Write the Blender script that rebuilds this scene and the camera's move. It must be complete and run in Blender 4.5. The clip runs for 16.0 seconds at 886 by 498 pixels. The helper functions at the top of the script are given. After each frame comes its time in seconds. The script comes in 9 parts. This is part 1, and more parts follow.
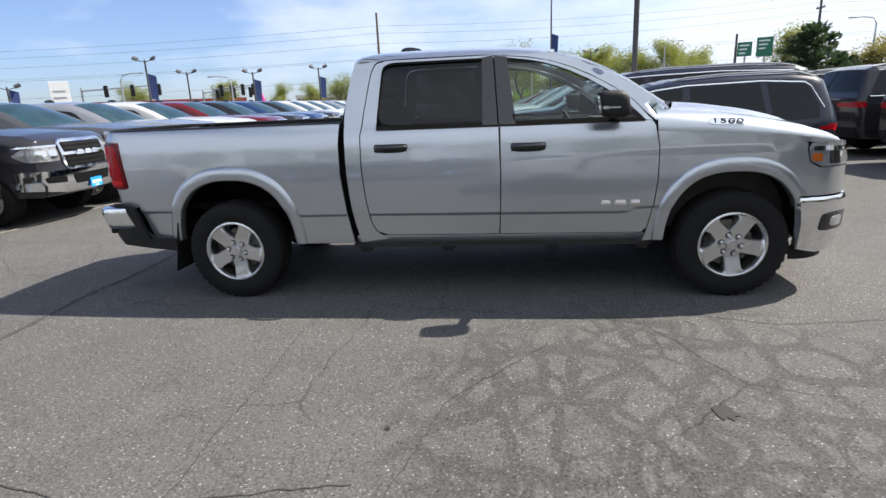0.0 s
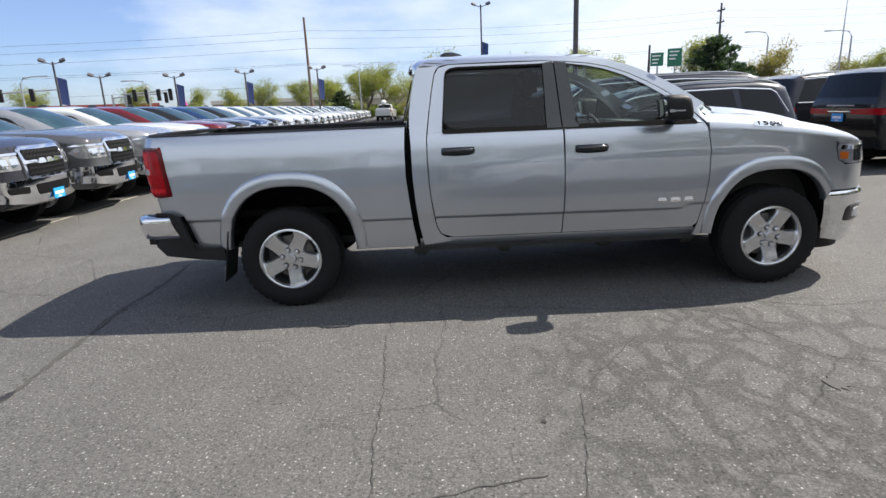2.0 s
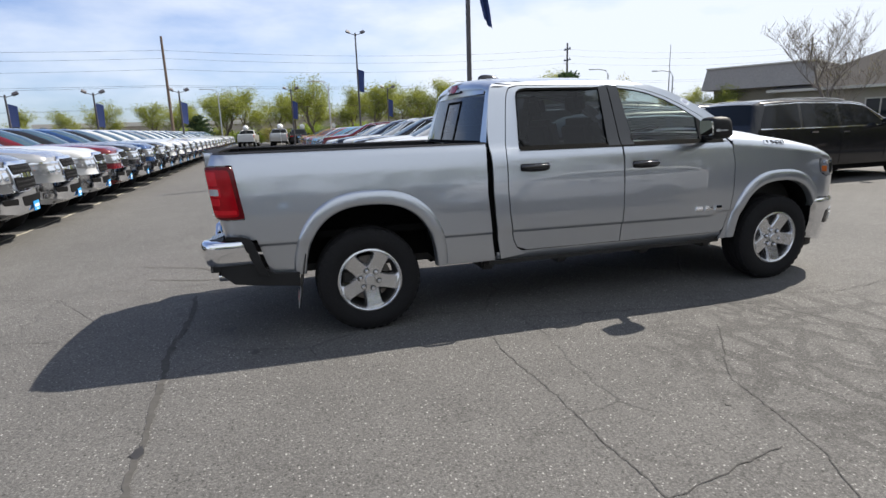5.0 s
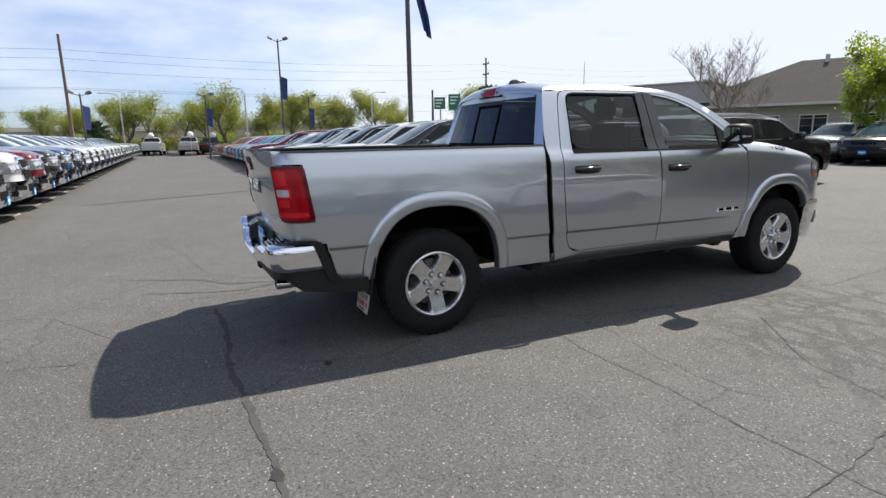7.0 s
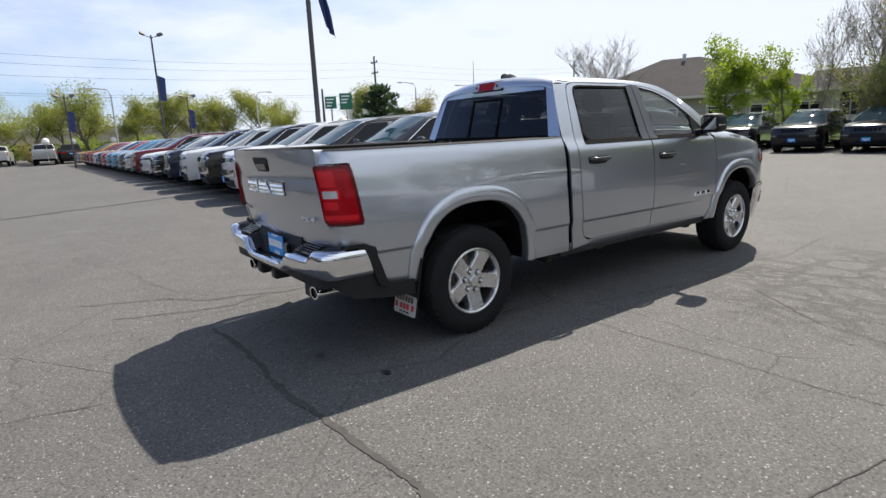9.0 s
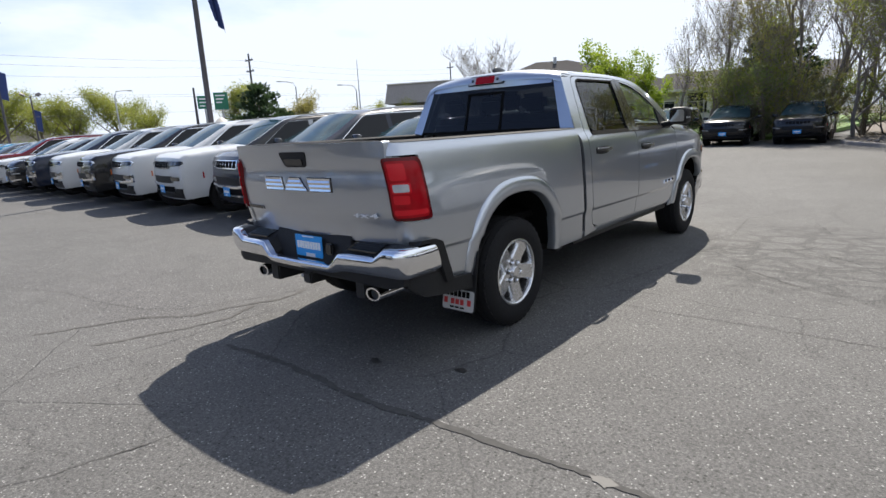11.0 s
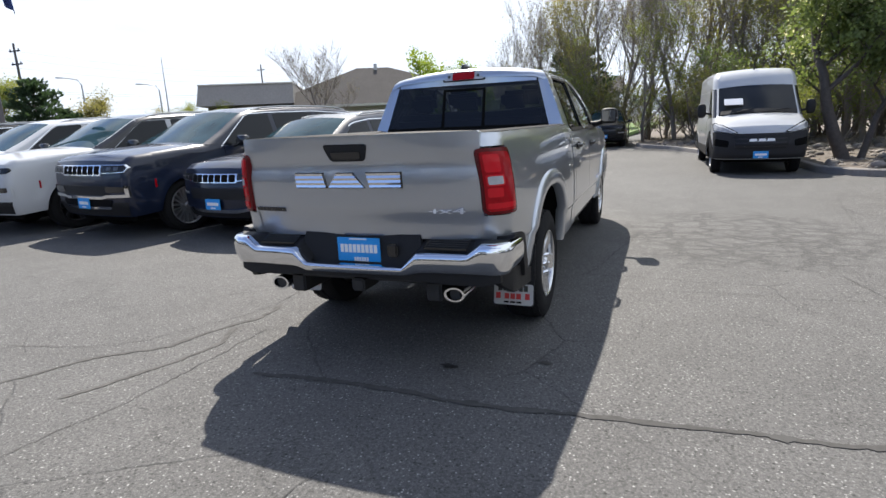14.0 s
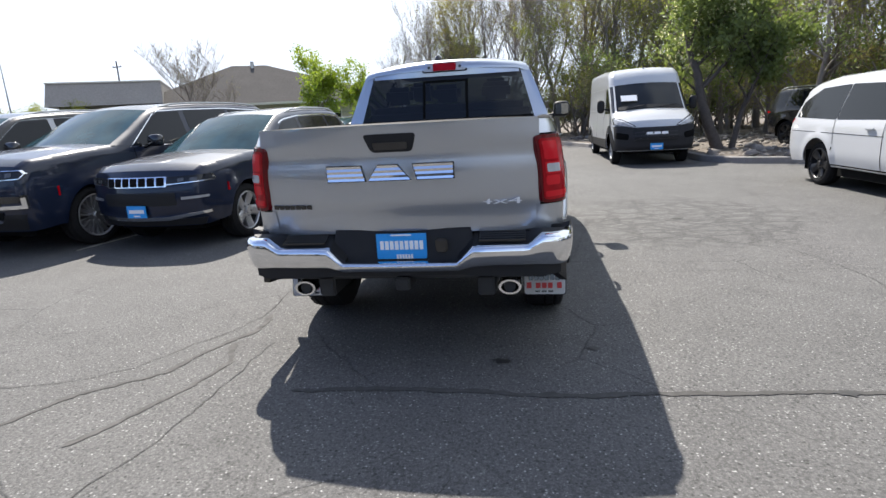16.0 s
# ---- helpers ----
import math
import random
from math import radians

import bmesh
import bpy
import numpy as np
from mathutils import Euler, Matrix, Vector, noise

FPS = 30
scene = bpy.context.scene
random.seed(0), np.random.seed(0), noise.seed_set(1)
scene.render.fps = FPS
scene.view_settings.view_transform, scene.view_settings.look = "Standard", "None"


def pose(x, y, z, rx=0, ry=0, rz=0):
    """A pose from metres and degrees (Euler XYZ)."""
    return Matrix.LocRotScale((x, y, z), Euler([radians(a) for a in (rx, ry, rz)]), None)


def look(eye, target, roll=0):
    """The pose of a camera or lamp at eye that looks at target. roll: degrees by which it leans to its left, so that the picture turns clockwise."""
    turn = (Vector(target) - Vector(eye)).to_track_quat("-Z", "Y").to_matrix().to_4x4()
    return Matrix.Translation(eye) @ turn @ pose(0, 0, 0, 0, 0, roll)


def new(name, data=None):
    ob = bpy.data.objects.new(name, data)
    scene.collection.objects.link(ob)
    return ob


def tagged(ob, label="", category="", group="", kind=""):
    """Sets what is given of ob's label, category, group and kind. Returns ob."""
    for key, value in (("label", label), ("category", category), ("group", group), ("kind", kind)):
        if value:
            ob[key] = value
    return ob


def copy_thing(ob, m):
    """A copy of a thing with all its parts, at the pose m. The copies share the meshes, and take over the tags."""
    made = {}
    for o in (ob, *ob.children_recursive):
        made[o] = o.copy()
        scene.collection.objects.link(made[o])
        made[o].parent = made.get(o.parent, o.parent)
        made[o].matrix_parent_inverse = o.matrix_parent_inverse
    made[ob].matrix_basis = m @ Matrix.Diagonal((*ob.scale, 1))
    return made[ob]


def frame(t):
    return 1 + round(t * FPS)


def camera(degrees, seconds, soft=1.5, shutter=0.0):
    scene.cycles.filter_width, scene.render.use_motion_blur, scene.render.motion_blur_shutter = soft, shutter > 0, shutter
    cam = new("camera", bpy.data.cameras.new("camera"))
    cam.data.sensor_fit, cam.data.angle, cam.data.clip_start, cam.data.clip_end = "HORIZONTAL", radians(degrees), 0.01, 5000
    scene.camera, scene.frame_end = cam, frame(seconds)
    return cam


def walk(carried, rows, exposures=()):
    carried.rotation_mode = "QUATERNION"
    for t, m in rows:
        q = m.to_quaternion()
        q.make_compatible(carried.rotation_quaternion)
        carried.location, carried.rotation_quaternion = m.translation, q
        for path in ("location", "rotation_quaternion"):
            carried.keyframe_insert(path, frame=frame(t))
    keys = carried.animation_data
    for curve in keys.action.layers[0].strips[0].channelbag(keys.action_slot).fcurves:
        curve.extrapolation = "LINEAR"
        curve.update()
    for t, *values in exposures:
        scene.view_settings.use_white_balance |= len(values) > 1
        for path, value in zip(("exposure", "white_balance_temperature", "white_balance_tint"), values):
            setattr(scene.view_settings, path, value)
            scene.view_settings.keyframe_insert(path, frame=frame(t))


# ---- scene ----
cam = camera(77.2, 16.0)
PATH = [
    (0, (2.268, -5.168, 1.523), (2.024, -3.25, 1.013), -2.6),
    (0.5, (2.006, -5.219, 1.545), (1.826, -3.292, 1.043), -2.4),
    (1, (1.745, -5.253, 1.545), (1.63, -3.321, 1.041), -2.6),
    (1.5, (1.456, -5.268, 1.546), (1.41, -3.334, 1.038), -2.6),
    (2, (1.152, -5.288, 1.55), (1.185, -3.352, 1.049), -2.5),
    (2.5, (0.856, -5.33, 1.536), (0.965, -3.394, 1.048), -2.5),
    (3, (0.57, -5.339, 1.558), (0.775, -3.405, 1.093), -2.4),
    (3.5, (0.285, -5.305, 1.531), (0.583, -3.381, 1.073), -2.1),
    (4, (-0.008, -5.251, 1.543), (0.373, -3.339, 1.098), -2.1),
    (6.5, (-1.401, -4.772, 1.514), (-0.652, -2.962, 1.113), -1.2),
    (7, (-1.659, -4.647, 1.491), (-0.83, -2.871, 1.094), -1.1),
    (7.5, (-1.897, -4.519, 1.509), (-0.971, -2.792, 1.108), -1.4),
    (8, (-2.113, -4.347, 1.485), (-1.101, -2.67, 1.081), -1.7),
    (8.5, (-2.316, -4.177, 1.504), (-1.222, -2.554, 1.094), -2.2),
    (9, (-2.54, -3.998, 1.488), (-1.373, -2.427, 1.076), -2.5),
    (11.5, (-3.516, -2.92, 1.477), (-1.958, -1.743, 1.047), -2.7),
    (12, (-3.665, -2.708, 1.479), (-2.034, -1.632, 1.052), -2.2),
    (12.5, (-3.768, -2.476, 1.454), (-2.085, -1.484, 1.025), -2.2),
    (13, (-3.862, -2.222, 1.462), (-2.133, -1.313, 1.03), -2.6),
    (13.5, (-3.961, -1.957, 1.437), (-2.192, -1.135, 0.999), -2.7),
    (14, (-4.036, -1.706, 1.458), (-2.22, -0.992, 1.018), -2.6),
    (14.5, (-4.082, -1.45, 1.437), (-2.23, -0.843, 0.989), -2.7),
    (15, (-4.105, -1.197, 1.441), (-2.226, -0.681, 0.986), -3.2),
    (15.5, (-4.134, -0.95, 1.443), (-2.233, -0.53, 0.985), -3.4),
    (16, (-4.16, -0.734, 1.434), (-2.239, -0.423, 0.974), -3.2),
]
walk(cam, [(t, look(eye, target, roll)) for t, eye, target, roll in PATH], [(0.0, 0.88, 6500, 10), (2.0, 0.86, 6500, 10), (3.5, 0.80, 6500, 10), (6.5, 0.72, 6560, 10), (9.0, 0.74, 6560, 10), (11.5, 0.86, 6400, 10), (14.0, 0.98, 6370, 10), (16.0, 1.14, 6340, 10)])
# ---- world, sun, exposure ----
SUN_EL, SUN_AZ = radians(49), radians(23.2)
world = bpy.data.worlds.new("sky")
scene.world = world
world.use_nodes = True
wn = world.node_tree
wn.nodes.clear()


def wnode(kind, **inputs):
    n = wn.nodes.new(kind)
    for k, v in inputs.items():
        n.inputs[k].default_value = v
    return n


sky = wnode("ShaderNodeTexSky")
sky.sky_type, sky.sun_disc, sky.sun_elevation = "NISHITA", False, SUN_EL
sky.sun_rotation = math.pi / 2 - SUN_AZ
sky.air_density, sky.dust_density, sky.ozone_density = 1.0, 0.6, 2.0
wcoord = wnode("ShaderNodeTexCoord")
wsep = wnode("ShaderNodeSeparateXYZ")
wn.links.new(wcoord.outputs["Generated"], wsep.inputs[0])
wmap = wnode("ShaderNodeMapping")
wmap.inputs["Scale"].default_value = (1.3, 1.3, 4.2)
wn.links.new(wcoord.outputs["Generated"], wmap.inputs[0])
wnoise = wnode("ShaderNodeTexNoise", Scale=1.6, Detail=7.0, Roughness=0.55)
wn.links.new(wmap.outputs[0], wnoise.inputs["Vector"])
# the cloud sheet opens to blue over the far end of the lot
wdot = wnode("ShaderNodeVectorMath")
wdot.operation = "DOT_PRODUCT"
wdot.inputs[1].default_value = (0.80, -0.60, -0.85)
wn.links.new(wcoord.outputs["Generated"], wdot.inputs[0])
wx = wnode("ShaderNodeMath")
wx.operation = "MULTIPLY_ADD"
wx.inputs[1].default_value, wx.inputs[2].default_value = 0.42, 0.36
wn.links.new(wdot.outputs["Value"], wx.inputs[0])
wadd = wnode("ShaderNodeMath")
wadd.operation = "ADD"
wn.links.new(wx.outputs[0], wadd.inputs[0])
wn.links.new(wnoise.outputs["Fac"], wadd.inputs[1])
wramp = wnode("ShaderNodeValToRGB")
wramp.color_ramp.elements[0].position, wramp.color_ramp.elements[1].position = 0.43, 0.71
wramp.color_ramp.elements[0].color = (0.12, 0.12, 0.12, 1)
wn.links.new(wadd.outputs[0], wramp.inputs[0])
wmix = wnode("ShaderNodeMixRGB")
wmix.inputs[2].default_value = (10.3, 11.2, 12.7, 1)
wn.links.new(wramp.outputs[0], wmix.inputs[0])
wgain = wnode("ShaderNodeMixRGB")
wgain.blend_type = "MULTIPLY"
wgain.inputs[0].default_value, wgain.inputs[2].default_value = 1.0, (1.02, 1.22, 1.70, 1)
wn.links.new(sky.outputs[0], wgain.inputs[1])
wn.links.new(wgain.outputs[0], wmix.inputs[1])
wbg = wnode("ShaderNodeBackground", Strength=0.052)
wn.links.new(wmix.outputs[0], wbg.inputs[0])
wout = wnode("ShaderNodeOutputWorld")
wn.links.new(wbg.outputs[0], wout.inputs[0])

sun_data = bpy.data.lights.new("sun", "SUN")
sun_data.energy, sun_data.angle, sun_data.color = 5.0, radians(0.6), (1.0, 0.93, 0.83)
sun = new("sun", sun_data)
sun_way = Vector((math.cos(SUN_EL) * math.cos(SUN_AZ), math.cos(SUN_EL) * math.sin(SUN_AZ), math.sin(SUN_EL)))
sun.matrix_world = look(sun_way * 60, (0, 0, 0))
scene.view_settings.exposure = 0.95


# ---- materials ----
def material(name, color, rough=0.5, metal=0.0, coat=0.0, grain=0.0, grain_scale=40.0, bump=0.0, blotch=0.0, blotch_scale=2.0, spec=0.5, vary=0.0):
    m = bpy.data.materials.new(name)
    m.use_nodes = True
    nt = m.node_tree
    p = nt.nodes["Principled BSDF"]
    p.inputs["Roughness"].default_value, p.inputs["Metallic"].default_value = rough, metal
    p.inputs["Coat Weight"].default_value, p.inputs["Coat Roughness"].default_value = coat, 0.04
    p.inputs["Specular IOR Level"].default_value = spec
    base = nt.nodes.new("ShaderNodeRGB")
    base.outputs[0].default_value = (*color, 1)
    out = base.outputs[0]
    co = nt.nodes.new("ShaderNodeTexCoord")
    for amount, size, det in ((blotch, blotch_scale, 4), (grain, grain_scale, 3)):
        if amount:
            nz = nt.nodes.new("ShaderNodeTexNoise")
            nz.inputs["Scale"].default_value, nz.inputs["Detail"].default_value = size, det
            nt.links.new(co.outputs["Object"], nz.inputs["Vector"])
            ad = nt.nodes.new("ShaderNodeMath")
            ad.operation = "MULTIPLY_ADD"
            ad.inputs[1].default_value, ad.inputs[2].default_value = 2 * amount, 1 - amount
            nt.links.new(nz.outputs["Fac"], ad.inputs[0])
            mx = nt.nodes.new("ShaderNodeVectorMath")
            mx.operation = "SCALE"
            nt.links.new(out, mx.inputs[0])
            nt.links.new(ad.outputs[0], mx.inputs["Scale"])
            out = mx.outputs[0]
    if vary:
        oi = nt.nodes.new("ShaderNodeObjectInfo")
        ad = nt.nodes.new("ShaderNodeMath")
        ad.operation = "MULTIPLY_ADD"
        ad.inputs[1].default_value, ad.inputs[2].default_value = 2 * vary, 1 - vary
        nt.links.new(oi.outputs["Random"], ad.inputs[0])
        mx = nt.nodes.new("ShaderNodeVectorMath")
        mx.operation = "SCALE"
        nt.links.new(out, mx.inputs[0])
        nt.links.new(ad.outputs[0], mx.inputs["Scale"])
        out = mx.outputs[0]
    nt.links.new(out, p.inputs["Base Color"])
    if bump:
        nz = nt.nodes.new("ShaderNodeTexNoise")
        nz.inputs["Scale"].default_value, nz.inputs["Detail"].default_value = grain_scale, 5
        nt.links.new(co.outputs["Object"], nz.inputs["Vector"])
        bp = nt.nodes.new("ShaderNodeBump")
        bp.inputs["Strength"].default_value, bp.inputs["Distance"].default_value = bump, 0.01
        nt.links.new(nz.outputs["Fac"], bp.inputs["Height"])
        nt.links.new(bp.outputs[0], p.inputs["Normal"])
    return m


def glass_material(name, tint, gloss=1.0, rough=0.0):
    m = bpy.data.materials.new(name)
    m.use_nodes = True
    nt = m.node_tree
    nt.nodes.clear()
    tr = nt.nodes.new("ShaderNodeBsdfTransparent")
    tr.inputs[0].default_value = (*tint, 1)
    gl = nt.nodes.new("ShaderNodeBsdfGlossy")
    gl.inputs["Roughness"].default_value = rough
    gl.inputs["Color"].default_value = (gloss, gloss, gloss, 1)
    lw = nt.nodes.new("ShaderNodeLayerWeight")
    lw.inputs["Blend"].default_value = 0.5
    pw = nt.nodes.new("ShaderNodeMath")
    pw.operation = "POWER"
    pw.inputs[1].default_value = 4.0
    fr = nt.nodes.new("ShaderNodeMath")
    fr.operation = "MULTIPLY_ADD"
    fr.inputs[1].default_value, fr.inputs[2].default_value = 0.85, 0.042
    nt.links.new(lw.outputs["Facing"], pw.inputs[0])
    nt.links.new(pw.outputs[0], fr.inputs[0])
    mx = nt.nodes.new("ShaderNodeMixShader")
    out = nt.nodes.new("ShaderNodeOutputMaterial")
    nt.links.new(fr.outputs[0], mx.inputs[0])
    nt.links.new(tr.outputs[0], mx.inputs[1])
    nt.links.new(gl.outputs[0], mx.inputs[2])
    nt.links.new(mx.outputs[0], out.inputs[0])
    return m


def asphalt_material():
    m = bpy.data.materials.new("asphalt")
    m.use_nodes = True
    nt = m.node_tree
    p = nt.nodes["Principled BSDF"]
    co = nt.nodes.new("ShaderNodeTexCoord")

    def nz(scale, detail, rough=0.6):
        n = nt.nodes.new("ShaderNodeTexNoise")
        n.inputs["Scale"].default_value, n.inputs["Detail"].default_value, n.inputs["Roughness"].default_value = scale, detail, rough
        nt.links.new(co.outputs["Object"], n.inputs["Vector"])
        return n

    def math_node(op, a, b=None, c=None):
        n = nt.nodes.new("ShaderNodeMath")
        n.operation = op
        for i, v in enumerate((a, b, c)):
            if v is None:
                continue
            if isinstance(v, (int, float)):
                n.inputs[i].default_value = v
            else:
                nt.links.new(v, n.inputs[i])
        return n.outputs[0]

    def ramp(v, stops):
        n = nt.nodes.new("ShaderNodeValToRGB")
        while len(n.color_ramp.elements) < len(stops):
            n.color_ramp.elements.new(0.5)
        for e, (pos, val) in zip(n.color_ramp.elements, stops):
            e.position, e.color = pos, (*val, 1) if isinstance(val, tuple) else (val, val, val, 1)
        nt.links.new(v, n.inputs[0])
        return n.outputs[0]

    big, mid, fine = nz(0.35, 5), nz(2.2, 6), nz(60, 4, 0.75)
    stone = nt.nodes.new("ShaderNodeTexVoronoi")
    stone.inputs["Scale"].default_value = 85
    nt.links.new(co.outputs["Object"], stone.inputs["Vector"])
    base = ramp(fine.outputs["Fac"], [(0.25, (0.042, 0.041, 0.040)), (0.55, (0.096, 0.094, 0.091)), (0.8, (0.18, 0.176, 0.17))])
    v1 = math_node("MULTIPLY_ADD", big.outputs["Fac"], 0.5, 0.75)
    v2 = math_node("MULTIPLY_ADD", mid.outputs["Fac"], 0.45, 0.78)
    v3 = math_node("MULTIPLY_ADD", ramp(stone.outputs["Color"], [(0.0, 0.0), (1.0, 1.0)]), 0.5, 0.75)
    amount = math_node("MULTIPLY", math_node("MULTIPLY", v1, v2), v3)

    def chips(scale, lo, hi, size):
        v = nt.nodes.new("ShaderNodeTexVoronoi")
        v.inputs["Scale"].default_value = scale
        nt.links.new(co.outputs["Object"], v.inputs["Vector"])
        pick = nt.nodes.new("ShaderNodeSeparateXYZ")
        nt.links.new(v.outputs["Color"], pick.inputs[0])
        return math_node("MULTIPLY", ramp(v.outputs["Distance"], [(size * 0.6, 1.0), (size, 0.0)]), ramp(pick.outputs[0], [(lo, 0.0), (hi, 1.0)]))

    # pale chips of stone worn bare, and small pits
    amount = math_node("ADD", amount, math_node("MULTIPLY", chips(70, 0.86, 0.95, 0.42), 2.1))
    amount = math_node("ADD", amount, math_node("MULTIPLY", chips(140, 0.70, 0.95, 0.45), 0.85))
    amount = math_node("MULTIPLY", amount, math_node("SUBTRACT", 1.0, math_node("MULTIPLY", chips(52, 0.80, 0.92, 0.45), 0.5)))
    # hairline cracks: cell edges, bent by noise, only in some areas
    warp = nt.nodes.new("ShaderNodeMixRGB")
    warp.inputs[0].default_value = 0.12
    wz = nz(3.0, 4)
    nt.links.new(co.outputs["Object"], warp.inputs[1])
    nt.links.new(wz.outputs["Color"], warp.inputs[2])

    def cells(scale):
        v = nt.nodes.new("ShaderNodeTexVoronoi")
        v.feature = "DISTANCE_TO_EDGE"
        v.inputs["Scale"].default_value = scale
        nt.links.new(warp.outputs[0], v.inputs["Vector"])
        return v.outputs["Distance"]

    sep = nt.nodes.new("ShaderNodeSeparateXYZ")
    nt.links.new(co.outputs["Object"], sep.inputs[0])
    # the worn patch beside the truck's front half is crazed and its cracks are filled with dark tar
    dx = math_node("MULTIPLY", math_node("SUBTRACT", sep.outputs[0], 3.3), 0.52)
    dy = math_node("MULTIPLY", math_node("SUBTRACT", sep.outputs[1], -2.7), 0.62)
    rad = math_node("SQRT", math_node("ADD", math_node("MULTIPLY", dx, dx), math_node("MULTIPLY", dy, dy)))
    rad = math_node("ADD", rad, math_node("MULTIPLY_ADD", mid.outputs["Fac"], 0.9, -0.45))
    worn = ramp(rad, [(0.7, 1.0), (1.0, 0.0)])
    def strands(scale, seed, stretch, lo, hi):
        """Wandering strands of tar: the edges of stretched, strongly bent cells."""
        mp = nt.nodes.new("ShaderNodeMapping")
        mp.inputs["Location"].default_value, mp.inputs["Rotation"].default_value, mp.inputs["Scale"].default_value = (seed, seed * 0.7, 0), (0, 0, seed), (1.0, stretch, 1.0)
        nt.links.new(warp2.outputs[0], mp.inputs["Vector"])
        v = nt.nodes.new("ShaderNodeTexVoronoi")
        v.voronoi_dimensions = "2D"
        v.feature = "DISTANCE_TO_EDGE"
        v.inputs["Scale"].default_value = scale
        nt.links.new(mp.outputs[0], v.inputs["Vector"])
        return ramp(v.outputs["Distance"], [(lo, 1.0), (hi, 0.0)])

    warp2 = nt.nodes.new("ShaderNodeMixRGB")
    warp2.inputs[0].default_value = 0.22
    nt.links.new(co.outputs["Object"], warp2.inputs[1])
    nt.links.new(nz(2.1, 2).outputs["Color"], warp2.inputs[2])
    some = ramp(nz(1.1, 3).outputs["Fac"], [(0.40, 0.0), (0.52, 1.0)])
    tar = math_node("MAXIMUM", strands(4.3, 0.4, 0.62, 0.085, 0.150), math_node("MULTIPLY", strands(5.6, 2.3, 0.7, 0.07, 0.14), some))
    tar = math_node("MULTIPLY", tar, math_node("MULTIPLY_ADD", mid.outputs["Fac"], 1.0, 0.45))
    tar = math_node("MINIMUM", math_node("MULTIPLY", tar, worn), 1.0)
    hair = math_node("MULTIPLY", ramp(cells(0.55), [(0.0015, 1.0), (0.005, 0.0)]), ramp(nz(0.5, 2).outputs["Fac"], [(0.42, 0.0), (0.55, 1.0)]))
    hair2 = math_node("MULTIPLY", ramp(cells(5.0), [(0.01, 0.8), (0.035, 0.0)]), ramp(nz(0.8, 2).outputs["Fac"], [(0.52, 0.0), (0.62, 1.0)]))
    dark = math_node("SUBTRACT", 1.0, math_node("MULTIPLY", tar, 0.34))
    dark = math_node("MULTIPLY", dark, math_node("SUBTRACT", 1.0, math_node("MULTIPLY", hair, 0.32)))
    dark = math_node("MULTIPLY", dark, math_node("SUBTRACT", 1.0, math_node("MULTIPLY", hair2, 0.28)))
    sc = nt.nodes.new("ShaderNodeVectorMath")
    sc.operation = "SCALE"
    nt.links.new(base, sc.inputs[0])
    nt.links.new(math_node("MULTIPLY", amount, dark), sc.inputs["Scale"])
    nt.links.new(sc.outputs[0], p.inputs["Base Color"])
    p.inputs["Roughness"].default_value = 0.85
    p.inputs["Specular IOR Level"].default_value = 0.3
    bp = nt.nodes.new("ShaderNodeBump")
    bp.inputs["Strength"].default_value, bp.inputs["Distance"].default_value = 0.6, 0.006
    h = math_node("ADD", math_node("MULTIPLY", stone.outputs["Distance"], -0.6), fine.outputs["Fac"])
    h = math_node("SUBTRACT", h, math_node("MULTIPLY", hair, 1.5))
    nt.links.new(h, bp.inputs["Height"])
    nt.links.new(bp.outputs[0], p.inputs["Normal"])
    return m


ASPHALT = asphalt_material()
SILVER = material("silver_paint", (0.43, 0.46, 0.505), 0.31, 0.85, 1.0, grain=0.06, grain_scale=900)
SILVER.node_tree.nodes["Principled BSDF"].inputs["Coat IOR"].default_value = 1.95
SILVER.node_tree.nodes["Principled BSDF"].inputs["Coat Roughness"].default_value = 0.02
BADGE = material("bright_badge", (0.78, 0.79, 0.81), 0.3, 0.3, grain=0.05)
CHROME = material("chrome", (0.82, 0.83, 0.85), 0.07, 1.0, grain=0.03, grain_scale=30)
ALLOY = material("alloy", (0.50, 0.505, 0.51), 0.33, 0.7, grain=0.04, grain_scale=25)
MACHINED = material("machined_alloy", (0.62, 0.625, 0.635), 0.24, 0.9, 0.4, grain=0.05, grain_scale=60)
ROTOR = material("brake_steel", (0.17, 0.155, 0.14), 0.5, 0.7, grain=0.2, grain_scale=50)
RUBBER = material("rubber", (0.013, 0.013, 0.014), 0.85, spec=0.2, grain=0.25, grain_scale=60, bump=0.3)
BLACK = material("black_plastic", (0.015, 0.015, 0.016), 0.55, spec=0.25, grain=0.2, grain_scale=300, bump=0.15)
GLOSSBLACK = material("gloss_black", (0.012, 0.012, 0.013), 0.12, coat=0.5)
CAPBLACK = material("moulded_cap", (0.010, 0.010, 0.011), 0.6, spec=0.06, grain=0.2, grain_scale=200)
LINER = material("wheel_liner", (0.006, 0.006, 0.006), 0.95, spec=0.08, grain=0.3, grain_scale=20)
FRAME_M = material("chassis_black", (0.018, 0.018, 0.018), 0.6, grain=0.3, grain_scale=20)
REDLENS = material("red_lens", (0.32, 0.003, 0.008), 0.14, spec=0.22, blotch=0.35, blotch_scale=16)
DARKRED = material("dark_red_lens", (0.10, 0.002, 0.005), 0.16, spec=0.3)
BRIGHTRED = material("bright_red_lens", (0.55, 0.010, 0.018), 0.2, spec=0.3)
HEADLAMP = material("clear_headlamp", (0.26, 0.265, 0.275), 0.12, 0.3, 0.5, blotch=0.85, blotch_scale=13)
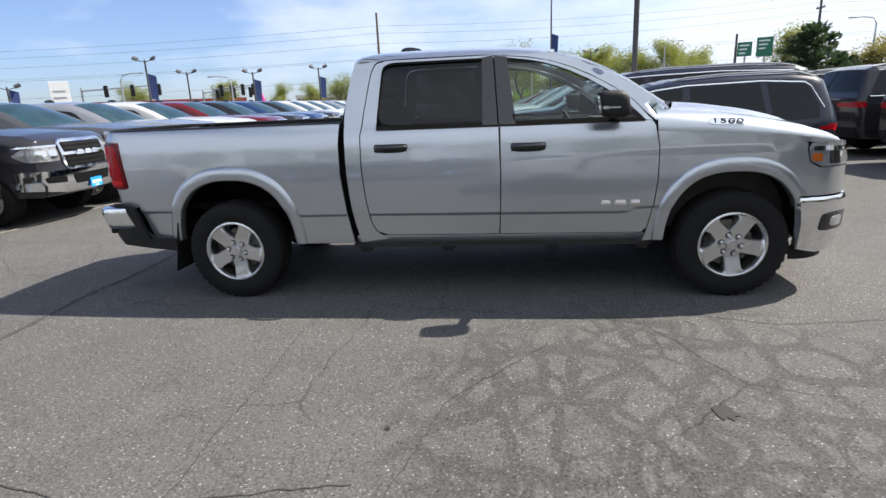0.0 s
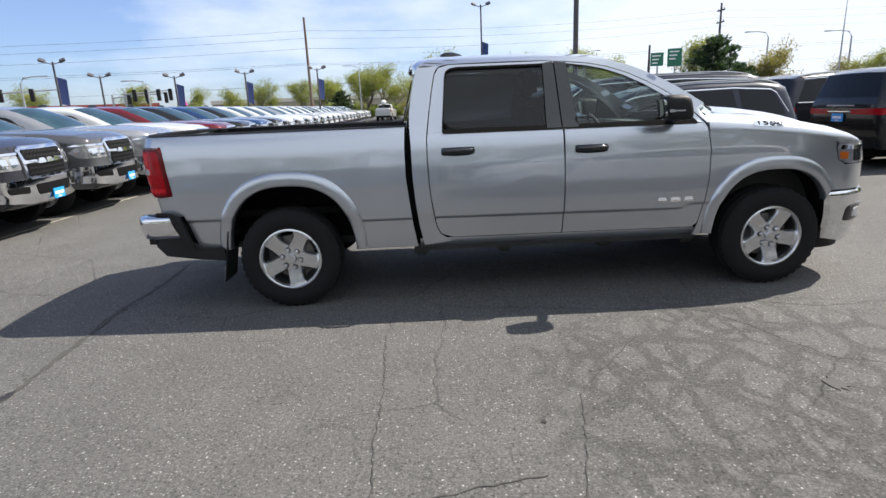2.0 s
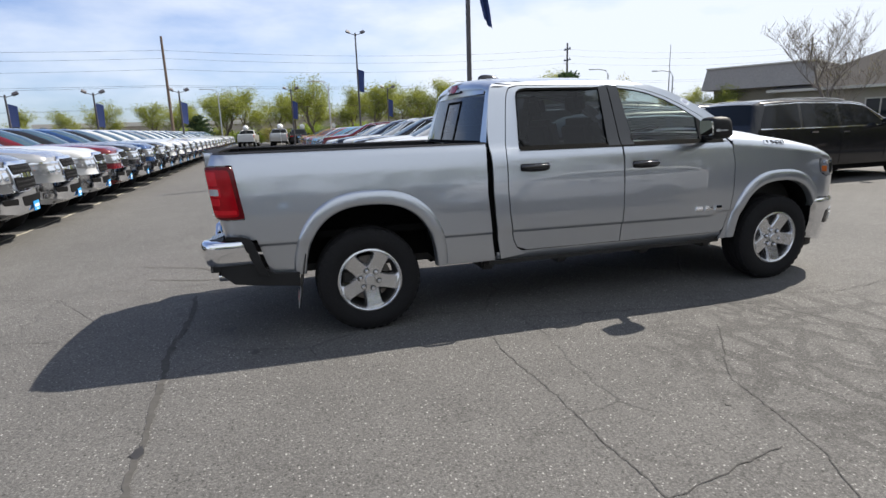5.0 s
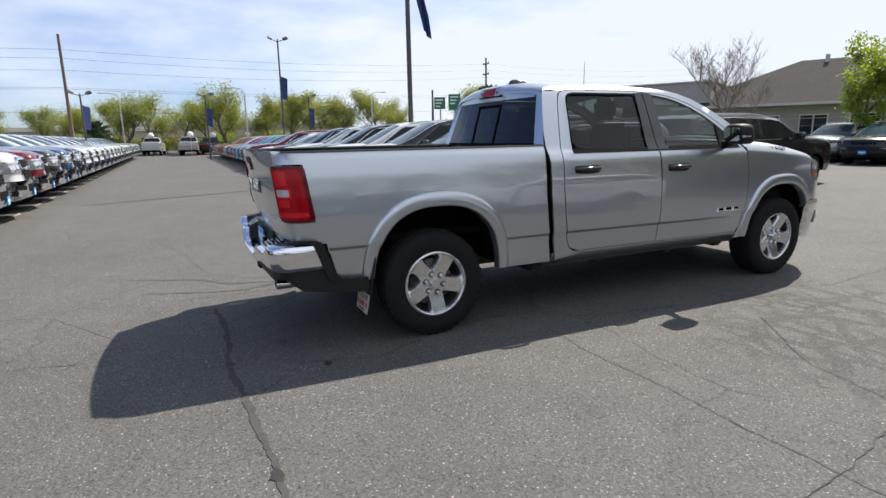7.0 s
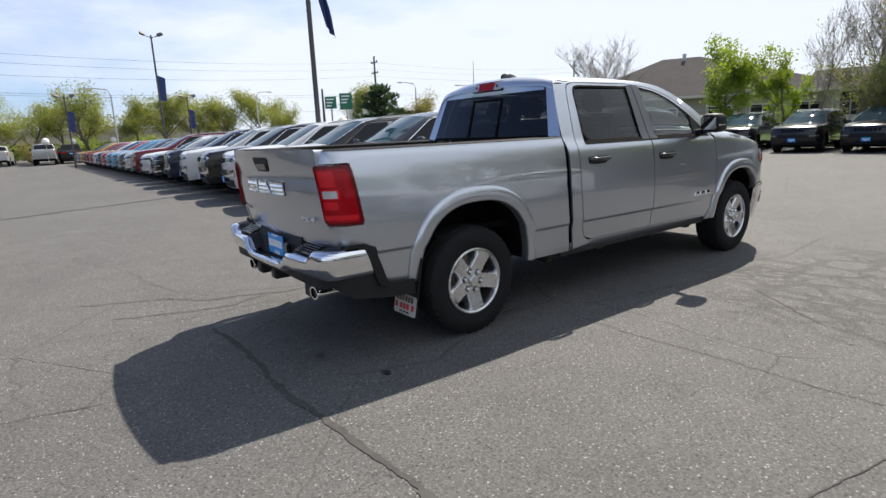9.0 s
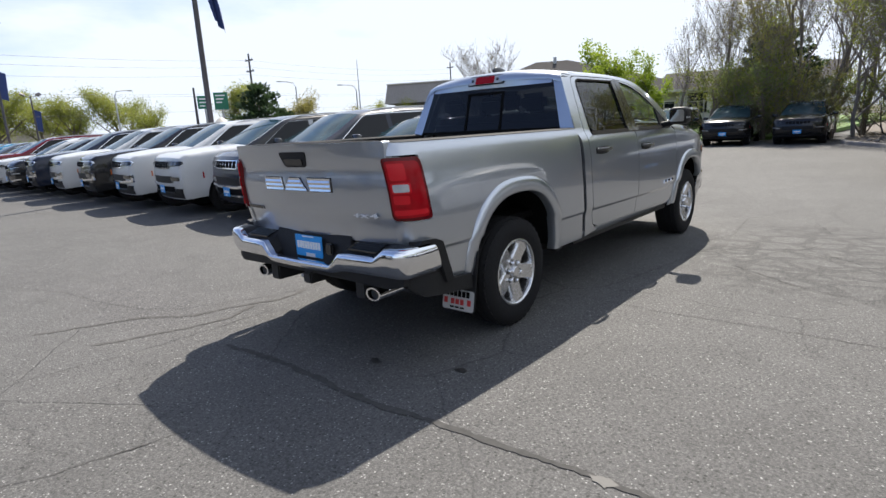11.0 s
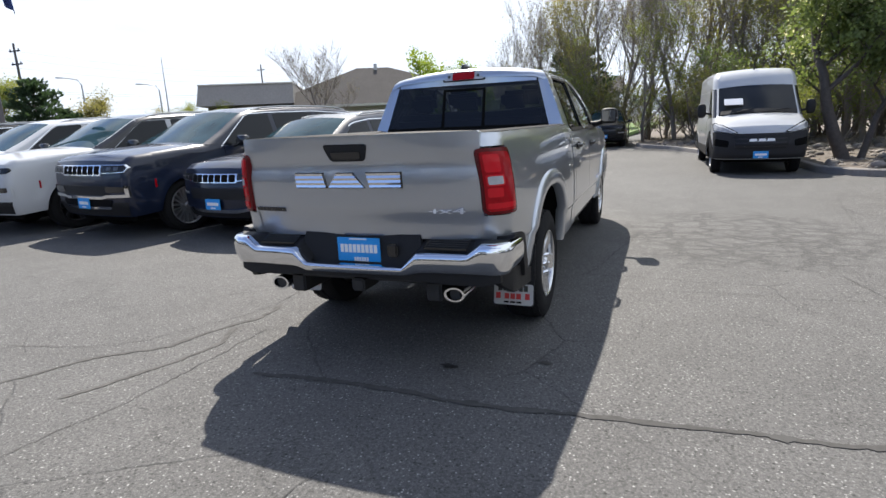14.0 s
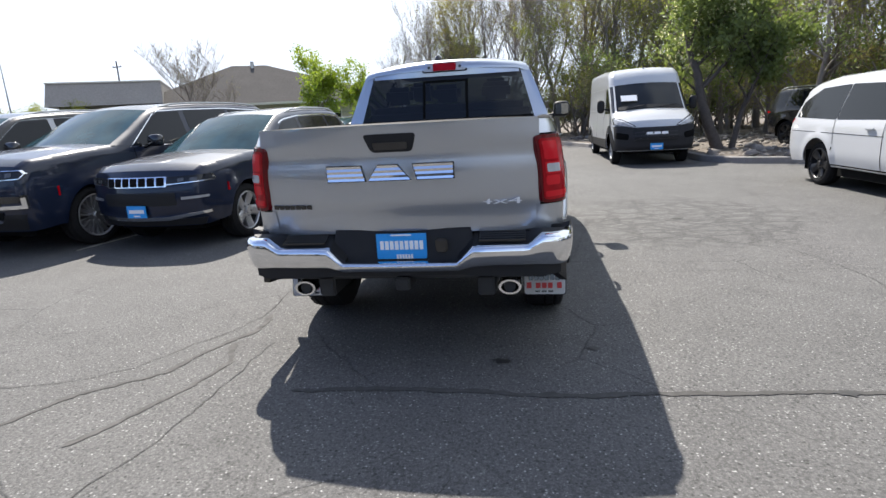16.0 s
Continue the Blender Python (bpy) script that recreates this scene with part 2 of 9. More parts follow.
WHITELENS = material("clear_lens", (0.42, 0.43, 0.44), 0.12, coat=0.6, blotch=0.3, blotch_scale=25)
LAMP = material("lamp_interior", (0.07, 0.072, 0.076), 0.15, 0.0, 0.3, blotch=0.9, blotch_scale=14)
AMBER = material("amber_lens", (0.42, 0.10, 0.012), 0.2, coat=0.4)
SMOKE = material("smoked_lens", (0.014, 0.015, 0.017), 0.10, coat=0.2, spec=0.3)
BLUEPLATE = material("blue_plate", (0.02, 0.30, 0.72), 0.35, grain=0.1, grain_scale=60)
WHITEPAINT = material("white_lettering", (0.8, 0.8, 0.8), 0.5)
REDPAINT = material("red_lettering", (0.5, 0.03, 0.03), 0.5)
CLEAR_GLASS = glass_material("window_glass", (0.72, 0.81, 0.77))
SHIELD_GLASS = glass_material("windshield_glass", (0.70, 0.76, 0.75))
DARK_GLASS = glass_material("privacy_glass", (0.13, 0.14, 0.15), 0.75)
CAR_GLASS = material("dark_car_glass", (0.012, 0.014, 0.016), 0.03, spec=0.25)
CAR_SHIELD = material("car_windscreen", (0.020, 0.046, 0.058), 0.03, spec=0.17, blotch=0.75, blotch_scale=2.6)
SEAT = material("grey_seat_cloth", (0.10, 0.10, 0.105), 0.9, grain=0.2, grain_scale=150, bump=0.2)
DASH = material("dash_vinyl", (0.09, 0.09, 0.092), 0.6, grain=0.1, grain_scale=100)
STEEL = material("painted_pole", (0.06, 0.055, 0.06), 0.5, grain=0.2, grain_scale=8)
GALV = material("galvanised_steel", (0.38, 0.39, 0.40), 0.45, 0.6, grain=0.15, grain_scale=10)
WOODPOLE = material("weathered_pole", (0.14, 0.10, 0.075), 0.9, grain=0.35, grain_scale=12, bump=0.3)
NAVY_CLOTH = material("navy_cloth", (0.02, 0.04, 0.14), 0.8, grain=0.2, grain_scale=12)
SIGN_GREEN = material("sign_green", (0.008, 0.15, 0.085), 0.45, grain=0.08)
BARK = material("bark", (0.13, 0.108, 0.088), 0.95, grain=0.4, grain_scale=14, bump=0.6)
DARKBARK = material("dark_bark", (0.18, 0.155, 0.135), 0.95, grain=0.4, grain_scale=14, bump=0.6)
TAR = material("tar_seal", (0.068, 0.066, 0.063), 0.95, spec=0.15, grain=0.4, grain_scale=18, bump=0.3)
LINE = material("faded_line_paint", (0.34, 0.32, 0.26), 0.8, grain=0.4, grain_scale=16)
CONCRETE = material("concrete", (0.22, 0.205, 0.19), 0.9, grain=0.25, grain_scale=25, blotch=0.2, bump=0.3)
ROCK = material("river_rock", (0.20, 0.18, 0.158), 0.9, grain=0.3, grain_scale=9, bump=0.5, vary=0.25)
SOIL = material("dry_soil", (0.12, 0.10, 0.08), 0.95, grain=0.4, grain_scale=10, blotch=0.3, bump=0.5)


def leaf_material(name, color):
    m = material(name, color, 0.6, grain=0.3, grain_scale=3.0, vary=0.12)
    p = m.node_tree.nodes["Principled BSDF"]
    p.inputs["Subsurface Weight"].default_value = 0.0
    nt = m.node_tree
    out = nt.nodes["Material Output"]
    tl = nt.nodes.new("ShaderNodeBsdfTranslucent")
    tl.inputs[0].default_value = (color[0] * 1.7, color[1] * 1.6, color[2], 1)
    mx = nt.nodes.new("ShaderNodeMixShader")
    mx.inputs[0].default_value = 0.45
    nt.links.new(p.outputs[0], mx.inputs[1])
    nt.links.new(tl.outputs[0], mx.inputs[2])
    nt.links.new(mx.outputs[0], out.inputs[0])
    return m


LEAF_SPRING = leaf_material("spring_leaves", (0.18, 0.21, 0.05))
LEAF_BRIGHT = leaf_material("bright_leaves", (0.17, 0.24, 0.028))
LEAF_DARK = leaf_material("dark_leaves", (0.125, 0.170, 0.060))
LEAF_OLIVE = leaf_material("olive_buds", (0.20, 0.19, 0.075))
NEEDLES = leaf_material("needles", (0.030, 0.055, 0.030))


# ---- mesh tools ----
def part(name, bm, mat, parent=None, label="", smooth=True, angle=40):
    me = bpy.data.meshes.new(name)
    bm.to_mesh(me)
    bm.free()
    return part_mesh(name, me, mat, parent, label, smooth, angle)


def part_mesh(name, me, mat, parent=None, label="", smooth=True, angle=40):
    if smooth:
        me.polygons.foreach_set("use_smooth", [True] * len(me.polygons))
        me.set_sharp_from_angle(angle=radians(angle))
    if not me.materials:
        me.materials.append(mat)
    ob = new(name, me)
    if parent:
        ob.parent = parent
    if label:
        tagged(ob, label)
    return ob


def thing(name, label, category, group="", kind=""):
    return tagged(new(name), label, category, group, kind)


def lerp_table(table, x):
    if x <= table[0][0]:
        return table[0][1]
    for (a, va), (b, vb) in zip(table, table[1:]):
        if x <= b:
            return va + (vb - va) * (x - a) / (b - a)
    return table[-1][1]


def smooth01(x):
    x = min(1.0, max(0.0, x))
    return x * x * (3 - 2 * x)


def rounded(poly, r, n=4):
    out = []
    k = len(poly)
    for i in range(k):
        p0, p1, p2 = Vector(poly[i - 1]), Vector(poly[i]), Vector(poly[(i + 1) % k])
        a, b = p0 - p1, p2 - p1
        ra = min(r, a.length * 0.45, b.length * 0.45)
        q0, q2 = p1 + a.normalized() * ra, p1 + b.normalized() * ra
        for j in range(n + 1):
            t = j / n
            q = q0 * (1 - t) ** 2 + p1 * 2 * t * (1 - t) + q2 * t * t
            out.append((q.x, q.y))
    return out


def resample(pts, n):
    ps = [Vector(p) for p in pts]
    ds = [0.0]
    for a, b in zip(ps, ps[1:]):
        ds.append(ds[-1] + (b - a).length)
    out = []
    j = 0
    for i in range(n + 1):
        d = ds[-1] * i / n
        while j < len(ps) - 2 and ds[j + 1] < d:
            j += 1
        span = ds[j + 1] - ds[j]
        out.append(ps[j].lerp(ps[j + 1], (d - ds[j]) / span if span else 0))
    return out


def panel(bm, poly, mapf, step, inward=None, cuts=()):
    """A patch over a flat outline, cut into a net, bent by mapf, with thickness along inward."""
    tmp = bmesh.new()
    tmp.faces.new([tmp.verts.new((a, b, 0)) for a, b in poly])
    for axis in (0, 1):
        lo, hi = min(p[axis] for p in poly), max(p[axis] for p in poly)
        n = int((hi - lo) / step)
        for i in range(1, n + 1):
            co, no = [0, 0, 0], [0, 0, 0]
            co[axis], no[axis] = lo + (hi - lo) * i / (n + 1), 1
            bmesh.ops.bisect_plane(tmp, geom=tmp.verts[:] + tmp.edges[:] + tmp.faces[:], plane_co=co, plane_no=no, dist=1e-5)
    for z in cuts:
        bmesh.ops.bisect_plane(tmp, geom=tmp.verts[:] + tmp.edges[:] + tmp.faces[:], plane_co=(0, z, 0), plane_no=(0, 1, 0), dist=1e-5)
    bmesh.ops.triangulate(tmp, faces=[f for f in tmp.faces if len(f.verts) > 4])
    for v in tmp.verts:
        v.co = mapf(v.co.x, v.co.y)
    if inward is not None:
        shell(tmp, inward)
    merge(bm, tmp)


def shell(tmp, inward):
    r = bmesh.ops.extrude_face_region(tmp, geom=tmp.faces[:], use_keep_orig=True)
    for v in [g for g in r["geom"] if isinstance(g, bmesh.types.BMVert)]:
        v.co += Vector(inward)
    bmesh.ops.recalc_face_normals(tmp, faces=tmp.faces[:])


def merge(bm, tmp, m=None):
    table = {}
    for v in tmp.verts:
        table[v] = bm.verts.new(m @ v.co if m is not None else v.co)
    for f in tmp.faces:
        bm.faces.new([table[v] for v in f.verts])
    tmp.free()


def ribbon(bm, c1, c2, nu, nv, mapf=None, inward=None):
    """A net between two curves."""
    tmp = bmesh.new()
    a, b = resample(c1, nu), resample(c2, nu)
    rows = []
    for i in range(nu + 1):
        row = []
        for j in range(nv + 1):
            p = a[i].lerp(b[i], j / nv)
            row.append(tmp.verts.new(mapf(p[0], p[1]) if mapf else p))
        rows.append(row)
    for i in range(nu):
        for j in range(nv):
            tmp.faces.new((rows[i][j], rows[i + 1][j], rows[i + 1][j + 1], rows[i][j + 1]))
    if inward is not None:
        shell(tmp, inward)
    merge(bm, tmp)


def box(bm, x0, x1, y0, y1, z0, z1, bevel=0.0, m=None):
    tmp = bmesh.new()
    bmesh.ops.create_cube(tmp, size=1)
    for v in tmp.verts:
        v.co = ((x0 + x1) / 2 + v.co.x * (x1 - x0), (y0 + y1) / 2 + v.co.y * (y1 - y0), (z0 + z1) / 2 + v.co.z * (z1 - z0))
    if bevel:
        bmesh.ops.bevel(tmp, geom=tmp.edges[:], offset=bevel, segments=2, affect="EDGES")
    merge(bm, tmp, m)


def tube(bm, pts, radii, n=8, cap=True):
    """A round rod along a line of points, with a radius at each."""
    tmp = bmesh.new()
    rings = []
    pts = [Vector(p) for p in pts]
    for i, p in enumerate(pts):
        d = (pts[min(i + 1, len(pts) - 1)] - pts[max(i - 1, 0)]).normalized()
        side = d.cross(Vector((0.0, 0.0, 1.0)) if abs(d.z) < 0.9 else Vector((1.0, 0.0, 0.0))).normalized()
        up = side.cross(d)
        r = radii[i] if isinstance(radii, (list, tuple)) else radii
        rings.append([tmp.verts.new(p + (side * math.cos(2 * math.pi * k / n) + up * math.sin(2 * math.pi * k / n)) * r) for k in range(n)])
    for a, b in zip(rings, rings[1:]):
        for k in range(n):
            tmp.faces.new((a[k], a[(k + 1) % n], b[(k + 1) % n], b[k]))
    if cap:
        tmp.faces.new(rings[0][::-1])
        tmp.faces.new(rings[-1])
    merge(bm, tmp)


def lathe(bm, prof, n=32, m=None):
    """Turns a profile of (radius, y) round the y axis."""
    tmp = bmesh.new()
    rings = []
    for r, y in prof:
        if r < 1e-6:
            rings.append([tmp.verts.new((0, y, 0))])
        else:
            rings.append([tmp.verts.new((r * math.cos(2 * math.pi * k / n), y, r * math.sin(2 * math.pi * k / n))) for k in range(n)])
    for a, b in zip(rings, rings[1:]):
        for k in range(n):
            q = [a[k % len(a)], a[(k + 1) % len(a)], b[(k + 1) % len(b)], b[k % len(b)]]
            q = list(dict.fromkeys(q))
            if len(q) > 2:
                tmp.faces.new(q)
    bmesh.ops.recalc_face_normals(tmp, faces=tmp.faces[:])
    merge(bm, tmp, m)


def letters(text, size, depth, m, mat, name, parent, label=""):
    cu = bpy.data.curves.new(name, "FONT")
    cu.body, cu.size, cu.extrude, cu.align_x, cu.align_y = text, size, depth, "CENTER", "CENTER"
    tmp = bpy.data.objects.new("tmp", cu)
    scene.collection.objects.link(tmp)
    me = bpy.data.meshes.new_from_object(tmp.evaluated_get(bpy.context.evaluated_depsgraph_get()))
    bpy.data.objects.remove(tmp)
    me.transform(m)
    return part_mesh(name, me, mat, parent, label, smooth=False)


# ---- wheels ----
def wheel(parent, x, y, side, radius=0.405, rim=0.245, width=0.275, spokes=5, rim_mat=None, tyre_data=None, label="", twist=8, lugs=6, fat=1.0, loose_nuts=False, blade=False):
    """A wheel that faces -y for side -1 and +y for side 1; its outer face lies at |y|."""
    rim_mat = rim_mat or ALLOY
    hub = new("wheel")
    hub.parent = parent
    hub.matrix_basis = pose(x, y, radius, 0, 0, 0 if side < 0 else 180)
    if tyre_data:
        for nm, me, m in tyre_data:
            o = new(nm, me)
            o.parent = hub
            if m is not None:
                o.matrix_basis = m
        return hub, tyre_data
    made = []
    bm = bmesh.new()
    w = width
    prof = [(rim - 0.01, 0.02), (rim + 0.012, 0.008), (rim + 0.05, -0.004), (radius - 0.075, -0.006), (radius - 0.03, 0.006), (radius - 0.012, 0.022),
            (radius - 0.002, 0.045), (radius, 0.06), (radius - 0.01, 0.066), (radius - 0.01, 0.074), (radius, 0.08), (radius, w * 0.5 - 0.01), (radius - 0.01, w * 0.5 - 0.005),
            (radius - 0.01, w * 0.5 + 0.005), (radius, w * 0.5 + 0.01), (radius, w - 0.06), (radius - 0.012, w - 0.022), (radius - 0.06, w), (rim, w - 0.02)]
    lathe(bm, prof, 48)
    # tread blocks on the shoulder
    for k in range(40):
        a = 2 * math.pi * k / 40
        box(bm, -0.018, 0.018, 0.018, 0.05, radius - 0.03, radius - 0.007, 0, Matrix.Rotation(a, 4, "Y"))
    made.append(("tyre", part("tyre", bm, RUBBER, hub).data, None))
    bm = bmesh.new()
    lathe(bm, [(rim + 0.004, 0.012), (rim + 0.004, 0.004), (rim - 0.008, 0.0), (rim - 0.016, 0.006), (rim - 0.020, 0.02), (rim - 0.022, 0.045)], 48)
    hubr = rim * 0.42
    half = math.pi / spokes
    wi, wo = math.sin(half) * hubr * 0.96, math.sin(half) * rim * 0.60 * fat
    for k in range(spokes):
        m = Matrix.Rotation(radians(twist + 360 / spokes * k), 4, "Y")
        tmp = bmesh.new()
        loops = []
        if blade:
            for r, wd, fl, y in ((hubr * 0.80, 0.070, 0.052, 0.034), (rim * 0.50, 0.066, 0.051, 0.029), (rim * 0.66, 0.064, 0.051, 0.020), (rim * 0.80, 0.067, 0.051, 0.013), (rim * 0.90, 0.078, 0.051, 0.009), (rim - 0.008, 0.096, 0.051, 0.007)):
                loops.append([tmp.verts.new(c) for c in ((r, y + 0.06, -wd - 0.003), (r, y + 0.020, -wd), (r, y, -fl), (r, y, fl), (r, y + 0.020, wd), (r, y + 0.06, wd + 0.003))])
        for r, wd, y in () if blade else ((hubr * 0.86, wi, 0.036), (rim * 0.56, wi * 1.04, 0.030), (rim * 0.72, (wi + wo) / 2, 0.021), (rim * 0.88, wo, 0.011), (rim - 0.010, wo * 1.14, 0.010)):
            loops.append([tmp.verts.new(c) for c in ((r, y + 0.06, -wd - 0.004), (r, y + 0.012, -wd), (r, y, -wd * 0.70), (r, y, wd * 0.70), (r, y + 0.012, wd), (r, y + 0.06, wd + 0.004))])
        for p, q in zip(loops, loops[1:]):
            for i in range(5):
                tmp.faces.new((p[i], p[i + 1], q[i + 1], q[i]))
        shell(tmp, (0, 0.03, 0))
        merge(bm, tmp, m)
    lathe(bm, [(0.0, 0.008), (hubr * 0.34, 0.008), (hubr * 0.40, 0.014), (hubr * 0.44, 0.034), (hubr * 0.92, 0.036), (hubr * 1.02, 0.052), (hubr, 0.09)], 32)
    nut = bmesh.new()
    nr = 0.0165 if loose_nuts else 0.0125
    lathe(nut, [(0.0, 0.006), (nr * 0.6, 0.008), (nr, 0.018), (nr, 0.045)], 8)
    if not loose_nuts:
        for k in range(lugs):
            m = Matrix.Rotation(radians(360 / lugs * k + 12), 4, "Y") @ Matrix.Translation((hubr * 0.72, 0, 0))
            merge(bm, nut.copy(), m)
    made.append(("rim", part("rim", bm, rim_mat, hub).data, None))
    bm = bmesh.new()
    lathe(bm, [(rim - 0.021, 0.04), (rim - 0.032, 0.09), (rim - 0.036, w * 0.8), (rim - 0.005, w - 0.03)], 40)
    made.append(("barrel", part("barrel", bm, FRAME_M, hub).data, None))
    bm = bmesh.new()
    lathe(bm, [(0.0, 0.11), (rim * 0.72, 0.11), (rim * 0.74, 0.13), (0.0, 0.13)], 24)
    if blade:
        cal = bmesh.new()
        box(cal, -rim * 0.80, -rim * 0.50, 0.085, 0.15, -0.065, 0.075, 0.015)
        made.append(("brake_caliper", part("brake_caliper", cal, FRAME_M, hub).data, None))
    made.append(("brake_disc", part("brake_disc", bm, ROTOR if blade else FRAME_M, hub).data, None))
    if loose_nuts:
        pocket = bmesh.new()
        lathe(pocket, [(0.0, 0.0325), (0.023, 0.0325), (0.025, 0.040), (0.0, 0.045)], 14)
        o = part("lug_pocket", pocket, FRAME_M, hub)
        for k in range(lugs):
            m = Matrix.Rotation(radians(360 / lugs * k + 12), 4, "Y") @ Matrix.Translation((hubr * 0.72, 0, 0))
            if k:
                o = new("lug_pocket", o.data)
                o.parent = hub
            o.matrix_basis = m
            made.append(("lug_pocket", o.data, m))
        o = part("lug_nut", nut, CHROME, hub)
        for k in range(lugs):
            m = Matrix.Rotation(radians(360 / lugs * k + 12), 4, "Y") @ Matrix.Translation((hubr * 0.72, 0, 0))
            if k:
                o = new("lug_nut", o.data)
                o.parent = hub
            o.matrix_basis = m
            made.append(("lug_nut", o.data, m))
    else:
        nut.free()
    return hub, made


# ---- the silver pickup ----
T_BASE = [(0.36, 0.94), (0.50, 0.972), (0.660, 0.988), (0.688, 0.991), (0.706, 1.004), (0.714, 1.007), (0.80, 1.010), (0.95, 1.010), (1.12, 1.003), (1.25, 0.988), (1.31, 0.972), (1.345, 0.950),
          (1.37, 0.928), (1.60, 0.842), (1.80, 0.762), (1.85, 0.735), (1.88, 0.705), (1.90, 0.67), (1.93, 0.62)]
T_BED = [(0.36, 0.94), (0.50, 0.972), (0.660, 0.988), (0.688, 0.991), (0.706, 1.004), (0.714, 1.007), (0.95, 1.010), (1.12, 1.003), (1.25, 0.988), (1.33, 0.968), (1.38, 0.950), (1.405, 0.93), (1.43, 0.90)]
CREASE = [(3.34, 1.265), (3.83, 1.225), (4.21, 1.185), (4.43, 1.15), (4.9, 1.09)]
HOOD = [(3.30, 1.415), (3.52, 1.395), (3.77, 1.37), (4.05, 1.325), (4.33, 1.265), (4.53, 1.20), (4.66, 1.13), (4.9, 1.10)]
ROOF = [(1.06, 1.80), (1.09, 1.85), (1.13, 1.88), (1.22, 1.897), (1.6, 1.903), (2.0, 1.90), (2.27, 1.887), (2.45, 1.868), (2.6, 1.84), (2.77, 1.785), (2.94, 1.71), (3.1, 1.62), (3.25, 1.52), (3.42, 1.405)]
CREASE_CUTS = (0.660, 0.670, 0.680, 0.688, 0.694, 0.700, 0.706, 0.714, 0.722, 0.733, 0.742, 0.751, 0.760)
ARCHES = ((0.035, 0.51, 0.60), (3.865, 0.475, 0.565))


def arch_curve(cx, a, b, z0, z1):
    """From the front foot over the top to the rear foot."""
    out = []
    for i in range(33):
        t = math.pi * i / 32
        c, s = math.cos(t), math.sin(t)
        x, z = cx + a * math.copysign(abs(c) ** 0.8, c), 0.40 + b * s ** 0.8
        out.append((x, max(z, z0 if i < 16 else z1)))
    return out


def truck_y(x, z):
    zl = z
    z = z - 0.045 * smooth01((0.60 - x) / 0.1) * smooth01((0.95 - z) / 0.1) * (1 if x < 1 else 0) if x < 1.0 else z + 0.02 * min(1.0, max(0.0, (x - 1.2) / 2.0)) * smooth01((0.95 - z) / 0.1) - 0.035 * smooth01((x - 3.10) / 0.1) * smooth01((0.95 - z) / 0.1)
    if x > 3.3 and z > lerp_table(CREASE, x):
        zc, zh = lerp_table(CREASE, x), lerp_table(HOOD, x)
        k = min(1.0, (z - zc) / max(0.02, zh - zc))
        y = 0.80 + 0.185 * math.sqrt(max(0.0, 1 - k ** 2.2))
    else:
        y = lerp_table(T_BED if x < 1.0 else T_BASE, z)
    if x < 0.9:
        y -= 0.085 * max(0.0, (0.9 - x) / 1.85) ** 1.6
    if x > 3.95:
        y -= 0.05 * ((x - 3.95) / 0.5) ** 2
    return y


def truck_map(s, off=0.0):
    """Round the truck's outline: u runs along the side and on round the corners; s is -1 for the right-hand side."""
    def f(u, z):
        if u < -0.92:
            y0, r, a = truck_y(-0.92, z), 0.18, (-0.92 - u) / 0.18
            lean = (1.2 - z) * 0.11 + 0.014 * smooth01((z - 1.30) / 0.11) + 0.018 * smooth01((1.0 - z) / 0.12) + 0.05 * max(0.0, 0.92 - z)
            if a < math.pi / 2:
                return Vector((-0.92 - (r + off - lean) * math.sin(a), s * (y0 - r + (r + off) * math.cos(a)), z))
            return Vector((-1.1 - off + lean, s * (y0 - r - (-0.92 - u - r * math.pi / 2)), z))
        if u > 4.35:
            y0, r, a = truck_y(4.35, min(z, 1.15)), 0.42, (u - 4.35) / 0.42
            back = 0.25 * max(0.0, z - 1.0)
            if a < math.pi / 2:
                return Vector((4.35 + (r + off) * math.sin(a) - back * math.sin(a), s * (y0 - r + (r + off) * math.cos(a)), z))
            return Vector((4.77 + off - back, s * (y0 - r - (u - 4.35 - r * math.pi / 2)), z))
        return Vector((u, s * (truck_y(u, z) + off), z))
    return f


def soft_box(bm, x0, x1, y0, y1, z0, z1, r=0.04):
    box(bm, x0, x1, y0, y1, z0, z1, r)


